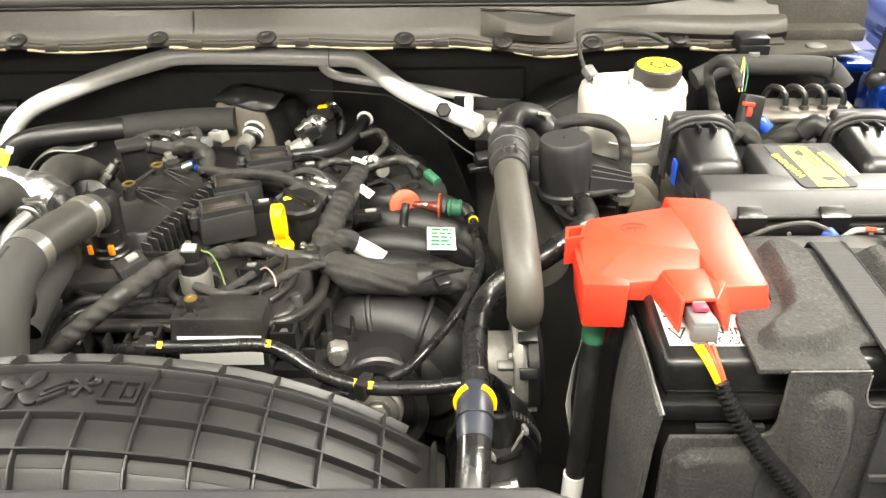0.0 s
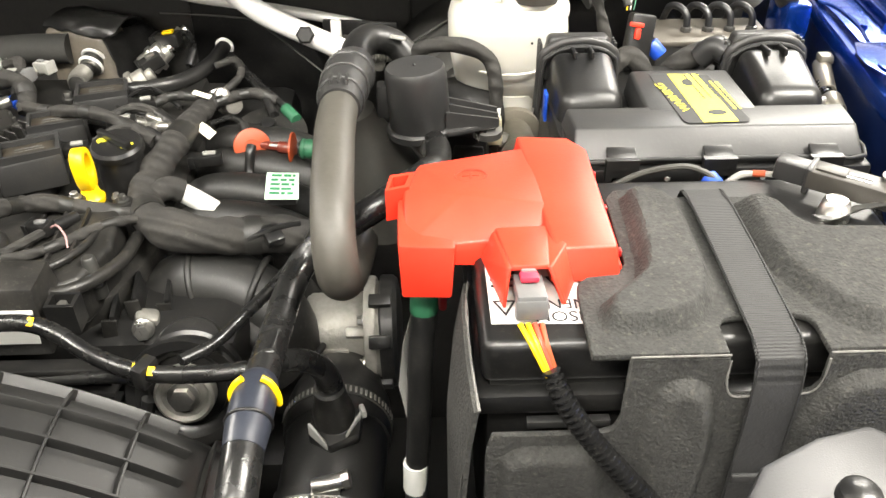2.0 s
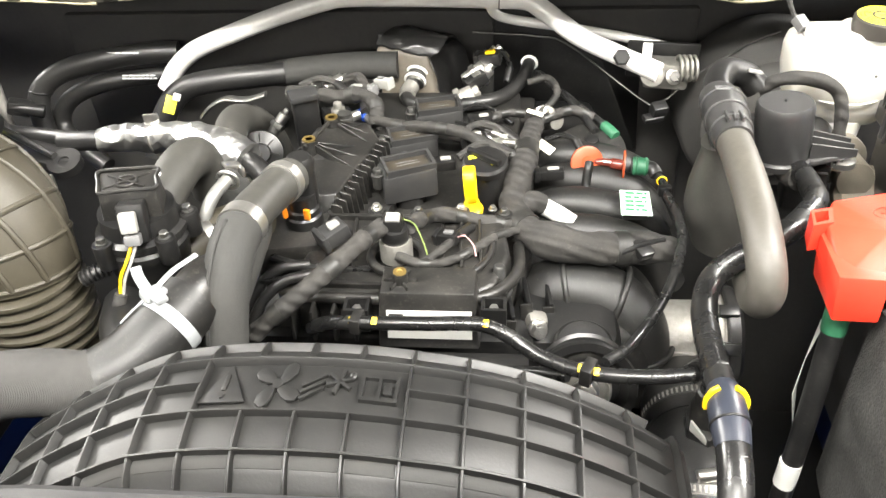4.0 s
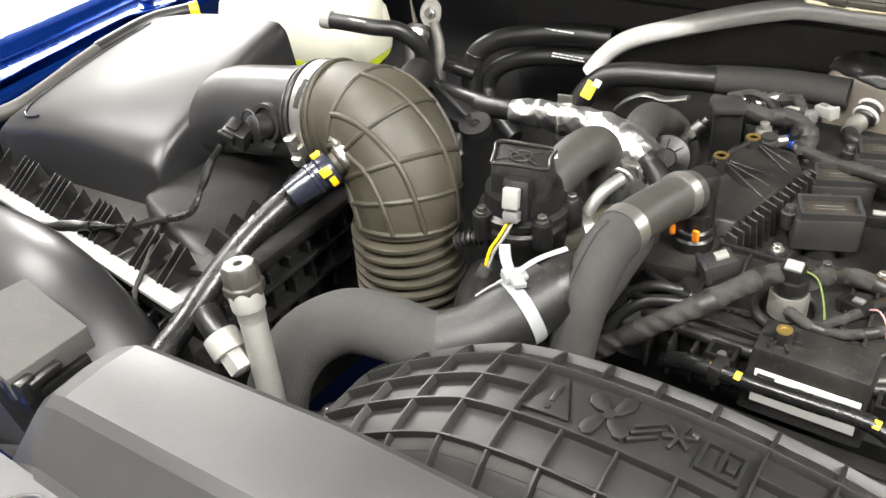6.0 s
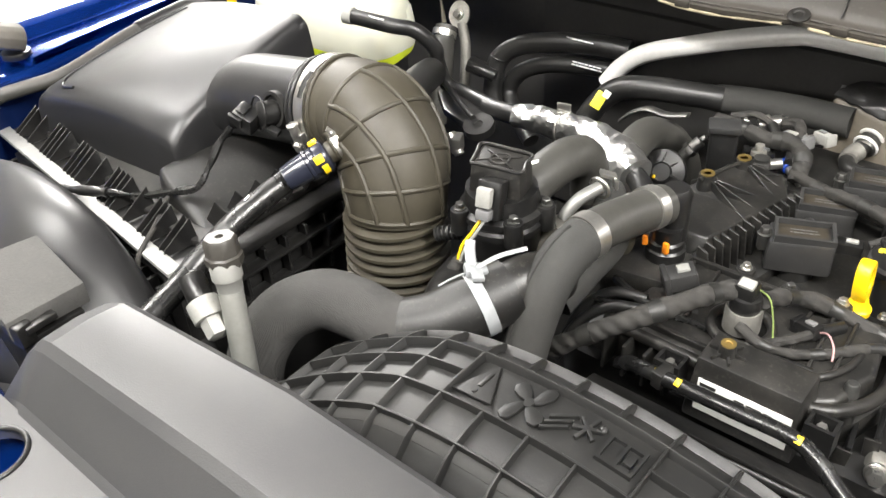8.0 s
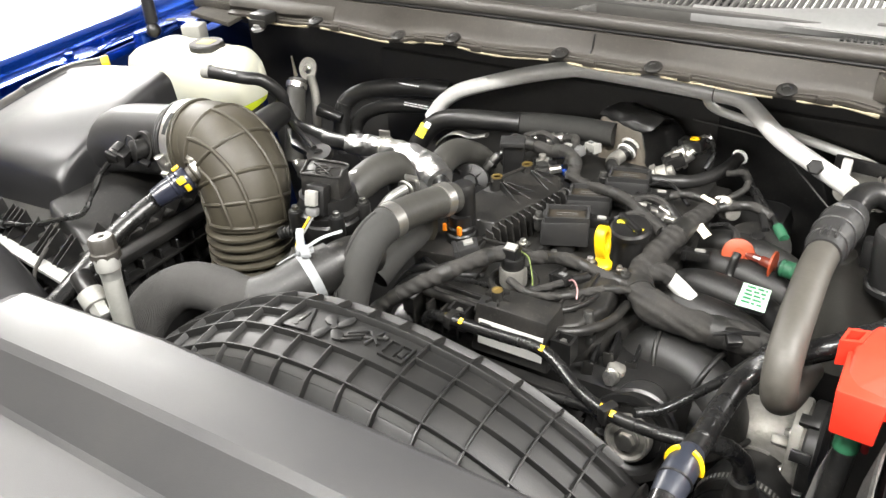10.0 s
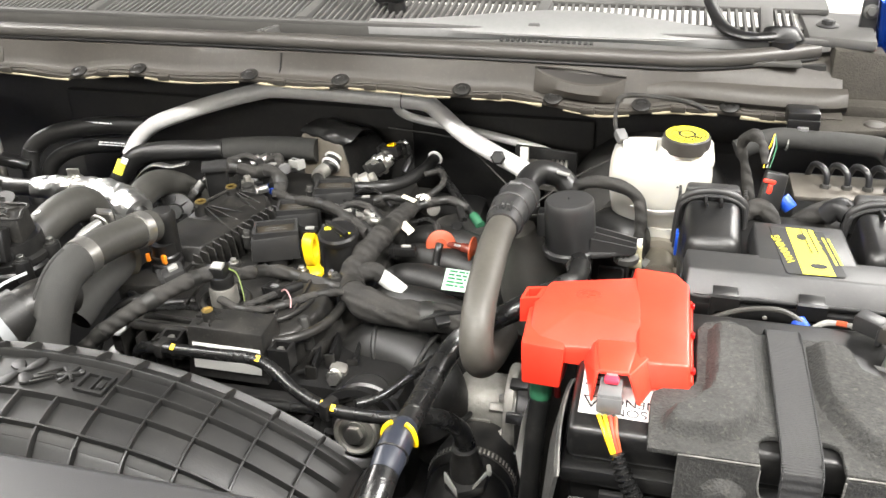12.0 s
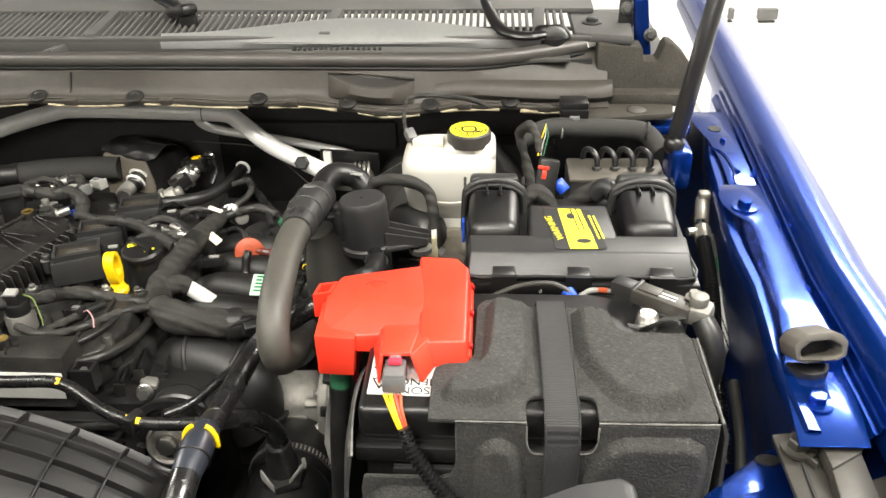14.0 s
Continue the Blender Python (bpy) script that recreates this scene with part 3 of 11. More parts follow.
def bump_stop(x, y, z, side):
    t = thing("bump_stop", (x, y, z), "grey-brown rubber bonnet bump stop shaped like an arch", "bump stop", "bonnet bump stops")
    k = 0.86 if side > 0 else 1
    m = pose(x, y + 0.014, z + 0.014, 68, 0, 10 * side) @ Matrix.Diagonal((k, k, k * 0.95, 1))
    outer = [(-0.025, -0.006), (-0.027, 0.007), (-0.022, 0.014), (-0.013, 0.0185), (0.013, 0.0185), (0.022, 0.014), (0.027, 0.007), (0.025, -0.006), (0.016, -0.010), (-0.016, -0.010)]
    inner = [(-0.020, -0.004), (-0.020, 0.004), (-0.010, 0.0105), (0.010, 0.0105), (0.020, 0.004), (0.020, -0.004), (0.012, -0.007), (-0.012, -0.007)]
    bm = holed(outer, [inner], 0.0, 0.032, m)
    bmesh.ops.dissolve_limit(bm, angle_limit=radians(2), verts=bm.verts, edges=bm.edges)
    part("cup", soften(bm, 0.0018, 2, 25), rubber_tan, t)
    b2 = box((0, -0.002, 0.006), (0.036, 0.018, 0.006), bev=0.001)
    bmesh.ops.transform(b2, matrix=m, verts=b2.verts)
    part("core", b2, rubber, t)
    part("foot", cyl((x, y + 0.004, z - 0.004), (x, y + 0.004, z + 0.004), 0.018), rubber, t)
    return t


bump_stop(0.526, 0.540, 1.160, 1)
bump_stop(mirror_x(0.552), 0.535, 1.172, -1)


plastic_bracket = surface("grey_brown_bracket_plastic", (0.04, 0.037, 0.032), 0.42, worn=(0.065, 0.06, 0.052), specks=0.1)


def lamp_bracket():
    t = thing("headlamp_bracket", (0.5, 0.44, 1.08), "dark grey plastic headlamp bracket bolted to the blue panel", "bracket")
    part("arm", joined(hull([(x, y, z - h) for x, y, z in ((0.485, 0.482, 1.140), (0.516, 0.487, 1.140), (0.517, 0.40, 1.132), (0.488, 0.40, 1.132)) for h in (0, 0.005)], 0.0015), hull([(x, y, z - h) for x, y, z in ((0.488, 0.402, 1.132), (0.517, 0.402, 1.132), (0.52, 0.36, 1.09), (0.49, 0.36, 1.09)) for h in (0, 0.005)], 0.0015)), plastic_bracket, t)
    part("slab", joined(hull([(x, y, z - h) for x, y, z in ((0.512, 0.494, 1.152), (0.538, 0.494, 1.152), (0.541, 0.452, 1.152), (0.513, 0.434, 1.152)) for h in (0, 0.014)], 0.002), hull([(x, y, z - h) for x, y, z in ((0.513, 0.436, 1.150), (0.541, 0.454, 1.150), (0.548, 0.38, 1.125), (0.516, 0.37, 1.125)) for h in (0, 0.014)], 0.002), hull([(x, y, z - h) for x, y, z in ((0.52, 0.43, 1.134), (0.565, 0.45, 1.134), (0.575, 0.33, 1.115), (0.53, 0.33, 1.115)) for h in (0, 0.012)], 0.002)), plastic_bracket, t)
    part("groove", box((0.500, 0.44, 1.137), (0.0025, 0.07, 0.002), (5, 0, 0), 0.0006), void, t)
    part("edge_rib", box((0.539, 0.472, 1.153), (0.003, 0.038, 0.005), (0, 0, 3), 0.001), plastic_bracket, t)
    for a in (-60, -15, 30, 75):
        part("rib", box((0.497 + 0.011 * math.cos(radians(a)), 0.466 + 0.011 * math.sin(radians(a)), 1.141), (0.022, 0.0018, 0.006), (0, 0, a), 0.0006), plastic_bracket, t)
    part("washer", lathe((0.523, 0.480, 1.152), (0, 0, 1), [(0, 0.017), (0.002, 0.0165), (0.0035, 0.012), (0.0035, 0)], 26), plastic_bracket, t)
    part("screw_cross", box((0.523, 0.480, 1.1557), (0.006, 0.0012, 0.0006), (0, 0, 30), 0), void, t)
    part("bolt", bolt_mesh((0.500, 0.466, 1.140), (0, 0, 1), 0.0085, 0.011, 1.55), plastic_bracket, t)
    c = thing("cross_panel", (0.44, 0.42, 1.05), "blue painted front cross panel end", "body panel")
    part("beam", joined(prism([(0.395, 0.415), (0.435, 0.460), (0.465, 0.486), (0.500, 0.514), (0.530, 0.50), (0.535, 0.36), (0.42, 0.36)], 1.070, 1.100, 0.007), box((0.42, 0.36, 1.04), (0.1, 0.08, 0.06), (0, 0, 20), 0.012)), blue_paint, c)
    part("hole", prism(ring_of(0.492, 0.494, 0.010, 18, 0.006), 1.099, 1.1015, 0), void, c, "dark hole in the blue panel")
    part("hole", prism(ring_of(0.475, 0.450, 0.008, 18, 0.006), 1.099, 1.1015, 0), void, c, "dark hole in the blue panel")
    part("rib", prism([(0.428, 0.425), (0.458, 0.452), (0.482, 0.460), (0.485, 0.430), (0.45, 0.41)], 1.098, 1.1055, 0.003), blue_paint, c, "raised pressing")
    return t


lamp_bracket()

# ---- cowl and windscreen base ----


def lip_y(x):
    bulge = math.sin((x - 0.02) / 0.20 * math.pi) if 0.02 < x < 0.22 else 0
    return 1.031 + 0.010 * abs(x - XC) ** 2 + 0.003 * math.sin(x * 19) - 0.010 * bulge


def lip_z(x):
    sag = math.sin((x - 0.02) / 0.20 * math.pi) if 0.02 < x < 0.22 else 0
    dip = math.exp(-((x + 0.63) / 0.045) ** 2)
    return 1.207 - 0.022 * abs(x - XC) ** 2 + 0.0015 * math.sin(x * 31) - 0.0075 * sag - 0.007 * dip


def seal_at(x):
    """The middle of the bonnet seal; it sweeps back towards the hinges at both ends."""
    e = max(0.0, abs(x - XC) - 0.50) / 0.2
    return Vector((x, 1.0680 + 0.055 * e ** 1.6, 1.2515 - 0.004 * (abs(x - XC) / 0.7) ** 2 + 0.012 * e ** 1.6))


cream_foam = surface("cream_foam", (0.34, 0.30, 0.2), 0.8, worn=(0.1, 0.085, 0.06), worn_amount=0.8, worn_scale=40)
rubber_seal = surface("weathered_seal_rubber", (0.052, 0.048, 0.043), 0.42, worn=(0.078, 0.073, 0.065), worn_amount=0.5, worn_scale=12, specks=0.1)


def cowl():
    t = thing("cowl_panel", (XC, 1.05, 1.19), "dusty grey-brown plastic cowl panel below the windscreen", "cowl panel", kind="structure")
    xs = [XC - 0.70 + i * 0.01 for i in range(141)]
    rows = []
    for x in xs:
        y, z, s = lip_y(x), lip_z(x), seal_at(x)
        up = s.z - 0.010
        rows.append([(x, y + 0.02, z - 0.012), (x, y, z - 0.005), (x, y - 0.0005, z - 0.001), (x, y + 0.004, z + 0.0015), (x, y + 0.012, z + 0.0025), (x, y + 0.016, z + 0.006), (x, y + 0.019, z + 0.014),
                     (x, (y + 0.019) * 0.35 + s.y * 0.65 - 0.006, z * 0.25 + up * 0.75), (x, s.y - 0.010, up - 0.002), (x, s.y - 0.004, up + 0.001), (x, s.y + 0.01, up + 0.002)])
    part("face_panel", sheet(rows, 0.002, (0, 0.6, -0.6)), cowl_plastic, t)
    # the seal along the top of the face: a large round bead between two thin flanges
    line = [seal_at(x) for x in xs[2::5]]
    part("seal", tube([tuple(p) for p in line], 0.0105, 14, 3), rubber_seal, t, "rounded rubber bonnet seal")
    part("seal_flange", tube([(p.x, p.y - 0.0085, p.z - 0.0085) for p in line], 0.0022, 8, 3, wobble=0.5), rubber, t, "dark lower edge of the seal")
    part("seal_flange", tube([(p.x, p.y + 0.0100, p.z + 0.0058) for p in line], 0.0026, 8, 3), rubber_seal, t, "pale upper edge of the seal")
    # pale foam edge under the lip, in lengths between the clips
    clips = (-0.78, -0.62, -0.52, -0.345, -0.2135, -0.0445, 0.075, 0.185, 0.29)
    ends = [-0.95, *clips, 0.40]
    for x0, x1 in zip(ends, ends[1:]):
        q = np.linspace(x0 + 0.014, x1 - 0.014, 9)
        part("edge_foam", tube([(x, lip_y(x) - 0.0012, lip_z(x) - 0.0050 - 0.0025 * math.sin((x - x0) / (x1 - x0) * math.pi)) for x in q], 0.0016, 8, 5, wobble=0.9), cream_foam, t, "cream foam edge strip")
        part("lip_bead", tube([(x, lip_y(x) + 0.003, lip_z(x) + 0.0022) for x in q], 0.0011, 6, 4, wobble=0.6), cowl_plastic, t, "thin moulded bead")
    for x in clips:
        part("clip", joined(lathe((x, lip_y(x) + 0.006, lip_z(x) + 0.003), (0, -0.35, 1), [(0, 0.0120), (0.002, 0.0118), (0.0035, 0.0085), (0.0035, 0.0060), (0.002, 0.0048), (0.003, 0.0)], 20)), plastic_dusty, t, "round push clip")
        part("tab", box((x + 0.045, lip_y(x + 0.045) - 0.001, lip_z(x + 0.045) - 0.002), (0.018, 0.006, 0.009), (10, 0, 0), 0.0015), cowl_plastic, t, "moulded tab on the lip")
    # overlap where two lengths of the panel meet
    for x in (-0.305,):
        y, z, s = lip_y(x), lip_z(x), seal_at(x)
        part("joint", tube([(x, y + 0.0135, z + 0.007), (x + 0.001, y + 0.018, z + 0.014), (x + 0.002, s.y - 0.0125, s.z - 0.0135)], 0.0012, 6, 4), rubber, t, "dark panel joint")
    # pressed scoop in the face
    us = np.linspace(0, 1, 19)
    lift = [math.sin(math.pi * u) ** 0.6 for u in us]
    xs2 = [0.0485 + 0.114 * u for u in us]
    front = [[(x, lip_y(x) + 0.014 - 0.004 * k, lip_z(x) + 0.006) for x, k in zip(xs2, lift)],
             [(x, lip_y(x) + 0.017 - 0.012 * k, lip_z(x) + 0.016) for x, k in zip(xs2, lift)],
             [(x, lip_y(x) + 0.025 - 0.016 * k, lip_z(x) + 0.0330 - 0.007 * k) for x, k in zip(xs2, lift)],
             [(x, lip_y(x) + 0.027 - 0.014 * k, lip_z(x) + 0.0345 - 0.007 * k) for x, k in zip(xs2, lift)]]
    part("scoop", sheet(front, 0.001, (0, 0.6, -0.3)), cowl_plastic, t)
    # dark crescent sheet across the opening, coloured as the shade inside it
    part("scoop_hollow", sheet([[(x, lip_y(x) + 0.027 - 0.0135 * k, lip_z(x) + 0.0338 - 0.007 * k) for x, k in zip(xs2, lift)], [(x, lip_y(x) + 0.030, lip_z(x) + 0.0350) for x in xs2]], 0.001), surface("shaded_scoop_plastic", (0.018, 0.016, 0.014), 0.6), t, "dark sheet painted for the shade in the scoop")
    part("scoop_rim", tube([(0.0475, lip_y(0.0475) + 0.022, lip_z(0.05) + 0.037), (0.10, lip_y(0.10) + 0.030, lip_z(0.10) + 0.0385), (0.1635, lip_y(0.1635) + 0.024, lip_z(0.16) + 0.036)], 0.0016, 8, 6), cowl_plastic, t)
    # swept bulge of the lower face at both ends
    for f in ((lambda x: x), mirror_x):
        rows = []
        for u in np.linspace(0, 1, 17):
            x = f(0.19 + 0.235 * u)
            k = min(1.0, u / 0.45) ** 0.7 * (1 - max(0.0, (u - 0.9) / 0.1) ** 2 * 0.6)
            y, z = lip_y(x), lip_z(x)
            rows.append([(x, y + 0.013 - 0.002 * k, z + 0.003), (x, y + 0.016 - 0.012 * k, z + 0.010), (x, y + 0.019 - 0.013 * k, z + 0.017), (x, y + 0.023 - 0.010 * k, z + 0.0235), (x, y + 0.030, z + 0.0262)])
        part("lower_bulge", sheet(rows, 0.0015, (0, 0.6, -0.4)), cowl_plastic, t, "swept lower swelling of the panel")
    # gutter behind the seal
    part("gutter", joined(box((XC, 1.090, 1.2465), (1.30, 0.030, 0.005), bev=0.001), box((XC, 1.104, 1.256), (1.30, 0.004, 0.02), bev=0.001)), surface("grey_gutter_plastic", (0.055, 0.053, 0.049), 0.5, worn=(0.08, 0.077, 0.07)), t, "grey drain gutter")
    part("gutter_bridge", joined(box((-0.330, 1.092, 1.2570), (0.006, 0.030, 0.012), (0, 0, -24), 0.0015), box((-0.342, 1.092, 1.2555), (0.006, 0.030, 0.010), (0, 0, -24), 0.0015)), grille_plastic, t)
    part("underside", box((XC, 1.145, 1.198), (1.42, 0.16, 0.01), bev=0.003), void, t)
    # end plates
    for f in ((lambda x: x), mirror_x):
        part("end_plate", prism([(f(0.385), 1.000), (f(0.50), 1.022), (f(0.512), 1.09), (f(0.40), 1.09)], 1.186, 1.194, 0.002), felt_brown, t, "grey-brown felted end plate")
        part("end_block", prism([(f(x), z) for x, z in ((0.405, 1.190), (0.532, 1.190), (0.534, 1.232), (0.522, 1.249), (0.505, 1.264), (0.497, 1.2655), (0.4925, 1.258), (0.486, 1.2415), (0.4685, 1.2415), (0.4655, 1.260), (0.407, 1.2645))], 0.0, 0.032, 0.003, 2,
                                Matrix(((1, 0, 0, 0), (0, 0.25, 1, 0.777), (0, 1, 0, 0), (0, 0, 0, 1)))), felt_brown, t, "grey-brown felted end block with a notch")
        part("end_shelf", prism([(f(0.41), 1.055), (f(0.525), 1.055), (f(0.525), 1.085), (f(0.41), 1.085)], 1.190, 1.2075, 0.004), felt_brown, t, "felted step")
    for x in (0.372, -0.88):
        part("push_pin", joined(box((x, 1.02, 1.205), (0.036, 0.030, 0.018), bev=0.003), box((x, 1.004, 1.199), (0.036, 0.004, 0.012), bev=0.001)), plastic, t, "black square bracket")
        part("push_pin", lathe((x, 1.003, 1.188), (0, -0.1, 1), [(0, 0.0105), (0.004, 0.0105), (0.006, 0.007), (0.010, 0.006)], 18), connector_grey, t, "pale round pin")
    part("push_pin", lathe((0.455, 1.03, 1.194), (0, 0, 1), [(0, 0.013), (0.002, 0.012), (0.004, 0.006)], 18), cowl_plastic, t)
    return t


cowl()


def hood_hinge(t, side):
    f = (lambda x: x) if side > 0 else mirror_x
    part("hinge_arm", hull([(f(0.468), 1.13, 1.20), (f(0.490), 1.13, 1.20), (f(0.490), 1.16, 1.20), (f(0.468), 1.16, 1.20), (f(0.456), 1.14, 1.31), (f(0.476), 1.14, 1.31), (f(0.470), 1.20, 1.40), (f(0.452), 1.20, 1.40)], 0.003), blue_paint, t)
    part("hinge_plate", hull([(f(0.438), 1.145, 1.20), (f(0.466), 1.145, 1.20), (f(0.466), 1.155, 1.20), (f(0.438), 1.155, 1.20), (f(0.440), 1.15, 1.31), (f(0.455), 1.15, 1.32), (f(0.455), 1.16, 1.32), (f(0.440), 1.16, 1.31)], 0.002), black_paint, t)
    part("hinge_bolt", bolt_mesh((f(0.449), 1.148, 1.296), (0, -1, 0.2), 0.006, 0.007), dark_steel, t)
    part("hinge_bolt", bolt_mesh((f(0.481), 1.131, 1.265), (0, -1, 0.2), 0.006, 0.007), dark_steel, t)
    return t


hood_hinge(fender_battery_side, 1)
hood_hinge(fender_air_box_side, -1)


def cowl_grille():
    t = thing("cowl_grille", (XC, 1.14, 1.25), "light grey slotted plastic air grille below the windscreen", "grille", kind="structure")
    part("front_band", box((XC, 1.106, 1.2680), (1.36, 0.008, 0.008), (10, 0, 0), 0.002), grille_plastic, t)
    part("rear_band", box((XC, 1.222, 1.283), (1.38, 0.050, 0.008), (6, 0, 0), 0.002), grille_plastic, t)
    part("middle_bar", box((XC, 1.152, 1.2675), (1.34, 0.005, 0.006), bev=0.001), grille_plastic, t)
    # flat black sheet that paints in the shade between the slats
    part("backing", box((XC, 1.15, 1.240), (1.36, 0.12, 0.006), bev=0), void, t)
    rib = box((0, 0, 0), (0.0040, 0.094, 0.010), (6, 0, 0), 0.0008, 1)
    me = mesh_of("slat", rib, grille_plastic, (0, 0, 0))
    n = int(1.315 / 0.0098)
    for i in range(n):
        x = XC - 0.66 + i * 0.0098
        ob = new("slat", me)
        ob.parent = t
        ob.location = Vector((x, 1.153, 1.272)) - ORIGIN[t]
    part("end_panel", prism([(0.376, 1.108), (0.452, 1.090), (0.462, 1.20), (0.376, 1.235)], 1.262, 1.276, 0.004), grille_plastic, t)
    part("end_bolt", bolt_mesh((0.403, 1.150, 1.276), (0, 0, 1), 0.008, 0.008, 1.7), plastic_grey, t)
    for x in (-0.62, -0.287, 0.04, 0.33):
        part("divider", box((x, 1.153, 1.275), (0.016, 0.094, 0.012), (6, 0, -3), 0.002), grille_plastic, t)
    # smooth swelling that rises out of the front band
    pale = surface("pale_cowl_plastic", (0.17, 0.17, 0.167), 0.42, worn=(0.22, 0.217, 0.21))
    rows = []
    for u in np.linspace(0, 1, 41):
        x = -0.19 + 0.55 * u
        k = math.sin(math.pi * u) ** 2.2
        rows.append([(x, 1.1015, 1.258), (x, 1.1020 - 0.005 * k, 1.2655), (x, 1.1045 - 0.004 * k, 1.2700 + 0.0015 * k), (x, 1.108 + 0.010 * k, 1.2725 + 0.008 * k), (x, 1.110 + 0.026 * k, 1.2745 + 0.011 * k), (x, 1.111 + 0.040 * k, 1.2750 + 0.0095 * k), (x, 1.1115 + 0.043 * k, 1.268)])
    part("swelling", sheet(rows, 0.002, (0, 0, -1)), pale, t, "paler smooth raised panel")
    rows = []
    for u in np.linspace(0, 1, 31):
        x = -0.10 + 0.44 * u
        k = math.sin(math.pi * min(1, u * 1.0)) ** 0.8
        rows.append([(x, 1.081, 1.250), (x, 1.0825, 1.2545 + 0.001 * k), (x, 1.0855 + 0.010 * k, 1.2555 + 0.0045 * k), (x, 1.0865 + 0.0115 * k, 1.2530)])
    part("vent_strip", sheet(rows, 0.0015, (0, 0, -1)), grille_plastic, t, "grey strip with small vents")
    me = mesh_of("vent", box((0, 0, 0), (0.0042, 0.0055, 0.004), (20, 0, 0), 0.0006), void, (0, 0, 0))
    for i in range(17):
        ob = new("vent", me)
        ob.parent = t
        ob.location = Vector((-0.002 + i * 0.0073, 1.0900 + 0.0015 * math.sin(math.pi * i / 16), 1.2585)) - ORIGIN[t]
    return t


cowl_grille()


def windscreen():
    solid("windscreen", sheet([[(XC - 0.68 + 1.36 * u, 1.235 + 0.62 * v + 0.05 * (2 * u - 1) ** 2, 1.285 + 0.42 * v) for u in np.linspace(0, 1, 13)] for v in (0, 0.5, 1)], 0.006, (0, 0.5, -0.8)), glass,
          "dark glass windscreen above the cowl", "windscreen", kind="structure")


windscreen()


def wiper(x, tip, lean):
    t = thing("wiper_arm", (x, 1.165, 1.27), "black wiper arm with a capped pivot in the cowl grille", "wiper", "windscreen wipers")
    part("pivot", lathe((x, 1.16, 1.262), (0, -0.15, 1), [(0, 0.021), (0.012, 0.021), (0.012, 0.014), (0.026, 0.012)], 22), plastic, t)
    part("cap", joined(box((x - 0.012 * lean, 1.168, 1.291), (0.05, 0.026, 0.016), (0, -12 * lean, -36 * lean), 0.006)), plastic, t)
    part("arm", tube([(x - 0.012 * lean, 1.168, 1.292, 0.011), (x - 0.06 * lean, 1.20, 1.306, 0.011), (x - 0.16 * lean, 1.25, 1.335, 0.007), (tip, 1.40, 1.42, 0.004)], n=10, flat=0.6), plastic, t)
    part("blade", tube([(tip - 0.20, 1.285, 1.336, 0.006), (tip, 1.35, 1.375, 0.006), (tip + 0.25, 1.30, 1.345, 0.005)], n=8), rubber, t)
    return t


wiper(-0.165, -0.5, 1)


def swept_wiper():
    t = thing("wiper_arm", (0.345, 1.10, 1.265), "black swept wiper arm with a capped pivot in the cowl grille", "wiper", "windscreen wipers")
    part("pivot", lathe((0.347, 1.104, 1.258), (0, -0.1, 1), [(0, 0.016), (0.014, 0.016), (0.016, 0.012)], 22), plastic, t)
    part("cap", hull([(0.318, 1.096, 1.270), (0.322, 1.112, 1.284), (0.362, 1.114, 1.285), (0.372, 1.108, 1.276), (0.372, 1.096, 1.268), (0.33, 1.090, 1.268), (0.336, 1.102, 1.287), (0.358, 1.103, 1.287)], 0.004, 3), plastic, t)
    part("seam", box((0.340, 1.101, 1.2868), (0.0015, 0.018, 0.0012), (0, 0, 6), 0.0003), void, t)
    part("arm", tube([(0.336, 1.101, 1.275, 0.009), (0.312, 1.095, 1.274, 0.0095), (0.290, 1.100, 1.276, 0.0100), (0.273, 1.120, 1.282, 0.0100), (0.260, 1.155, 1.296, 0.009), (0.238, 1.22, 1.325, 0.007), (0.16, 1.32, 1.375, 0.005), (0.05, 1.42, 1.43, 0.004)], n=12, flat=0.6), plastic, t)
    part("blade", tube([(-0.15, 1.285, 1.336, 0.006), (0.05, 1.35, 1.375, 0.006), (0.30, 1.30, 1.345, 0.005)], n=8), rubber, t)
    return t


swept_wiper()

# ---- radiator cover at the front ----


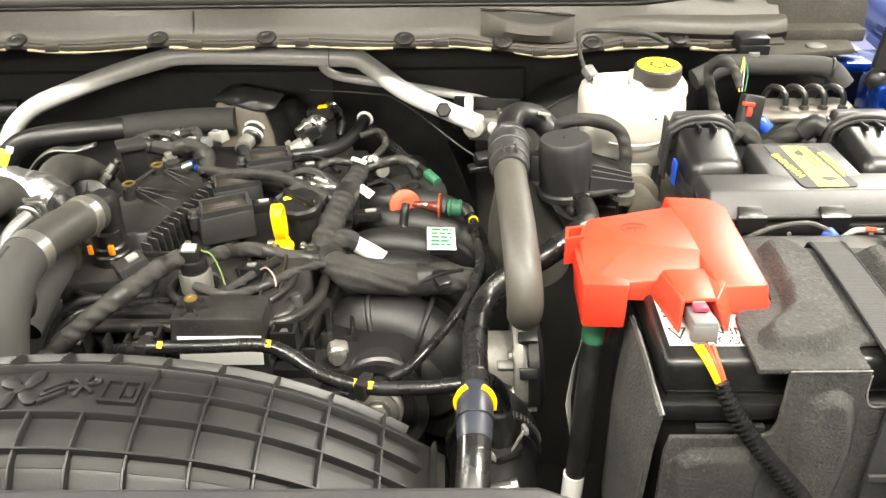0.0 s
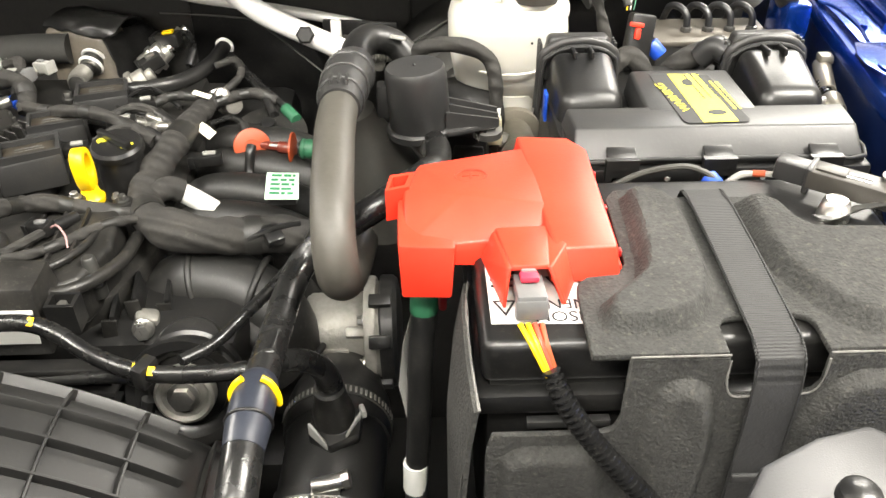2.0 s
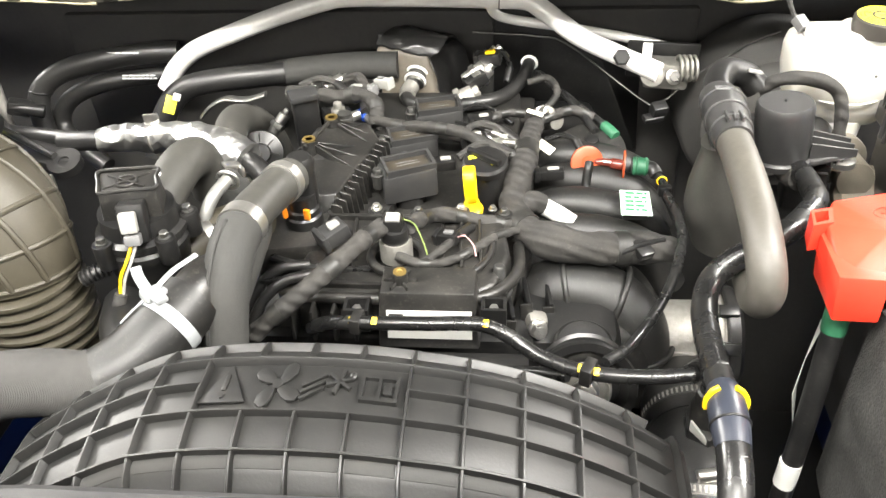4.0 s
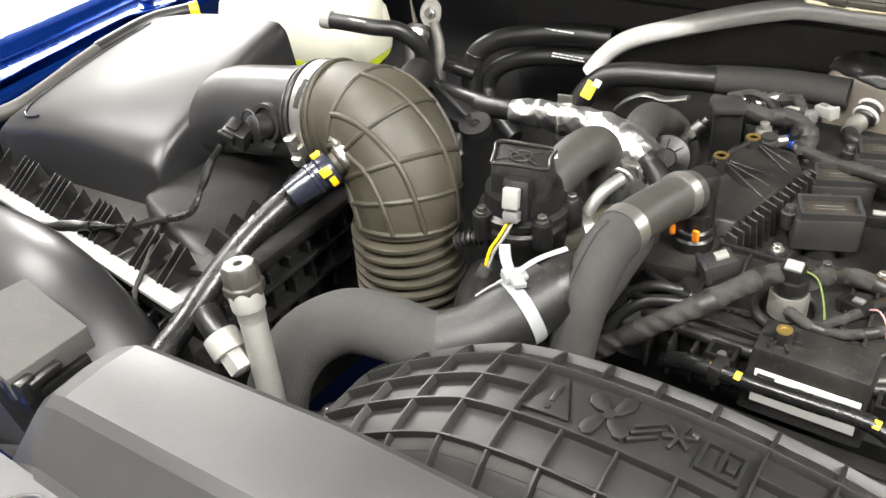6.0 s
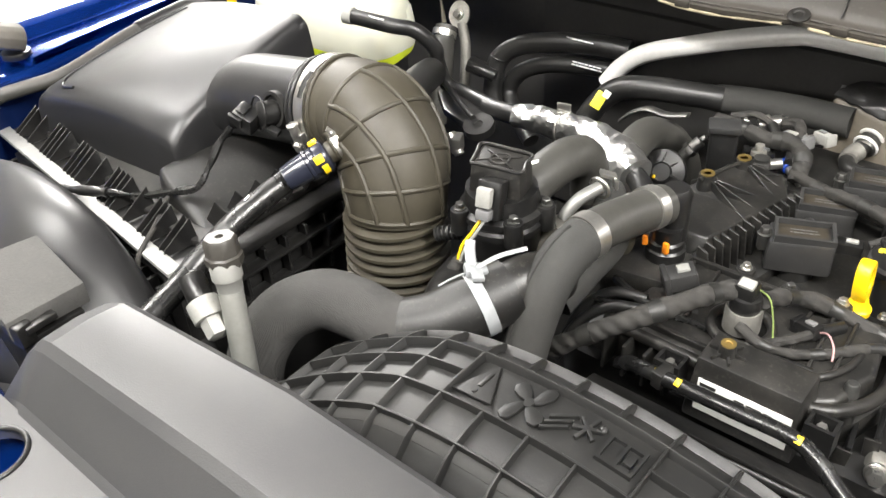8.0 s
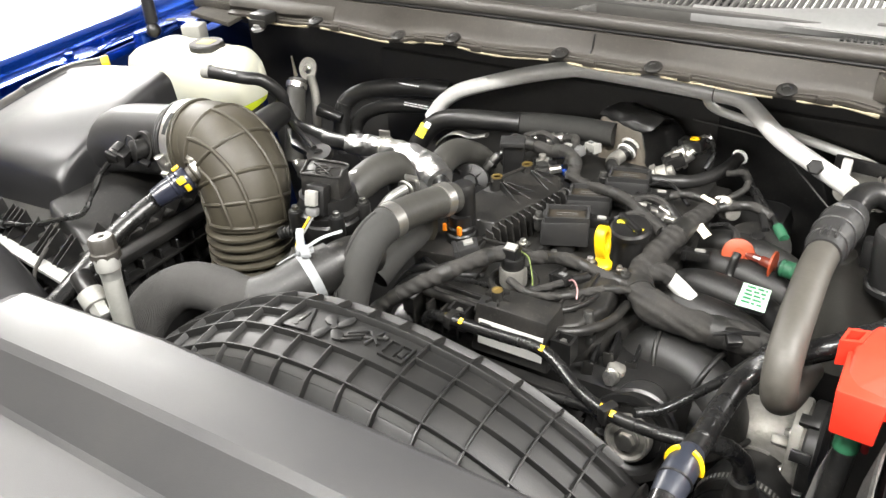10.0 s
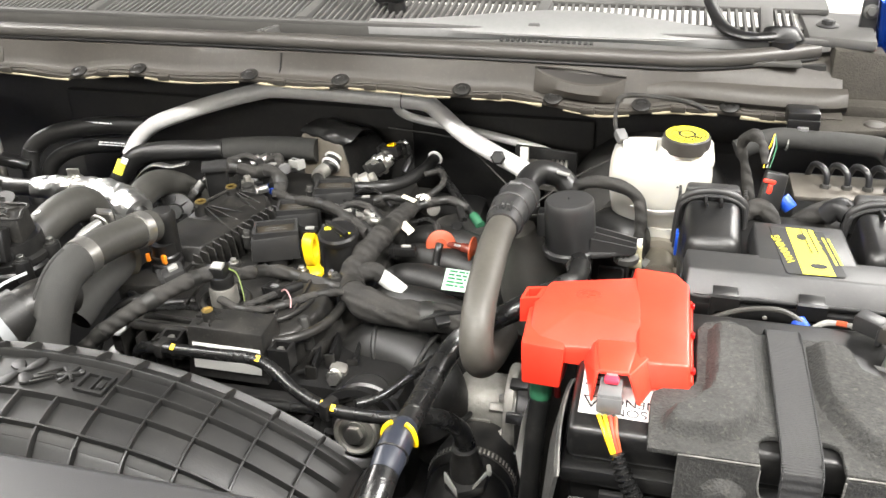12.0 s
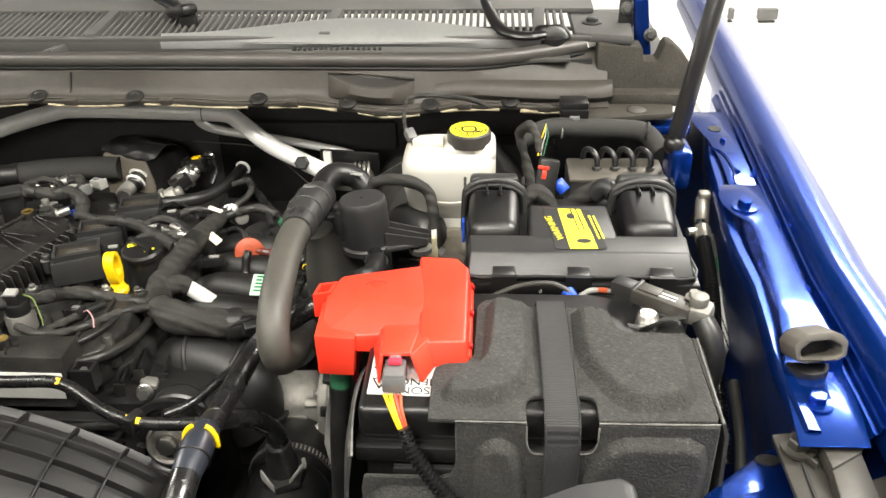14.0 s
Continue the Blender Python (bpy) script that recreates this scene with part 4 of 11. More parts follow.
def radiator_cover():
    t = thing("radiator_cover", (XC, 0.15, 1.02), "large grained dark grey plastic cover over the radiator", "cover")
    xs = [-0.60, -0.585, -0.57, -0.4, -0.2, 0.0, 0.06, 0.078, 0.088]
    rows = []
    for x in xs:
        r = 0.0 if -0.57 <= x <= 0.06 else (0.016 if x in (-0.60, 0.088) else 0.004)
        back = 0.363 - 0.016 * max(0, (-0.45 - x)) / 0.15 - r
        ridge = 0.292 - 0.012 * max(0, (-0.3 - x)) / 0.3
        s = 0.012 if x < -0.59 else 0
        rows.append([(x, back + 0.002, 1.06), (x, back + 0.002, 1.155 - r), (x, back - 0.002, 1.166 - r), (x, back - 0.008, 1.1705 - r), (x, (back + ridge) / 2, 1.1735 - r), (x, ridge + 0.004, 1.172 - r),
                     (x, ridge - 0.004, 1.168 - r), (x - s, 0.252, 1.1365 - r), (x - s, 0.246, 1.1335 - r)])
    part("ridge_panel", sheet(rows, 0.003, (0, 0, -1)), plastic_cover, t, "", 14)
    hole1, hole2, hole3 = ring_of(-0.549, 0.215, 0.0235), ring_of(-0.595, 0.212, 0.009, 18), [(-0.48, 0.105), (-0.44, 0.105), (-0.43, 0.115), (-0.43, 0.14), (-0.44, 0.15), (-0.48, 0.15), (-0.49, 0.14), (-0.49, 0.115)]
    outline = [(-0.66, 0.248), (0.088, 0.248), (0.20, 0.225), (0.2, -0.12), (-0.62, -0.12), (-0.68, 0.05)]
    part("front_panel", holed(outline, [hole1, hole2, hole3], 1.124, 1.1335), plastic_cover, t)
    part("rim", torus((-0.549, 0.215, 1.1335), (0, 0, 1), 0.0245, 0.0022), plastic, t)
    part("rim", torus((-0.595, 0.212, 1.1335), (0, 0, 1), 0.0105, 0.0022), plastic_grey, t)
    part("skirt", sheet([[(x, -0.12, 1.133), (x, -0.16, 1.10), (x, -0.18, 0.9), (x, -0.18, 0.3)] for x in np.linspace(-0.95, 0.4, 9)], 0.004, (0, 1, 0)), plastic_cover, t)
    part("side_panel", prism([(0.2, -0.12), (0.2, 0.225), (0.245, 0.315), (0.272, 0.375), (0.296, 0.408), (0.33, 0.425), (0.362, 0.433), (0.372, 0.425), (0.378, 0.25), (0.40, -0.12)], 1.126, 1.141, 0.004), plastic_cover, t)
    part("knob", lathe((0.335, 0.385, 1.141), (0, 0, 1), [(0, 0.011), (0.006, 0.010), (0.009, 0.006)], 16), plastic, t)
    return t


radiator_cover()


def lock_panel():
    c = thing("lock_panel", (XC, 0.15, 1.05), "blue painted front cross panel seen through the cover", "body panel", kind="structure")
    part("beam", box((XC, 0.16, 1.085), (1.3, 0.2, 0.05), bev=0.01), blue_paint, c)


lock_panel()


def front_corner():
    """Black trim and snorkel by the air box."""
    t = thing("trim_block", (-0.655, 0.305, 1.10), "dark grey rectangular foam-faced trim block beside the radiator cover", "trim block")
    part("pad", prism([(-0.727, 0.355), (-0.630, 0.343), (-0.632, 0.278), (-0.740, 0.290)], 1.142, 1.162, 0.002), foam_face, t, "dusty foam face")
    part("bracket", prism([(-0.72, 0.347), (-0.628, 0.335), (-0.628, 0.282), (-0.73, 0.294)], 1.06, 1.141, 0.003), plastic, t)
    part("clip", joined(box((-0.634, 0.286, 1.148), (0.02, 0.014, 0.02), (0, 0, 10), 0.002), box((-0.626, 0.300, 1.152), (0.008, 0.026, 0.006), (0, 0, 4), 0.001)), plastic, t)
    s = thing("air_snorkel", (-0.86, 0.36, 0.95), "smooth domed black plastic air intake snorkel", "air intake")
    rows = []
    for i in range(25):
        x = -1.16 + 0.545 * i / 24
        crest = 1.155 - 0.115 * abs((x + 0.79) / 0.37) ** 1.8 if x < -0.79 else 1.155 - 0.13 * ((x + 0.79) / 0.175) ** 2.4
        cy = 0.402 - (x + 0.8) * 0.10
        rows.append([(x, cy + dy, crest - dz) for dy, dz in ((0.032, 0.14), (0.030, 0.06), (0.027, 0.026), (0.020, 0.010), (0.010, 0.002), (0.0, 0.0), (-0.014, 0.001), (-0.032, 0.006), (-0.055, 0.017), (-0.080, 0.034), (-0.105, 0.056), (-0.128, 0.085), (-0.145, 0.13), (-0.15, 0.2))])
    part("shell", sheet(rows, 0.003, (0, 0, -1)), plastic_lid, s)
    part("end_cap", hull([(-0.626, 0.30, 0.98), (-0.626, 0.395, 0.98), (-0.64, 0.31, 1.06), (-0.64, 0.388, 1.08), (-0.70, 0.30, 0.98), (-0.70, 0.395, 0.98), (-0.70, 0.31, 1.06), (-0.70, 0.388, 1.08)], 0.01, 3), plastic_grey, s)
    p = thing("coolant_pipe", (-1.05, 0.6, 1.1), "grey rubber pipe running along the blue wing", "pipe")
    part("pipe", tube([(-1.02, 0.415, 1.03), (-1.036, 0.425, 1.10), (-1.070, 0.452, 1.128), (-1.071, 0.480, 1.145), (-1.058, 0.513, 1.150), (-1.047, 0.551, 1.152), (-1.047, 0.594, 1.158), (-1.050, 0.651, 1.168), (-1.046, 0.706, 1.176), (-1.036, 0.751, 1.182), (-1.007, 0.791, 1.184)], 0.0088), rubber_grey, p)
    part("sleeve", tube([(-1.050, 0.672, 1.171), (-1.046, 0.706, 1.176), (-1.036, 0.751, 1.182), (-1.010, 0.788, 1.184)], 0.0105), plastic, p)
    part("collar", cyl((-1.010, 0.788, 1.184), (-1.003, 0.797, 1.1845), 0.0112), yellow_plastic, p, "yellow end collar")
    part("band", lathe((-1.071, 0.470, 1.139), (0, 0.9, 0.4), [(0, 0.0089), (0, 0.0100), (0.008, 0.0100), (0.008, 0.0089)], 20), steel, p, "steel pipe band")


front_corner()

# ---- ribbed intake duct in front of the engine ----
DUCT_V = ((0.352, -0.075), (0.358, -0.045), (0.368, -0.022), (0.384, -0.006), (0.404, -0.001), (0.43, 0.001), (0.455, 0.0), (0.474, -0.004), (0.486, -0.018), (0.492, -0.045), (0.494, -0.09))


def duct_at(x, v):
    """A point on the duct at x, with v from 0 (front) to 10 (back)."""
    i = min(int(v), 9)
    k = v - i
    y = DUCT_V[i][0] * (1 - k) + DUCT_V[i + 1][0] * k
    z = DUCT_V[i][1] * (1 - k) + DUCT_V[i + 1][1] * k
    u = (x + 0.252) / 0.19
    drop = 0.052 * abs(u) ** 2.3
    swing = 0.012 * max(0, u - 0.4) - 0.045 * max(0, -u - 0.55)
    return Vector((x, y + swing, 1.172 + z - drop))


def intake_duct():
    t = thing("intake_duct", (-0.25, 0.43, 1.0), "ribbed black plastic intake duct with moulded warning symbols", "air duct")
    x0, x1 = -0.47, 0.005
    xs = np.linspace(x0, x1, 49)
    part("shell", sheet([[duct_at(x, v) for v in np.linspace(0, 10, 31)] for x in xs], 0.003, (0, 0, -1)), plastic_duct, t)

    def rib(points, normals, height, width):
        bm = bmesh.new()
        prev = None
        for i, p in enumerate(points):
            d = (points[min(i + 1, len(points) - 1)] - points[max(i - 1, 0)]).normalized()
            s = d.cross(normals[i]).normalized() * width / 2
            nrm = normals[i]
            ring = [bm.verts.new(q) for q in (p - s * 1.2 - nrm * 0.003, p - s + nrm * (height - 0.0006), p - s * 0.6 + nrm * height, p + s * 0.6 + nrm * height, p + s + nrm * (height - 0.0006), p + s * 1.2 - nrm * 0.003)]
            if prev:
                for k in range(5):
                    bm.faces.new((prev[k], prev[k + 1], ring[k + 1], ring[k]))
            else:
                bm.faces.new(ring)
            prev = ring
        bm.faces.new(prev)
        return bm

    def normal(x, v):
        a, b = duct_at(x + 0.002, v) - duct_at(x - 0.002, v), duct_at(x, min(10, v + 0.1)) - duct_at(x, max(0, v - 0.1))
        return a.cross(b).normalized()

    across = [-0.318 - 0.0335 * k for k in (4, 3, 2, 1)] + [-0.318, -0.285, -0.2515, -0.2185, -0.185] + [-0.185 + 0.036 * k for k in (1, 2, 3, 4, 5)]
    for k, x in enumerate(across):
        inner = -0.31 < x < -0.19
        spans = ((1.2, 4.42), (6.2, 8.75)) if inner else ((1.2, 8.75),)
        for v0, v1 in spans:
            vs = np.linspace(v0, v1, 15 if not inner else 7)
            part("cross_rib", rib([duct_at(x, v) for v in vs], [normal(x, v) for v in vs], 0.0062, 0.0021), plastic_duct, t)
    for v, a, b in ((3.25, x0 + 0.01, x1 - 0.005), (4.42, x0 + 0.01, x1 - 0.01), (5.3, x0 + 0.02, -0.318), (5.3, -0.185, x1 - 0.02), (6.2, x0 + 0.02, x1 - 0.02), (7.4, x0 + 0.02, x1 - 0.03), (8.7, x0 + 0.02, x1 - 0.03)):
        q = np.linspace(a, b, 40)
        part("long_rib", rib([duct_at(x, v) for x in q], [normal(x, v) for x in q], 0.0066, 0.0021), plastic_duct, t)

    # dark strips laid on the shell as shade below the front rib, one between each two cross ribs
    for xa, xb in zip(across[2:-2], across[3:-1]):
        q = np.linspace(xa + 0.002, xb - 0.002, 5)
        part("gap", sheet([[duct_at(x, v) + normal(x, v) * 0.0006 for x in q] for v in (2.82, 3.0, 3.2)], 0.0005, (0, 0, -1)), void, t, "dark strip painting in the shaded gap below the rib")

    def emblem(bm, x, v):
        c, n = duct_at(x, v), normal(x, v)
        m = Matrix.Translation(c) @ n.to_track_quat("Z", "Y").to_matrix().to_4x4()
        # keep the symbol's up towards the windscreen
        up = m.to_3x3() @ Vector((0, 1, 0))
        ang = math.atan2(up.dot(Vector((1, 0, 0))), up.dot(Vector((0, 1, 0))))
        bmesh.ops.transform(bm, matrix=m @ Matrix.Rotation(ang, 4, "Z") @ Matrix.Diagonal((1.1, 1.4, 1, 1)), verts=bm.verts)
        return bm

    tri = joined(prism([(-0.015, -0.011), (0.015, -0.011), (0, 0.013)], 0, 0.0024, 0.001))
    part("symbol", emblem(tri, -0.302, 5.32), plastic_duct, t, "moulded warning triangle")
    part("symbol", emblem(joined(box((0, 0.001, 0.0026), (0.003, 0.010, 0.0012), bev=0.0004), lathe((0, -0.0075, 0.0022), (0, 0, 1), [(0, 0.0017), (0.001, 0.0015)], 12)), -0.302, 5.32), plastic, t, "sunken exclamation mark")
    blades = []
    for k in range(4):
        a = k * math.pi / 2 + 0.5
        b = prism([(0.002, -0.0012), (0.006, -0.0010), (0.0125, 0.0015), (0.0148, 0.0058), (0.0128, 0.0098), (0.0085, 0.0098), (0.0045, 0.0062), (0.0018, 0.0022)], 0, 0.0024, 0.0008)
        bmesh.ops.transform(b, matrix=Matrix.Rotation(a, 4, "Z"), verts=b.verts)
        blades.append(b)
    for blade in blades:
        part("symbol_blade", emblem(blade, -0.268, 5.32), plastic_duct, t)
    part("symbol_hub", emblem(lathe((0, 0, 0), (0, 0, 1), [(0, 0.003), (0.0028, 0.003)], 14), -0.268, 5.32), plastic_duct, t)
    strokes = [box((-0.010, 0.003 - 0.004 * k, 0.0015), (0.015, 0.0018, 0.003), (0, 0, 32), 0.0005) for k in range(3)]
    strokes += [box((0.005, 0.003, 0.0015), (0.016, 0.0022, 0.003), (0, 0, a), 0.0005) for a in (18, 74, -34)] + [ball((0.012, 0.007, 0.001), 0.0025)]
    for stroke in strokes:
        part("symbol_stroke", emblem(stroke, -0.234, 5.32), plastic_duct, t)
    frame_bm = holed([(-0.011, -0.008), (0.011, -0.008), (0.011, 0.008), (-0.011, 0.008)], [[(-0.009, -0.006), (-0.001, -0.006), (-0.001, 0.006), (-0.009, 0.006)], [(0.001, -0.006), (0.009, -0.006), (0.009, 0.006), (0.001, 0.006)]], 0, 0.003)
    part("symbol", emblem(joined(frame_bm, box((0.005, 0, 0.001), (0.005, 0.006, 0.003), bev=0.0005)), -0.203, 5.32), plastic_duct, t, "moulded book")
    return t


intake_duct()

# ---- air box, sensor, elbow ----


def air_box():
    t = thing("air_filter_box", (-0.86, 0.6, 0.9), "black plastic air filter box with a smooth bulged lid", "air box")
    base = joined(prism([(-1.05, 0.47), (-0.665, 0.455), (-0.655, 0.70), (-0.70, 0.745), (-1.04, 0.745)], 0.88, 1.085, 0.006))
    part("lower_box", base, plastic, t)
    part("rim", prism([(-1.088, 0.488), (-0.66, 0.440), (-0.645, 0.452), (-0.643, 0.705), (-0.69, 0.755), (-1.06, 0.755)], 1.085, 1.097, 0.003), plastic, t)
    # strip coloured pale to carry the highlight along the box's front edge
    part("front_strip", prism([(-1.092, 0.4745), (-0.662, 0.4265), (-0.66, 0.442), (-1.09, 0.490)], 1.097, 1.1025, 0.001), surface("highlit_edge_plastic", (0.24, 0.24, 0.23), 0.4), t, "front edge painted pale for the shine along it")
    part("flange", prism([(-1.04, 0.505), (-0.70, 0.468), (-0.668, 0.475), (-0.665, 0.70), (-0.70, 0.74), (-1.02, 0.74)], 1.097, 1.106, 0.003), plastic_dusty, t)
    # lid: bulged top with rounded edges and steep sides
    def lid_point(u, v):
        xl, xr = -1.032 + 0.020 * v, -0.785
        zl, zr = 1.150 + 0.045 * v ** 0.8, 1.157 + 0.066 * v ** 0.75
        z = zl + (zr - zl) * u + 0.013 * math.sin(math.pi * u) * (1 - 0.4 * v)
        return (xl + (xr - xl) * u, 0.518 + 0.212 * v + 0.020 * u * (1 - v), z)

    rows = []
    for i in range(17):
        v = i / 16
        top = [lid_point(0.04 + 0.92 * j / 14, v) for j in range(15)]
        (xl, y, zl), (xr, yr, zr) = lid_point(0, v), lid_point(1, v)
        row = [(xl - 0.006, y, 1.103), (xl - 0.0045, y, zl - 0.028), (xl - 0.004, y, zl - 0.014), (xl - 0.002, y, zl - 0.007), (xl + 0.002, y, zl - 0.002)] + top
        row += [(xr - 0.0055, yr, zr - 0.0012), (xr - 0.0025, yr, zr - 0.0035), (xr - 0.0005, yr, zr - 0.008), (xr + 0.001, yr, zr - 0.016), (xr + 0.004, yr, zr - 0.040), (xr + 0.010, yr, 1.103)]
        if i == 0:
            for dy, drop in ((-0.012, 1.0), (-0.0085, 0.030), (-0.007, 0.016), (-0.0055, 0.0085), (-0.003, 0.0045), (0.001, 0.0016)):
                rows.append([(p[0], p[1] + dy, max(1.103, p[2] - drop)) for p in row])
        else:
            rows.append(row)
        if i == 16:
            rows.append([(p[0], p[1] + 0.004, max(1.103, p[2] - 0.006)) for p in row])
            rows.append([(p[0], p[1] + 0.010, 1.103) for p in row])
    lid = part("lid", sheet(rows, 0.0025, (0, 0, -1)), plastic_lid, t, "smooth grained black lid", 40)
    # raised line moulded on the lid
    line = [tuple(Vector(lid_point(u, v)) + Vector((0, 0, 0.0003))) for u, v in ((0.24, 0.05), (0.15, 0.05), (0.09, 0.11), (0.065, 0.22), (0.055, 0.45), (0.06, 0.7), (0.09, 0.93))]
    part("moulded_line", tube(line, 0.0017, 8, 6), plastic_lid, lid)
    # side shelf under the outlet, its duller black standing in for the shade there
    part("shelf", hull([(-0.79, 0.508, 1.10), (-0.772, 0.498, 1.10), (-0.672, 0.482, 1.10), (-0.668, 0.69, 1.10), (-0.79, 0.70, 1.10), (-0.79, 0.513, 1.131), (-0.778, 0.506, 1.130), (-0.69, 0.500, 1.108), (-0.684, 0.68, 1.110), (-0.79, 0.69, 1.135)], 0.006, 3), plastic_dull, t)
    # neck that flares out of the lid's side into a round outlet
    neck = []
    for s, ry, rz, drop in ((-0.785, 0.052, 0.0405, 0.003), (-0.780, 0.049, 0.0410, 0.002), (-0.770, 0.0465, 0.0420, 0.001), (-0.755, 0.0450, 0.0425, 0.0), (-0.735, 0.0440, 0.0432, 0.0), (-0.70, 0.0435, 0.0435, 0.0), (-0.645, 0.0435, 0.0435, 0.0)):
        cz = 1.174 + (s + 0.748) * 0.14 - drop
        neck.append([(s - 0.14 * rz * math.sin(2 * math.pi * k / 36), 0.635 + (s + 0.748) * 0.03 + ry * math.cos(2 * math.pi * k / 36), cz + rz * math.sin(2 * math.pi * k / 36)) for k in range(37)])
    part("outlet", sheet(neck, 0.002, (0, 0, -1)), plastic_lid, t)
    part("outlet_ring", torus((-0.657, 0.638, 1.187), (1, 0.03, 0.12), 0.0485, 0.0026), rubber, t)
    part("outlet_ring", torus((-0.664, 0.638, 1.186), (1, 0.03, 0.12), 0.0470, 0.0020), rubber, t)
    # fins round the lid and lattice of the lower box
    fin = hull([(-0.001, -0.012, -0.017), (0.001, -0.012, -0.017), (-0.001, 0.012, -0.017), (0.001, 0.012, -0.017), (-0.0008, -0.010, -0.010), (0.0008, -0.010, -0.010), (-0.0008, 0.022, 0.012), (0.0008, 0.022, 0.012), (-0.001, 0.026, -0.017), (0.001, 0.026, -0.017)], 0.0003, 1)
    me = mesh_of("fin", fin, plastic, (0, 0, 0))
    for k, x in enumerate([-1.055, -1.045, -1.02, -0.985, -0.975, -0.965, -0.955, -0.92, -0.91, -0.90, -0.89, -0.865, -0.835, -0.825, -0.815, -0.805, -0.775, -0.745, -0.735, -0.725, -0.70, -0.69]):
        ob = new("fin", me)
        ob.parent = t
        y = 0.497 - (x + 1.055) * 0.112
        ob.location = Vector((x, y - 0.002, 1.116)) - ORIGIN[t]
        ob.rotation_euler = (0, 0, radians(-6))
    web = box((0, 0, 0), (0.004, 0.012, 0.07), bev=0.0006, seg=1)
    mw = mesh_of("web", web, plastic, (0, 0, 0))
    for k in range(20):
        x = -1.05 + k * 0.0202
        ob = new("web", mw)
        ob.parent = t
        ob.location = Vector((x, 0.478 - (x + 1.05) * 0.112 - 0.008, 1.042)) - ORIGIN[t]
    for z in (1.07, 1.045, 1.015):
        part("ledge", prism([(-1.07, 0.478), (-0.66, 0.434), (-0.658, 0.446), (-1.068, 0.49)], z, z + 0.004, 0.0008), plastic, t)
    for k in range(9):
        y = 0.47 + k * 0.027
        ob = new("web", mw)
        ob.parent = t
        ob.location = Vector((-0.652, y, 1.045)) - ORIGIN[t]
        ob.rotation_euler = (0, 0, radians(90))
    for z in (1.065, 1.035):
        part("ledge", box((-0.65, 0.575, z), (0.016, 0.25, 0.004), bev=0.0008), plastic, t)
    for y in (0.50, 0.525, 0.55, 0.575, 0.60, 0.63):
        part("fin", box((-0.672, y, 1.118), (0.028, 0.002, 0.03), (0, 35, 10), 0.0005), plastic, t)
    # air flow sensor
    s = thing("air_flow_sensor", (-0.69, 0.56, 1.18), "black air flow sensor plug in the outlet pipe", "sensor")
    part("socket", lathe((-0.684, 0.612, 1.186), (-0.05, -1, 0.3), [(0, 0.0195), (0.018, 0.0195), (0.022, 0.0185), (0.022, 0.0150), (0.014, 0.0145), (0.012, 0)], 32), plastic_dull, s)
    part("collar", lathe((-0.686, 0.600, 1.187), (-0.25, -1, 0.2), [(0, 0.0125), (0.020, 0.0125), (0.022, 0.0105), (0.024, 0)], 24), plastic, s)
    part("guard_ring", torus((-0.692, 0.580, 1.192), (-0.25, -1, 0.2), 0.0165, 0.0010, 32, 6), plastic_dull, s)
    part("plug", joined(box((-0.703, 0.573, 1.186), (0.024, 0.020, 0.022), (14, 20, 12), 0.003), box((-0.706, 0.561, 1.188), (0.016, 0.004, 0.012), (14, 20, 12), 0.001), box((-0.715, 0.569, 1.184), (0.010, 0.014, 0.016), (14, 20, 12), 0.002)), plastic, s)
    part("latch", box((-0.700, 0.570, 1.199), (0.010, 0.014, 0.003), (14, 20, 12), 0.001), plastic, s)
    part("lock_tab", box((-0.676, 0.583, 1.176), (0.012, 0.008, 0.006), (14, 20, 12), 0.001), plastic, s)
    return t


air_box()


def sensor_loom():
    t = thing("sensor_loom", (-0.8, 0.47, 1.1), "thin black taped wire running along the air box", "wire")
    part("wire", tube([(-0.716, 0.562, 1.178), (-0.722, 0.548, 1.164), (-0.722, 0.528, 1.143), (-0.724, 0.513, 1.130), (-0.742, 0.498, 1.126), (-0.772, 0.484, 1.118), (-0.811, 0.463, 1.118), (-0.868, 0.446, 1.110)], 0.0032, 8, 10, wobble=0.9), rubber_glossy, t)
    part("branch", tube([(-0.748, 0.492, 1.120), (-0.728, 0.462, 1.112), (-0.712, 0.428, 1.100), (-0.708, 0.420, 1.08), (-0.715, 0.415, 1.05), (-0.72, 0.40, 1.02)], 0.0026, 8, 6), tape, t)
    part("clip", tube([(-0.811, 0.463, 1.118), (-0.84, 0.453, 1.115), (-0.880, 0.442, 1.109)], 0.0048, 10, 6, wobble=0.6), plastic, t)
    return t


sensor_loom()


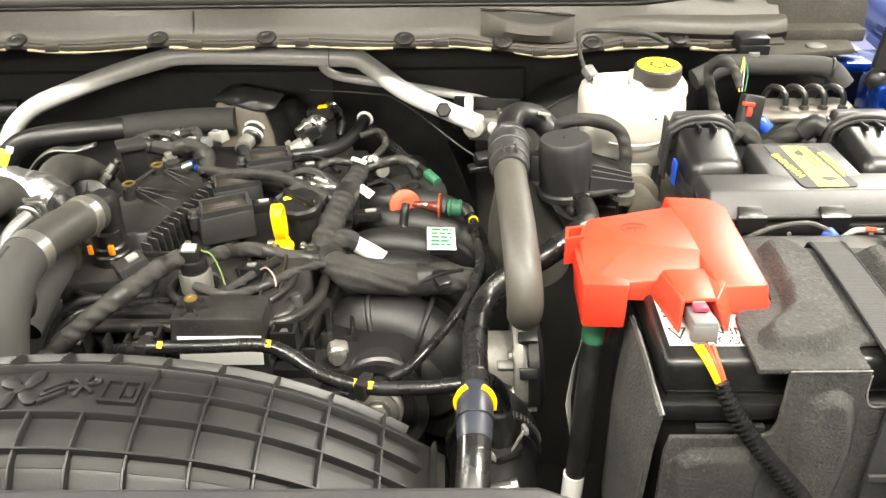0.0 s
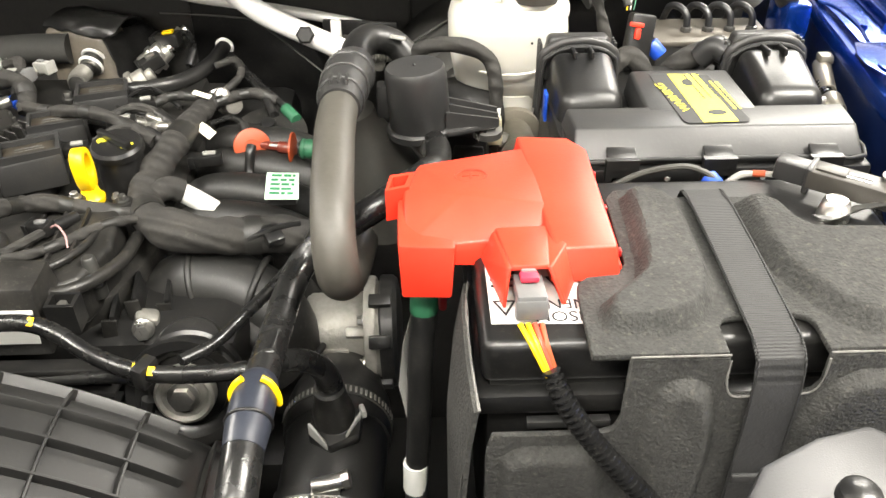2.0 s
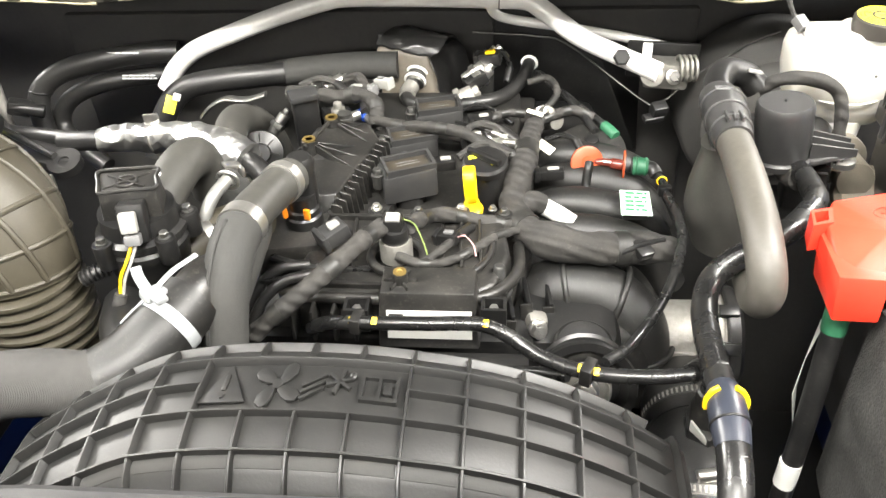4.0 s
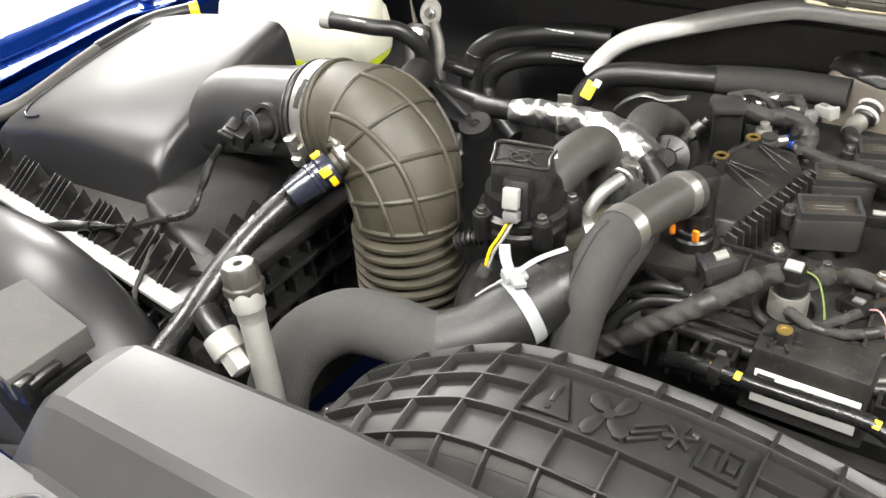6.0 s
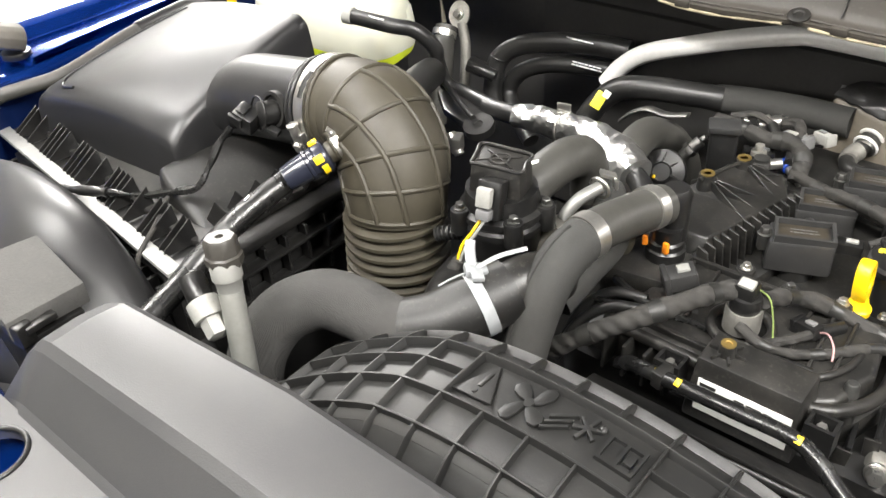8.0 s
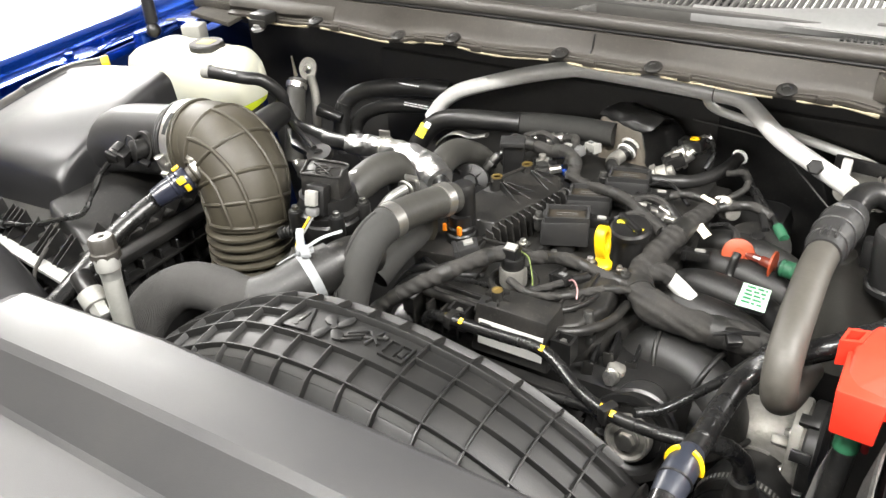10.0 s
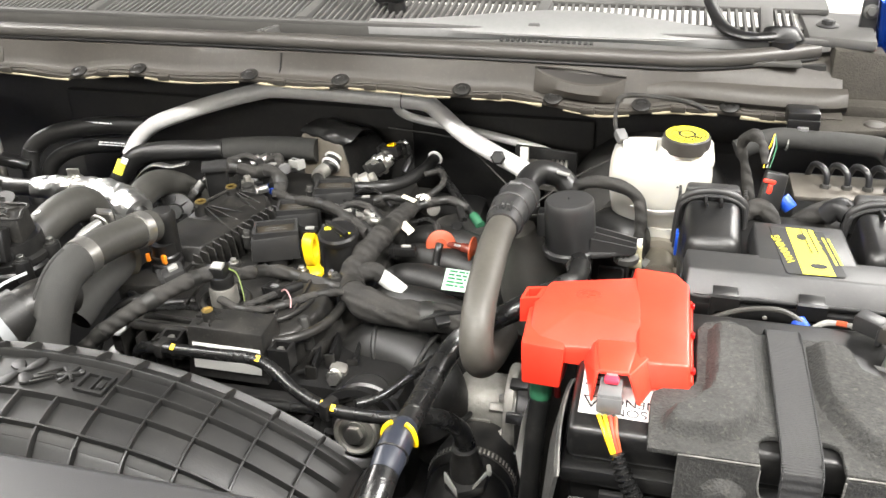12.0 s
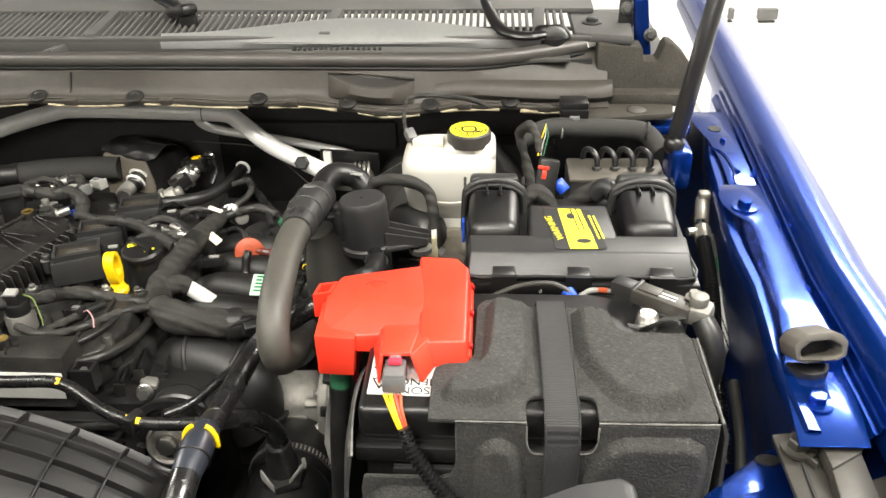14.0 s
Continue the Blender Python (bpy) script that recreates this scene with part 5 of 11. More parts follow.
def elbow():
    t = thing("intake_elbow", (-0.56, 0.61, 0.99), "olive-brown ribbed rubber intake elbow with bellows", "air hose")
    path = [(-0.640, 0.640, 1.190, 0.047), (-0.612, 0.640, 1.193, 0.049), (-0.585, 0.636, 1.188, 0.052), (-0.563, 0.629, 1.168, 0.052), (-0.551, 0.619, 1.141, 0.050), (-0.547, 0.612, 1.112, 0.047)]
    part("bend", tube(path, n=36, sub=9), rubber_brown, t)
    part("cuff", tube([(-0.652, 0.639, 1.188, 0.0475), (-0.636, 0.640, 1.190, 0.0485), (-0.620, 0.640, 1.192, 0.0485)], n=36, sub=4), rubber_brown, t)
    part("bellows", tube([(-0.549, 0.612, 1.118, 0.047), (-0.548, 0.611, 1.08, 0.0485), (-0.549, 0.609, 1.04, 0.0485), (-0.551, 0.607, 0.985, 0.048)], n=36, rings=0.0115, ring_depth=0.007), rubber_brown, t, "ribbed rubber bellows")
    pts = glide(path, 9)
    for k in (13, 21, 29, 36, 43):
        d = Vector(pts[min(k + 1, len(pts) - 1)][:3]) - Vector(pts[k - 1][:3])
        part("ring_rib", torus(pts[k][:3], d, pts[k][3] - 0.0006, 0.0028, 40, 8), rubber_brown, t)
    # lengthwise ribs follow the bend
    for first in (0.75, 1.52, 2.1, 2.98, 3.8):
        line = []
        for k in range(13, 44, 3):
            ang = first + 0.45 * (k - 13) / 30
            d = (Vector(pts[k + 1][:3]) - Vector(pts[k - 1][:3])).normalized()
            side = d.cross(Vector((0, 1, 0))).normalized()
            back = side.cross(d).normalized()
            line.append(Vector(pts[k][:3]) + (side * -math.cos(ang) + back * -math.sin(ang)) * (pts[k][3] + 0.0002))
        part("long_rib", tube([tuple(p) for p in line], 0.0027, 8, 3), rubber_brown, t)
    # side stub with a hose barb
    part("stub", cyl((-0.590, 0.606, 1.180), (-0.604, 0.598, 1.172), 0.0125), rubber_brown, t)
    part("boss", cyl((-0.590, 0.66, 1.185), (-0.640, 0.735, 1.168), 0.0165, 0.0155), rubber_brown, t)
    b = thing("hose_clamp", (-0.635, 0.6, 1.14), "steel worm-drive clamp round the intake elbow", "hose clamp", "hose clamps")
    part("band", lathe((-0.652, 0.639, 1.189), (1, 0.03, 0.1), [(0, 0.0486), (0, 0.0500), (0.013, 0.0500), (0.013, 0.0486)], 44), steel, b)
    for k in range(9):
        a = radians(196 + 5 * k)
        part("band_slot", box((-0.6455, 0.639 + 0.0503 * math.cos(a), 1.1897 + 0.0503 * math.sin(a)), (0.007, 0.0012, 0.0016), (math.degrees(a) + 90, 0, 8), 0), void, b, "dark cut slot")
    part("band_slot", tube([(-0.6455, 0.639 + 0.0500 * math.cos(radians(w)), 1.1895 + 0.0500 * math.sin(radians(w))) for w in (118, 126, 134, 142, 150)], 0.0032, 8, 4, flat=0.4), void, b, "dark long slot")
    part("housing", joined(box((-0.6455, 0.5885, 1.173), (0.014, 0.007, 0.018), (12, 0, 6), 0.0015), box((-0.6455, 0.5865, 1.165), (0.010, 0.006, 0.012), (25, 0, 6), 0.001)), steel, b)
    part("screw", joined(cyl((-0.6455, 0.5855, 1.178), (-0.6465, 0.5835, 1.189), 0.0048, n=18), cyl((-0.6465, 0.5835, 1.189), (-0.6468, 0.5830, 1.192), 0.0068, n=6)), steel, b)
    part("cuff_lip", torus((-0.634, 0.640, 1.191), (1, 0.03, 0.1), 0.0488, 0.0022), rubber_brown, t)
    return t


elbow()

# ---- battery, its felt jacket and the red terminal cover ----


def loft(lower, upper, bev=0.002, seg=2):
    """A solid between two outlines of the same number of points (x, y, z)."""
    bm = bmesh.new()
    a, b = [bm.verts.new(p) for p in lower], [bm.verts.new(p) for p in upper]
    bm.faces.new(a)
    bm.faces.new(b)
    for i in range(len(a)):
        j = (i + 1) % len(a)
        bm.faces.new((a[i], a[j], b[j], b[i]))
    bmesh.ops.recalc_face_normals(bm, faces=bm.faces)
    return soften(bm, bev, seg, 12)


def battery():
    t = thing("car_battery", (0.30, 0.565, 0.97), "black plastic car battery with a white warning label", "battery")
    part("case", prism([(0.163, 0.484), (0.436, 0.484), (0.436, 0.65), (0.163, 0.65)], 0.96, 1.118, 0.005), plastic, t)
    part("ledge", prism([(0.156, 0.476), (0.441, 0.476), (0.441, 0.655), (0.156, 0.655)], 1.106, 1.122, 0.004), plastic, t)
    part("lid", prism([(0.160, 0.481), (0.439, 0.481), (0.439, 0.652), (0.160, 0.652)], 1.127, 1.158, 0.006, 3), plastic, t)
    part("groove", prism([(0.165, 0.486), (0.434, 0.486), (0.434, 0.648), (0.165, 0.648)], 1.12, 1.13, 0.001), void, t)
    part("tread", box((0.212, 0.478, 1.098), (0.05, 0.006, 0.006), bev=0.001), plastic_grey, t, "knurled strip")
    lab = part("label", prism([(0.166, 0.499), (0.243, 0.497), (0.243, 0.556), (0.166, 0.556)], 1.158, 1.1584, 0), paper, t, "white battery label printed in black")
    writing("text", "POISON", 0.0125, pose(0.214, 0.5045, 1.1585, 0, 0, 180), ink, lab, "black printed word")
    writing("text", "VENENO", 0.0125, pose(0.214, 0.5155, 1.1585, 0, 0, 180), ink, lab, "black printed word")
    part("triangle", holed([(0.202, 0.541), (0.222, 0.541), (0.212, 0.522)], [[(0.205, 0.539), (0.219, 0.539), (0.212, 0.526)]], 1.1585, 1.1588), ink, lab)
    part("triangle", holed([(0.168, 0.519), (0.182, 0.519), (0.175, 0.505)], [[(0.170, 0.518), (0.180, 0.518), (0.175, 0.508)]], 1.1585, 1.1588), ink, lab)
    part("print_block", bars(pose(0.176, 0.551, 1.1584, 0, 0, 180), 4, 0.016, -0.006, 0.0022, 3), ink, lab)
    part("negative_post", lathe((0.405, 0.60, 1.158), (0, 0, 1), [(0, 0.011), (0.012, 0.009), (0.014, 0.007)], 18), steel, t)
    return t


battery()


def cushion(outline, base, height, slope, step=0.0022):
    """A soft raised field inside an outline, as a fine sheet that dips below its base outside."""
    pts = np.array(outline)
    xs = np.arange(pts[:, 0].min() - 0.004, pts[:, 0].max() + 0.004, step)
    ys = np.arange(pts[:, 1].min() - 0.004, pts[:, 1].max() + 0.004, step)
    gx, gy = np.meshgrid(xs, ys, indexing="ij")
    near = np.full(gx.shape, 9.0)
    inside = np.zeros(gx.shape, bool)
    for (ax, ay), (bx, by) in zip(pts, np.roll(pts, -1, axis=0)):
        u = np.clip(((gx - ax) * (bx - ax) + (gy - ay) * (by - ay)) / ((bx - ax) ** 2 + (by - ay) ** 2), 0, 1)
        near = np.minimum(near, np.hypot(gx - ax - u * (bx - ax), gy - ay - u * (by - ay)))
        crosses = ((ay > gy) != (by > gy)) & (gx < (bx - ax) * (gy - ay) / ((by - ay) if by != ay else 1e-9) + ax)
        inside ^= crosses
    k = np.clip(np.where(inside, near, -near) / slope, -0.2, 1)
    k = np.where(k > 0, k * k * (3 - 2 * k), k * 0.6)
    z = base + height * k
    bm = sheet([[(float(gx[i, j]), float(gy[i, j]), float(z[i, j])) for j in range(len(ys))] for i in range(len(xs))], 0)
    low = base - height * 0.1
    bmesh.ops.delete(bm, geom=[f for f in bm.faces if all(v.co.z < low for v in f.verts)], context="FACES")
    return bm


def battery_jacket():
    t = thing("battery_jacket", (0.33, 0.55, 0.98), "black moulded felt jacket folded over the battery", "battery jacket")
    outline = [(0.2175, 0.4645), (0.2930, 0.4645), (0.2935, 0.486), (0.2965, 0.4915), (0.302, 0.4935), (0.341, 0.4945), (0.3465, 0.4915), (0.348, 0.486), (0.348, 0.4655), (0.4370, 0.4675), (0.4390, 0.473), (0.4385, 0.572), (0.4340, 0.5805),
               (0.387, 0.5800), (0.377, 0.587), (0.3715, 0.612), (0.366, 0.618), (0.300, 0.618), (0.293, 0.628), (0.277, 0.6315), (0.259, 0.628), (0.2530, 0.616), (0.2515, 0.546), (0.2455, 0.5355), (0.226, 0.533), (0.2195, 0.527), (0.2180, 0.516)]
    part("top_sheet", prism(outline, 1.1595, 1.1645, 0.0016), felt, t)
    left = [(0.2605, 0.618), (0.272, 0.624), (0.285, 0.622), (0.297, 0.612), (0.303, 0.59), (0.302, 0.525), (0.296, 0.503), (0.284, 0.486), (0.266, 0.477), (0.240, 0.475), (0.2275, 0.481), (0.2245, 0.493), (0.2285, 0.507), (0.242, 0.5185), (0.2535, 0.531), (0.2575, 0.55)]
    right = [(0.336, 0.609), (0.352, 0.6135), (0.364, 0.610), (0.369, 0.588), (0.380, 0.5745), (0.416, 0.5735), (0.4295, 0.563), (0.4310, 0.503), (0.423, 0.480), (0.402, 0.4735), (0.373, 0.4745), (0.358, 0.487), (0.348, 0.507), (0.338, 0.53), (0.335, 0.56)]
    part("swell", cushion(left, 1.1640, 0.0135, 0.0105), felt, t, "raised moulded cushion")
    part("swell", cushion(right, 1.1640, 0.0130, 0.0120), felt, t, "raised moulded cushion")
    flat = Matrix(((1, 0, 0, 0), (0, 0, -1, 0.4665), (0, 1, 0, 0), (0, 0, 0, 1)))
    front = [(0.2385, 1.1625), (0.2385, 1.118), (0.2355, 1.108), (0.227, 1.1045), (0.165, 1.1045), (0.162, 1.09), (0.162, 0.97), (0.4385, 0.97), (0.4385, 1.1625), (0.3480, 1.1625), (0.3480, 1.142), (0.3445, 1.1355), (0.338, 1.1335), (0.303, 1.1325), (0.2965, 1.1345), (0.2935, 1.141), (0.2935, 1.1625)]
    part("front_flap", prism(front, 0.0, 0.004, 0.0012, 1, flat), felt, t)
    for out in ([(0.250, 1.0), (0.292, 1.0), (0.297, 1.09), (0.294, 1.118), (0.2875, 1.140), (0.276, 1.1495), (0.264, 1.1485), (0.255, 1.139), (0.250, 1.118)], [(0.336, 1.0), (0.433, 1.0), (0.4345, 1.128), (0.430, 1.1455), (0.416, 1.1535), (0.366, 1.1525), (0.353, 1.1435), (0.343, 1.1265), (0.336, 1.11)],
                [(0.168, 1.0), (0.236, 1.0), (0.236, 1.085), (0.226, 1.096), (0.18, 1.096), (0.168, 1.085)]):
        bm = cushion(out, 0.0035, 0.0080, 0.0100)
        bmesh.ops.transform(bm, matrix=flat, verts=bm.verts)
        part("front_swell", bm, felt, t, "raised moulded cushion")
    # frayed cut edges
    part("fold_edge", tube([(0.2385, 0.4628, 1.1638), (0.27, 0.4626, 1.1640), (0.293, 0.4628, 1.1638)], 0.0007, 6, 5, wobble=0.8), felt_edge, t, "pale frayed fold")
    part("fold_edge", tube([(0.348, 0.4632, 1.1638), (0.39, 0.4632, 1.1640), (0.4385, 0.4645, 1.1636)], 0.0007, 6, 5, wobble=0.8), felt_edge, t, "pale frayed fold")
    part("cut_edge", tube([(0.2935, 0.4622, 1.160), (0.2937, 0.4620, 1.145), (0.2975, 0.4618, 1.1345), (0.306, 0.4618, 1.1325), (0.336, 0.4618, 1.1333), (0.3445, 0.4618, 1.1362), (0.3478, 0.4620, 1.145), (0.348, 0.4622, 1.160)], 0.0006, 6, 5, wobble=0.8), felt_edge, t, "pale cut edge")
    part("side_flap", sheet([[(0.4400, 0.466 + 0.112 * u, 1.1625 - 0.002 * u), (0.4440 + 0.004 * u, 0.466 + 0.113 * u, 1.150), (0.4460 + 0.003 * math.sin(u * 3), 0.466 + 0.115 * u, 1.10), (0.445, 0.466 + 0.115 * u, 0.97)] for u in np.linspace(0, 1, 9)], 0.003, (1, 0, 0)), felt, t)
    part("flap_edge", tube([(0.4415, 0.466, 1.1632), (0.4425, 0.51, 1.1625), (0.4435, 0.55, 1.1618), (0.4445, 0.578, 1.1608)], 0.0009, 6, 5, wobble=0.8), felt_edge, t, "pale frayed edge")
    part("back_tongue", prism([(0.262, 0.622), (0.30, 0.622), (0.302, 0.640), (0.29, 0.645), (0.268, 0.644)], 1.150, 1.1545, 0.0012), felt, t)
    rows = []
    for i in range(13):
        u = i / 12
        y = 0.575 - 0.115 * u
        top = 1.140 - 0.02 * (1 - math.sin(math.pi * (0.12 + 0.76 * u)))
        bow = 0.006 * math.sin(math.pi * u) ** 0.8
        rows.append([(0.157 - bow * 0.55, y, top), (0.153 - bow * 0.9, y - 0.002, top - 0.03), (0.150 - bow, y - 0.004, top - 0.08), (0.150 - bow * 0.8, y - 0.004, 0.94)])
    part("side_sleeve", sheet(rows, 0.003, (-1, 0, 0)), felt, t, "bowed felt side sheet")
    part("sleeve_edge", tube([Vector(r[0]) + Vector((0, 0, 0.0004)) for r in rows[::2]], 0.0009, 6, 4, wobble=0.8), felt_edge, t, "pale frayed edge")
    part("sleeve_fold", sheet([[(0.150, 0.463, 1.09), (0.146 - 0.006 * u, 0.458 - 0.006 * u, 1.02), (0.145, 0.455, 0.95)] for u in np.linspace(0, 1, 3)], 0.003, (0, -1, 0)), felt, t)
    return t


battery_jacket()


def battery_strap():
    t = thing("battery_strap", (0.32, 0.5, 1.0), "black woven webbing strap over the battery jacket", "strap")
    prof = [(0.634, 1.148), (0.624, 1.1655), (0.60, 1.1690), (0.55, 1.1690), (0.50, 1.1675), (0.474, 1.1660), (0.4620, 1.1600), (0.4578, 1.145), (0.4565, 1.12), (0.4550, 1.05), (0.4555, 1.03)]
    part("webbing", sheet([[(x, y, z) for y, z in prof] for x in (0.3065, 0.315, 0.326, 0.3345)], 0.0016, (0, -0.5, 0.8)), strap_cloth, t)
    for x in (0.3075, 0.3335):
        part("selvedge", tube([(x, y - 0.0012, z + 0.0014) for y, z in prof], 0.0006, 6, 4), strap_cloth, t)
    part("stitching", box((0.321, 0.4530, 1.072), (0.027, 0.003, 0.007), bev=0.0008), strap_cloth, t)
    part("lower_loop", box((0.321, 0.455, 1.01), (0.034, 0.006, 0.04), bev=0.002), strap_cloth, t)
    return t


battery_strap()


def terminal_cover():
    t = thing("terminal_cover", (0.19, 0.6, 1.12), "bright red plastic cover over the battery terminal", "terminal cover")
    shell = part("shell", hull([(0.113, 0.564, 1.152), (0.205, 0.560, 1.152), (0.205, 0.662, 1.152), (0.123, 0.647, 1.152), (0.1105, 0.624, 1.152), (0.117, 0.567, 1.164), (0.205, 0.564, 1.173),
                                (0.1265, 0.643, 1.1790), (0.203, 0.662, 1.1805), (0.206, 0.587, 1.1830), (0.1545, 0.5985, 1.1830), (0.116, 0.617, 1.1765)], 0.0013), red_plastic, t)
    part("slab", hull([(0.204, 0.532, 1.160), (0.2475, 0.533, 1.160), (0.2475, 0.656, 1.160), (0.2355, 0.675, 1.160), (0.1945, 0.680, 1.160),
                       (0.207, 0.5395, 1.1815), (0.2450, 0.541, 1.1815), (0.2445, 0.655, 1.1825), (0.2335, 0.672, 1.1825), (0.1975, 0.677, 1.1815)], 0.0022, 3), red_plastic, t)
    part("skirt", hull([(0.1135, 0.559, 1.129), (0.146, 0.556, 1.130), (0.147, 0.60, 1.130), (0.1135, 0.612, 1.130), (0.112, 0.563, 1.168), (0.148, 0.560, 1.168), (0.150, 0.606, 1.168), (0.111, 0.619, 1.170)], 0.0018), red_plastic, t)
    part("hood", hull([(0.1775, 0.519, 1.1805), (0.2015, 0.520, 1.1805), (0.1785, 0.520, 1.1840), (0.2005, 0.521, 1.1840), (0.171, 0.570, 1.165), (0.208, 0.570, 1.165), (0.173, 0.568, 1.1775), (0.206, 0.568, 1.1785)], 0.0012), red_plastic, t)
    part("hood_side", hull([(0.1755, 0.519, 1.183), (0.1785, 0.519, 1.183), (0.1735, 0.511, 1.1595), (0.1755, 0.511, 1.1595), (0.164, 0.560, 1.1595), (0.176, 0.560, 1.1595), (0.171, 0.566, 1.1755), (0.177, 0.566, 1.1765)], 0.0008), red_plastic, t, "pointed side of the hood")
    part("hood_side", hull([(0.1995, 0.520, 1.183), (0.2025, 0.520, 1.183), (0.2085, 0.513, 1.1595), (0.2110, 0.513, 1.1595), (0.203, 0.560, 1.1595), (0.222, 0.540, 1.1595), (0.203, 0.562, 1.178), (0.214, 0.543, 1.1825)], 0.0008), red_plastic, t, "pointed side of the hood")
    part("tab", holed([(0.1035, 0.610), (0.1195, 0.615), (0.1235, 0.634), (0.1065, 0.630)], [[(0.1065, 0.614), (0.1165, 0.6175), (0.1195, 0.630), (0.1085, 0.627)]], 1.155, 1.179), red_plastic, t)
    m = pose(0.161, 0.623, 1.1818, 1, -2, 0)
    ring = torus((0, 0, 0), (0, 0, 1), 0.0078, 0.0006, 28, 6)
    plus = joined(ring, box((0, 0, 0), (0.009, 0.0013, 0.0012), bev=0.0003), box((0, 0, 0), (0.0013, 0.009, 0.0012), bev=0.0003))
    bmesh.ops.transform(plus, matrix=m @ Matrix.Diagonal((1.35, 1, 1, 1)), verts=plus.verts)
    part("plus_sign", plus, red_plastic, shell)
    part("edge_strip", hull([(0.2455, 0.540, 1.161), (0.2500, 0.540, 1.161), (0.2500, 0.652, 1.161), (0.2455, 0.652, 1.161), (0.2455, 0.540, 1.167), (0.2485, 0.540, 1.167), (0.2485, 0.652, 1.168), (0.2455, 0.652, 1.168)], 0.0008), red_plastic, t)
    for y in (0.552, 0.60, 0.643):
        part("catch", box((0.2490, y, 1.168), (0.003, 0.005, 0.005), bev=0.001), surface("deep_red_plastic", (0.35, 0.012, 0.01), 0.4), t)
    return t


terminal_cover()


def battery_sensor_plug():
    t = thing("battery_cable_plug", (0.188, 0.51, 1.15), "grey plug with a red lock in the red cover", "connector")
    part("body", box((0.1885, 0.5095, 1.1715), (0.0170, 0.027, 0.012), (-8, 0, 0), 0.0015), connector_grey, t)
    part("collar", box((0.1885, 0.4985, 1.1698), (0.0185, 0.007, 0.0132), (-8, 0, 0), 0.0015), connector_grey, t)
    part("lock", box((0.1885, 0.515, 1.1795), (0.011, 0.009, 0.004), (-8, 0, 0), 0.0015), surface("pinkish_red_plastic", (0.6, 0.03, 0.06), 0.4), t, "red locking slide")
    part("latch", box((0.1885, 0.522, 1.180), (0.009, 0.009, 0.003), (-8, 0, 0), 0.001), connector_grey, t)
    for k, (dx, mat) in enumerate(((-0.006, yellow_plastic), (-0.0015, yellow_plastic), (0.0025, red_plastic), (0.0065, orange_plastic))):
        part("wire", tube([(0.1875 + dx, 0.493, 1.163), (0.191 + dx * 0.7, 0.482, 1.158), (0.196 + dx * 0.5, 0.474, 1.148), (0.200 + dx * 0.3, 0.470, 1.138)], 0.0016, 8, 5), mat, t, "coloured wire")
    part("conduit", tube([(0.197, 0.473, 1.147, 0.0046), (0.203, 0.4665, 1.134, 0.0054), (0.213, 0.460, 1.118, 0.0057), (0.227, 0.4535, 1.100, 0.0057), (0.243, 0.4475, 1.082, 0.0057), (0.262, 0.440, 1.06, 0.0057), (0.275, 0.43, 1.03, 0.0057)], n=14, rings=0.0042, ring_depth=0.0024), conduit_black, t, "corrugated black conduit")
    return t


battery_sensor_plug()


def earth_lead():
    t = thing("battery_lead", (0.12, 0.56, 0.95), "black taped battery cable with a green band", "cable")
    part("cable", tube([(0.130, 0.588, 1.135), (0.128, 0.583, 1.115), (0.127, 0.578, 1.09), (0.124, 0.57, 1.05), (0.122, 0.565, 1.0), (0.119, 0.56, 0.94), (0.118, 0.56, 0.88)], 0.009, 14), rubber, t)
    part("band", tube([(0.1295, 0.586, 1.126), (0.128, 0.582, 1.112), (0.1275, 0.580, 1.100)], 0.0098, 14), green_plastic, t, "green tape band")
    part("wrapping", sheet([[(0.120, 0.582, 1.102), (0.112, 0.577, 1.07), (0.108, 0.572, 1.035), (0.114, 0.568, 1.00)], [(0.121, 0.590, 1.102), (0.117, 0.587, 1.07), (0.114, 0.582, 1.035), (0.117, 0.576, 1.00)]], 0.0012, (0, 1, 0)), paper, t, "white paper tail")
    part("sleeve_label", tube([(0.1188, 0.5605, 0.964), (0.1185, 0.56, 0.95), (0.118, 0.56, 0.935)], 0.0096, 16), paper, t, "white cable label")
    g = thing("positive_lead", (0.15, 0.6, 1.1), "dark red battery cable under the cover", "cable")
    part("cable", tube([(0.148, 0.595, 1.140), (0.144, 0.585, 1.122), (0.141, 0.588, 1.11), (0.141, 0.595, 1.09)], 0.003), surface("dark_red_rubber", (0.2, 0.01, 0.012), 0.5), g)
    return t


earth_lead()

# ---- fuse box ----


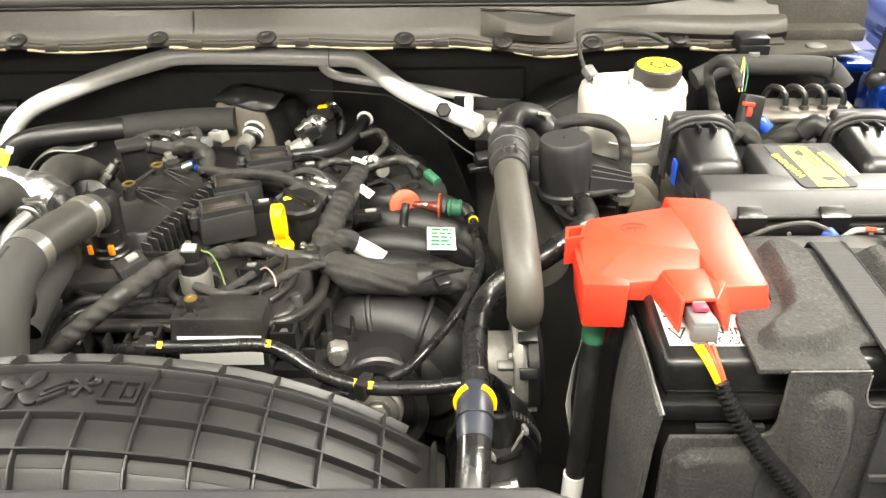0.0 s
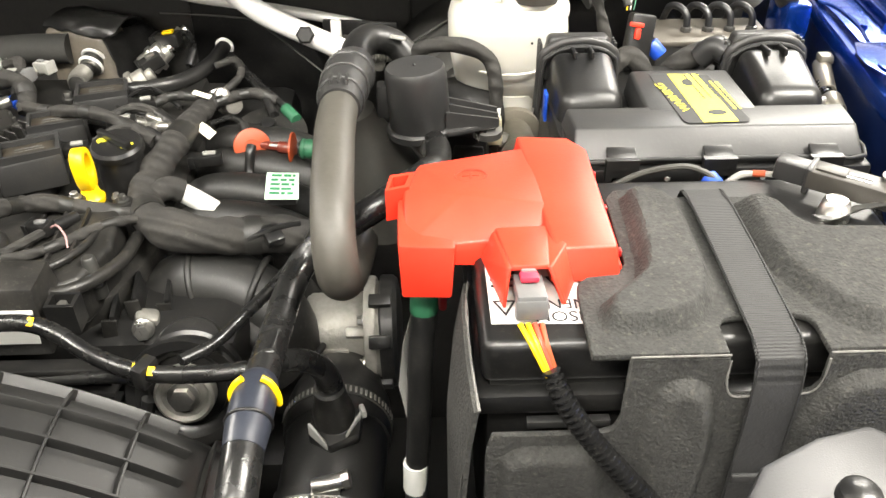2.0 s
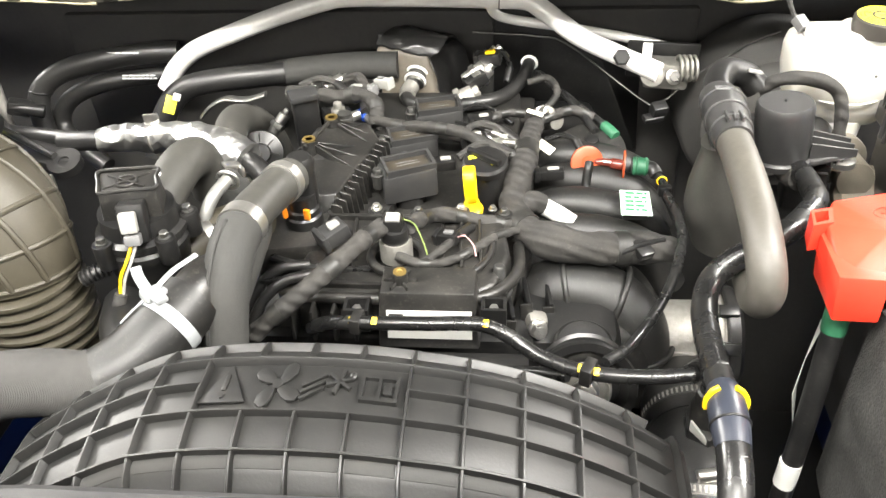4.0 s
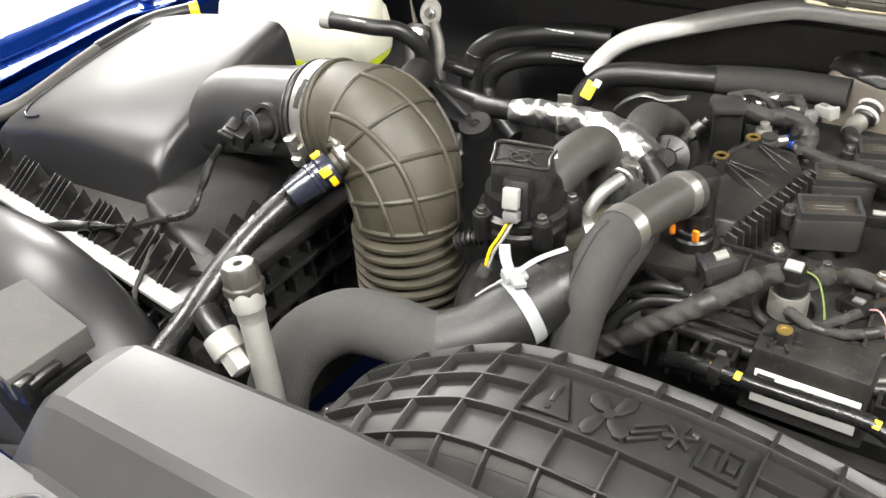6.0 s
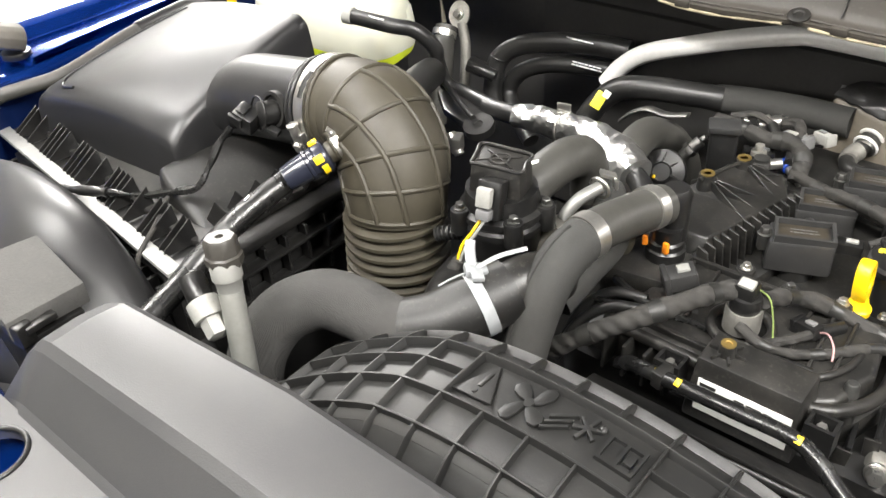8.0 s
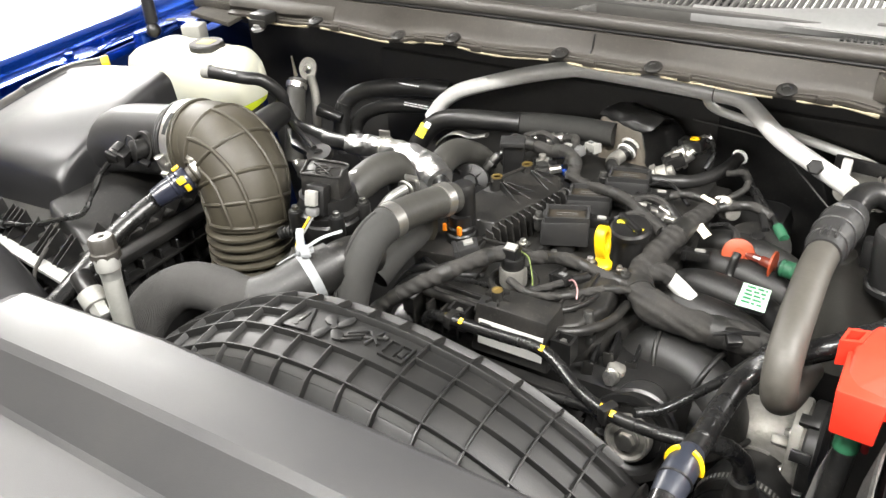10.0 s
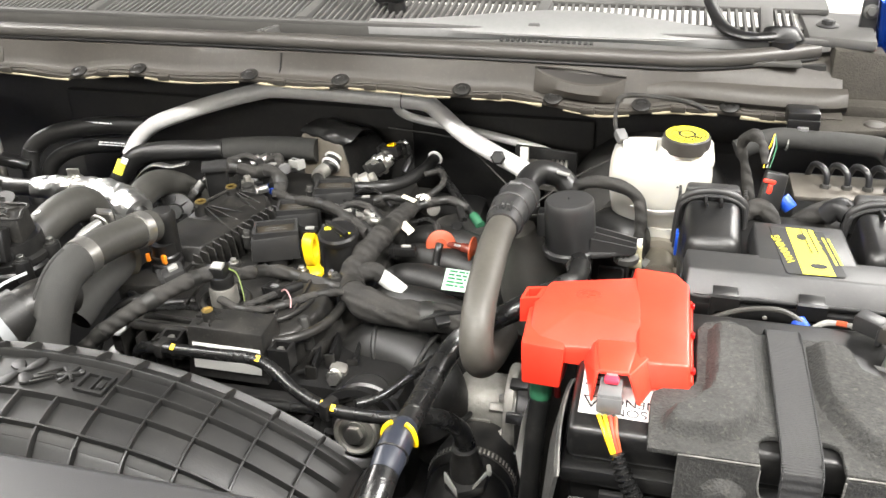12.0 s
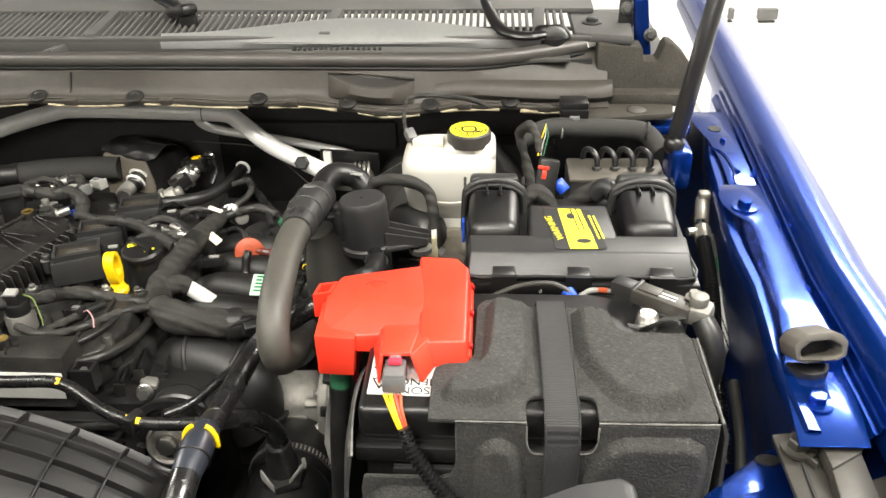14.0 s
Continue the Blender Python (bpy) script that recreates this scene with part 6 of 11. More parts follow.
def fuse_box():
    t = thing("fuse_box", (0.355, 0.77, 0.95), "black plastic fuse box with clipped lid and a yellow warning label", "fuse box")
    part("body", prism([(0.246, 0.688), (0.466, 0.688), (0.472, 0.86), (0.242, 0.86)], 0.95, 1.130, 0.004), plastic, t)
    part("rim", prism([(0.241, 0.679), (0.471, 0.679), (0.475, 0.865), (0.236, 0.865)], 1.128, 1.1495, 0.003), plastic, t)
    part("rim_groove", prism([(0.245, 0.686), (0.467, 0.686), (0.468, 0.74), (0.243, 0.74)], 1.1495, 1.1545, 0.001), void, t, "dark gap under the lid")
    lid = part("lid", loft([(0.2425, 0.6845, 1.1545), (0.4645, 0.6845, 1.1545), (0.466, 0.742, 1.1545), (0.241, 0.742, 1.1545)],
                           [(0.2455, 0.7020, 1.1730), (0.4615, 0.7020, 1.1730), (0.4640, 0.7355, 1.1730), (0.2435, 0.7355, 1.1730)], 0.0022, 3), plastic_grey, t, "dark grey lid with a sloping front")
    part("lid_lip", tube([(0.243, 0.735, 1.156), (0.2425, 0.6835, 1.156), (0.300, 0.6832, 1.156), (0.410, 0.6832, 1.156), (0.4648, 0.6835, 1.156), (0.466, 0.735, 1.156)], 0.0016, 8, 3), plastic_grey, lid)
    part("lid_tongue", loft([(0.304, 0.730, 1.150), (0.398, 0.730, 1.150), (0.395, 0.806, 1.150), (0.305, 0.806, 1.150)],
                            [(0.3065, 0.728, 1.1732), (0.3945, 0.728, 1.1732), (0.391, 0.8025, 1.1732), (0.3078, 0.8025, 1.1732)], 0.003, 3), plastic_grey, t, "raised middle of the lid")
    upright = Matrix(((1, 0, 0, 0), (0, 0, -1, 0.680), (0, 1, 0, 0), (0, 0, 0, 1)))
    for x in (0.2783, 0.3518, 0.4325):
        cl = part("clip", holed([(x - 0.0125, 1.1285), (x + 0.0125, 1.1285), (x + 0.0125, 1.1600), (x - 0.0125, 1.1600)], [[(x - 0.0075, 1.134), (x + 0.0075, 1.134), (x + 0.0075, 1.1455), (x - 0.0075, 1.1455)]], 0.0, 0.0055, upright), plastic, t, "snap clip")
        part("tongue", joined(box((x, 0.6765, 1.1385), (0.010, 0.005, 0.006), bev=0.001), box((x, 0.6765, 1.1505), (0.018, 0.004, 0.0035), bev=0.0008)), plastic, cl)
        part("hook", box((x, 0.684, 1.1605), (0.022, 0.012, 0.003), (24, 0, 0), 0.001), plastic, cl)
    for x in (0.3147, 0.388):
        part("dot", lathe((x, 0.6788, 1.141), (0, -1, 0), [(0, 0.0020), (0.001, 0.0020), (0.001, 0)], 10), white_plastic, t)
    for x in (0.258, 0.301, 0.331, 0.372, 0.405, 0.455):
        part("body_rib", box((x, 0.6868, 1.095), (0.003, 0.004, 0.062), bev=0.0008), plastic, t)
    lab = part("label", prism([(0.3220, 0.793), (0.3300, 0.7085), (0.3330, 0.7055), (0.3790, 0.7065), (0.3815, 0.710), (0.3710, 0.789)], 1.1736, 1.1740, 0), ink, t, "black sticker with a bright yellow warning print")
    part("panel", prism([(0.3375, 0.792), (0.3635, 0.791), (0.3720, 0.7070), (0.3445, 0.7065)], 1.1739, 1.1743, 0), paper_yellow, lab, "yellow printed panel")
    writing("text", "WARNING", 0.0105, pose(0.3315, 0.750, 1.1742, 0, 0, 103), paper_yellow, lab, "yellow printed word")
    part("print_block", bars(pose(0.3535, 0.768, 1.1743, 0, 0, 97), 3, 0.045, 0.0058, 0.0016, 5), ink, lab)
    part("print_block", bars(pose(0.3725, 0.752, 1.1740, 0, 0, 97), 2, 0.05, 0.0045, 0.002, 7), paper_yellow, lab)
    part("mark", prism(ring_of(0.3595, 0.722, 0.0075, 18, 0.0045), 1.1743, 1.1745, 0), ink, lab)
    part("mark", prism(ring_of(0.350, 0.775, 0.0045, 16, 0.0065), 1.1743, 1.1745, 0), ink, lab)

    def cap(x, w):
        y0, y1 = 0.742, 0.838
        c = part("connector_cap", loft([(x - w / 2, y0, 1.120), (x + w / 2, y0, 1.120), (x + w / 2 + 0.001, y1, 1.120), (x - w / 2 - 0.001, y1, 1.120)],
                                       [(x - w / 2 + 0.005, y0 + 0.016, 1.172), (x + w / 2 - 0.005, y0 + 0.016, 1.172), (x + w / 2 - 0.003, y1 - 0.012, 1.1845), (x - w / 2 + 0.003, y1 - 0.012, 1.1845)], 0.011, 5), plastic, t, "rounded black connector cap")
        arch = []
        for k in range(11):
            a = math.pi * k / 10
            arch.append((x - math.cos(a) * (w / 2 + 0.004) * (1 if abs(math.cos(a)) > 0.98 else 1.0), y1 - 0.006, 1.125 + 0.0635 * math.sin(a) ** 0.28))
        part("lever", tube(arch, 0.0042, 10, 4), plastic_grey, c, "grey locking lever")
        part("lever_edge", tube([(px, py - 0.006, pz - 0.003) for px, py, pz in arch], 0.0022, 8, 4), plastic_grey, c)
        part("hood", loft([(x - w / 2 - 0.002, y1 - 0.006, 1.150), (x + w / 2 + 0.002, y1 - 0.006, 1.150), (x + w / 2 + 0.002, y1 + 0.018, 1.150), (x - w / 2 - 0.002, y1 + 0.018, 1.150)],
                          [(x - w / 2 + 0.003, y1 - 0.002, 1.190), (x + w / 2 - 0.003, y1 - 0.002, 1.190), (x + w / 2 - 0.004, y1 + 0.016, 1.188), (x - w / 2 + 0.004, y1 + 0.016, 1.188)], 0.004, 3), plastic_grey, c, "grey collar behind the cap")
        for sx in (-1, 1):
            for k in range(3):
                part("hood_rib", box((x + sx * (w / 2 + 0.003), y1 + 0.001 + k * 0.006, 1.166), (0.003, 0.003, 0.034), bev=0.0008), plastic_grey, c)
        for dx in (-0.008, 0.007):
            part("rib", box((x + dx, y1 - 0.020, 1.1840), (0.0032, 0.024, 0.006), (-7, 0, 0), 0.001), plastic, c)
        part("notch", box((x + 0.004, y0 + 0.0025, 1.146), (0.017, 0.009, 0.016), bev=0.001), void, c)
        part("cap_seam", box((x, y0 + 0.0015, 1.133), (w * 0.96, 0.004, 0.003), bev=0.0008), plastic_grey, c)
        return c

    cap(0.269, 0.060)
    cap(0.435, 0.062)
    part("blue_tab", box((0.2355, 0.79, 1.148), (0.003, 0.012, 0.026), bev=0.001), blue_plastic, t, "blue tab")
    return t


fuse_box()


def fuse_looms():
    t = thing("fuse_box_loom", (0.36, 0.87, 1.1), "black taped cable loom behind the fuse box", "cable loom")
    part("loom", tube([(0.30, 0.845, 1.155), (0.318, 0.852, 1.165), (0.333, 0.85, 1.150), (0.34, 0.86, 1.11)], 0.009, 12), tape, t)
    part("loom", tube([(0.415, 0.845, 1.160), (0.395, 0.858, 1.165), (0.37, 0.865, 1.150), (0.35, 0.87, 1.12)], 0.011, 12), tape, t)
    part("elbow", tube([(0.404, 0.842, 1.170), (0.395, 0.85, 1.172), (0.385, 0.855, 1.16)], 0.011, 12), plastic_grey, t)
    part("blue_plug", cyl((0.342, 0.872, 1.168), (0.352, 0.866, 1.158), 0.0075), blue_plastic, t, "blue plug")
    a = thing("brake_unit_connector", (0.327, 0.87, 1.14), "tall black connector with a red lock", "connector")
    part("body", box((0.329, 0.868, 1.165), (0.023, 0.018, 0.062), (-18, 9, 0), 0.003), plastic, a)
    part("red_lock", joined(box((0.3255, 0.8645, 1.189), (0.013, 0.005, 0.004), (-18, 9, 0), 0.001), box((0.3262, 0.8605, 1.182), (0.005, 0.005, 0.010), (-18, 9, 0), 0.001)), red_plastic, a, "red lock tab")
    part("loom", tube([(0.322, 0.888, 1.197), (0.318, 0.905, 1.213), (0.310, 0.925, 1.215), (0.300, 0.935, 1.20), (0.308, 0.93, 1.17), (0.315, 0.92, 1.14)], 0.0058, 12, wobble=0.6), tape, a)
    for k, m in enumerate((yellow_plastic, white_plastic, green_plastic)):
        part("wire", tube([(0.320 + k * 0.003, 0.884, 1.195), (0.322 + k * 0.004, 0.895, 1.207), (0.326 + k * 0.003, 0.905, 1.213), (0.33, 0.915, 1.222)], 0.0008, 6, 4), m, a)
    w = thing("sensor_wire", (0.33, 0.66, 1.14), "thin grey wire with a blue plug across the battery", "wire")
    part("wire", tube([(0.262, 0.655, 1.148), (0.29, 0.662, 1.157), (0.318, 0.662, 1.162), (0.335, 0.66, 1.158), (0.345, 0.655, 1.152)], 0.0024, 8, 6), rubber_grey, w)
    part("plug", cyl((0.339, 0.663, 1.152), (0.347, 0.650, 1.147), 0.0068, 0.006), blue_plastic, w, "bright blue plug")
    part("tail", tube([(0.349, 0.653, 1.152), (0.36, 0.655, 1.158), (0.372, 0.653, 1.160), (0.382, 0.648, 1.162)], 0.002, 8, 6, wobble=0.6), white_plastic, w, "white wire with orange mark")
    part("mark", tube([(0.368, 0.654, 1.160), (0.376, 0.651, 1.161)], 0.0026, 8, 3), orange_plastic, w)
    return t


fuse_looms()


def battery_monitor():
    t = thing("battery_monitor", (0.42, 0.62, 1.15), "grey battery sensor with plug and pale clamp on the battery jacket", "sensor")
    part("body", joined(box((0.421, 0.617, 1.172), (0.055, 0.020, 0.014), (0, 0, -36), 0.0015), box((0.410, 0.625, 1.1795), (0.020, 0.012, 0.002), (0, 0, -36), 0.0006)), plastic_bracket, t)
    part("plug", joined(box((0.391, 0.642, 1.170), (0.024, 0.016, 0.015), (0, 0, -36), 0.002), box((0.400, 0.634, 1.170), (0.004, 0.022, 0.019), (0, 0, -36), 0.001)), plastic_grey, t)
    part("clamp", joined(box((0.449, 0.604, 1.170), (0.026, 0.024, 0.018), (0, 0, -25), 0.005), cyl((0.449, 0.604, 1.178), (0.449, 0.604, 1.188), 0.008), bolt_mesh((0.446, 0.612, 1.18), (0, 0, 1), 0.005, 0.007)), cast_metal, t)
    part("foil_tag", sheet([[(0.386 + 0.05 * u, 0.586 - 0.006 * v + 0.010 * u - 0.004 * math.sin(6 * u), 1.168 + 0.002 * math.sin(9 * u + 4 * v) + 0.004 * v) for u in np.linspace(0, 1, 10)] for v in (-1, 0, 1)], 0.0008), foil, t, "crumpled foil tag")
    part("boot", tube([(0.452, 0.596, 1.168, 0.010), (0.458, 0.585, 1.155, 0.0115), (0.461, 0.578, 1.135, 0.011), (0.461, 0.575, 1.11, 0.008), (0.46, 0.575, 1.04, 0.006)], n=14), rubber, t)
    part("print_block", bars(pose(0.421, 0.619, 1.1792, 0, 0, -36), 2, 0.03, 0.005, 0.0018, 8), ink_white, t)
    return t


battery_monitor()




def wing_loom():
    t = thing("wing_loom", (0.5, 0.75, 1.0), "corrugated black conduit with brass pipe fittings along the wing", "cable loom")
    part("conduit", tube([(0.507, 0.86, 1.128, 0.0065), (0.505, 0.82, 1.125, 0.0068), (0.502, 0.77, 1.115, 0.007), (0.498, 0.72, 1.10, 0.007), (0.490, 0.67, 1.085, 0.007), (0.487, 0.62, 1.06, 0.007), (0.487, 0.57, 1.02, 0.007)], n=12, rings=0.0045, ring_depth=0.0022), conduit_black, t)
    part("fitting", joined(cyl((0.519, 0.892, 1.135), (0.508, 0.845, 1.128), 0.0085), box((0.519, 0.888, 1.143), (0.014, 0.014, 0.010), bev=0.003)), fitting_metal, t, "dull metal fitting")
    part("lower_fitting", cyl((0.507, 0.835, 1.127), (0.5055, 0.815, 1.123), 0.0095), fitting_metal, t, "dull metal fitting")
    part("side_fitting", cyl((0.506, 0.83, 1.126), (0.488, 0.825, 1.128), 0.005), steel, t)
    p = thing("labelled_cable", (0.52, 0.74, 0.95), "grey cable with a white printed label and green band", "cable")
    part("cable", tube([(0.531, 0.86, 1.10), (0.529, 0.815, 1.09), (0.528, 0.78, 1.075), (0.520, 0.739, 1.05), (0.505, 0.705, 1.03), (0.498, 0.67, 1.0)], 0.0085, 12), connector_grey, p)
    part("band", tube([(0.5295, 0.822, 1.092), (0.529, 0.803, 1.086)], 0.0095, 14, 4), green_plastic, p, "green band")
    part("label", tube([(0.528, 0.785, 1.077), (0.520, 0.739, 1.05), (0.506, 0.708, 1.032)], 0.0092, 14), paper, p, "white printed label")
    part("print_block", bars(look((0.520, 0.737, 1.0605), (0.50, 0.60, 1.3)) @ pose(0, 0, 0, 0, 0, 72), 2, 0.05, 0.004, 0.0016, 9), ink, p)
    h = thing("washer_hose", (0.52, 0.6, 0.9), "thin black hose below the wing rail", "hose")
    part("hose", tube([(0.52, 0.68, 1.03), (0.515, 0.62, 1.01), (0.508, 0.57, 0.98), (0.505, 0.52, 0.93)], 0.006, 10), rubber_grey, h)
    return t


wing_loom()

# ---- brake parts ----


def brake_reservoir():
    t = thing("brake_fluid_reservoir", (0.22, 0.92, 1.04), "milky white brake fluid reservoir with a black and yellow cap", "reservoir")
    rows = []
    sec = ((1.100, 0.030, 0.026, 0.226), (1.112, 0.047, 0.034, 0.220), (1.122, 0.053, 0.040, 0.216), (1.15, 0.0565, 0.044, 0.2145), (1.172, 0.057, 0.045, 0.2145), (1.182, 0.055, 0.044, 0.215), (1.189, 0.049, 0.038, 0.216), (1.1915, 0.036, 0.026, 0.22))
    for z, a, b, cx in sec:
        ring = []
        for k in range(36):
            c, s = math.cos(2 * math.pi * k / 36), math.sin(2 * math.pi * k / 36)
            ring.append((cx + a * abs(c) ** 0.45 * (1 if c > 0 else -1), 0.925 + b * abs(s) ** 0.45 * (1 if s > 0 else -1), z))
        rows.append(ring + ring[:1])
    bm = sheet(rows, 0)
    bmesh.ops.remove_doubles(bm, verts=bm.verts, dist=1e-5)
    loops = [e for e in bm.edges if e.is_boundary]
    bmesh.ops.holes_fill(bm, edges=loops)
    part("tank", bm, tank, t)
    part("seam", torus((0.2145, 0.925, 1.137), (0, 0, 1), 0.05, 0.0012), tank, t)
    part("neck", loft([(0.205, 0.895, 1.180), (0.272, 0.895, 1.180), (0.272, 0.952, 1.180), (0.205, 0.952, 1.180)], [(0.212, 0.899, 1.201), (0.270, 0.899, 1.201), (0.270, 0.950, 1.201), (0.212, 0.950, 1.201)], 0.008, 3), tank, t)
    cap = part("cap", lathe((0.239, 0.918, 1.197), (0, -0.02, 1), [(0, 0.0262), (0.010, 0.0265), (0.0155, 0.0258), (0.017, 0.0240), (0.0165, 0.021)], 14), plastic_bracket, t, "black cap with yellow printed top")
    part("disc", lathe((0.239, 0.9177, 1.2135), (0, -0.02, 1), [(0, 0.0232), (0.0008, 0.0230), (0.0008, 0.0)], 36), paper_yellow, cap, "yellow warning print")
    part("symbol", joined(lathe((0.239, 0.9177, 1.2143), (0, -0.02, 1), [(0, 0.0072), (0.0004, 0.0072), (0.0004, 0.0098), (0, 0.0098)], 30), box((0.2495, 0.9105, 1.2145), (0.011, 0.0022, 0.0006), (0, 0, -36), 0), box((0.2285, 0.9245, 1.2145), (0.011, 0.0018, 0.0006), (0, 0, -36), 0), box((0.239, 0.9177, 1.2146), (0.006, 0.0010, 0.0006), bev=0)), ink, cap)
    rnd = random.Random(4)
    for r, n in ((0.0128, 22), (0.0165, 30), (0.0203, 40)):
        for k in range(n):
            a = 2 * math.pi * k / n
            if rnd.random() < 0.8 and abs(math.sin(a + 0.63)) > 0.16:
                part("print_line", box((0.239 + r * math.cos(a), 0.9177 + r * math.sin(a), 1.2145), (0.0016, 0.0012 + 0.0012 * rnd.random(), 0.0005), (0, 0, math.degrees(a)), 0), ink, cap)
    part("level_sensor", joined(cyl((0.208, 0.925, 1.195), (0.180, 0.927, 1.193), 0.0085), box((0.176, 0.927, 1.193), (0.012, 0.014, 0.012), bev=0.002)), tank, t)
    part("level_mark", ball((0.234, 0.8805, 1.166), 0.0012), ink, t)
    part("lower_neck", cyl((0.222, 0.918, 1.06), (0.222, 0.918, 1.105), 0.021, 0.026), tank, t, "yellowed tank neck")
    m = thing("brake_master_cylinder", (0.215, 0.93, 1.0), "dull metal brake master cylinder below the reservoir", "brake cylinder")
    part("barrel", cyl((0.222, 0.83, 1.075), (0.215, 1.16, 1.03), 0.019), clay, m)
    part("flange", cyl((0.222, 0.88, 1.068), (0.221, 0.895, 1.066), 0.028), clay, m)
    part("booster", lathe((0.205, 1.06, 1.0), (0, 1, -0.03), [(0, 0.05), (0.006, 0.062), (0.004, 0.070), (0.010, 0.076), (0.012, 0.090), (0.018, 0.094), (0.026, 0.110), (0.034, 0.115), (0.1, 0.118)], 44), firewall_coat, m, "black brake booster drum")
    part("nut", cyl((0.209, 0.846, 1.085), (0.20, 0.835, 1.09), 0.007, n=6), white_plastic, m)
    w = thing("level_sensor_wire", (0.17, 0.95, 1.19), "thin black wire to the reservoir sensor", "wire")
    part("wire", tube([(0.172, 0.927, 1.195), (0.160, 0.94, 1.207), (0.158, 0.97, 1.222), (0.165, 0.99, 1.228), (0.20, 0.99, 1.229), (0.24, 0.985, 1.226), (0.262, 0.99, 1.215)], 0.003, 8, 6, wobble=0.4), tape, w)
    part("grey_plug", box((0.167, 0.933, 1.200), (0.012, 0.016, 0.011), (30, 0, 30), 0.002), connector_grey, w)
    return t


brake_reservoir()


def abs_unit():
    t = thing("brake_hydraulic_unit", (0.42, 0.95, 1.0), "metal brake hydraulic unit with four bent pipes", "brake unit")
    part("block", box((0.42, 0.955, 1.10), (0.115, 0.075, 0.09), bev=0.004), dark_steel, t)
    part("top_plate", box((0.42, 0.945, 1.1475), (0.118, 0.06, 0.006), bev=0.002), surface("brownish_metal_plate", (0.1, 0.09, 0.075), 0.5, 0.4), t)
    for x in (0.392, 0.414, 0.436, 0.458):
        part("brake_pipe", tube([(x + 0.005, 0.942, 1.145), (x + 0.005, 0.945, 1.163), (x, 0.952, 1.1705), (x - 0.006, 0.962, 1.1695), (x - 0.009, 0.968, 1.163), (x - 0.009, 0.985, 1.14)], 0.0036, 10, 6), black_paint, t, "black bent brake pipe")
        part("pipe_nut", cyl((x + 0.005, 0.942, 1.147), (x + 0.005, 0.942, 1.155), 0.0058, n=6), dark_steel, t)
    h = thing("cowl_hose", (0.4, 1.0, 1.17), "grey foam-sleeved hose along the firewall", "hose")
    part("hose", tube([(0.30, 0.985, 1.17), (0.34, 0.995, 1.184), (0.38, 1.0, 1.182), (0.43, 1.0, 1.181), (0.462, 0.995, 1.178), (0.48, 0.985, 1.16)], 0.0125, 14), foam, h)
    part("end_clip", torus((0.464, 0.995, 1.178), (1, -0.2, -0.1), 0.0118, 0.0025), plastic, h)
    part("strap", torus((0.356, 0.998, 1.1825), (1, 0, 0), 0.0122, 0.0012), white_plastic, h)
    return t


abs_unit()

# ---- engine ----


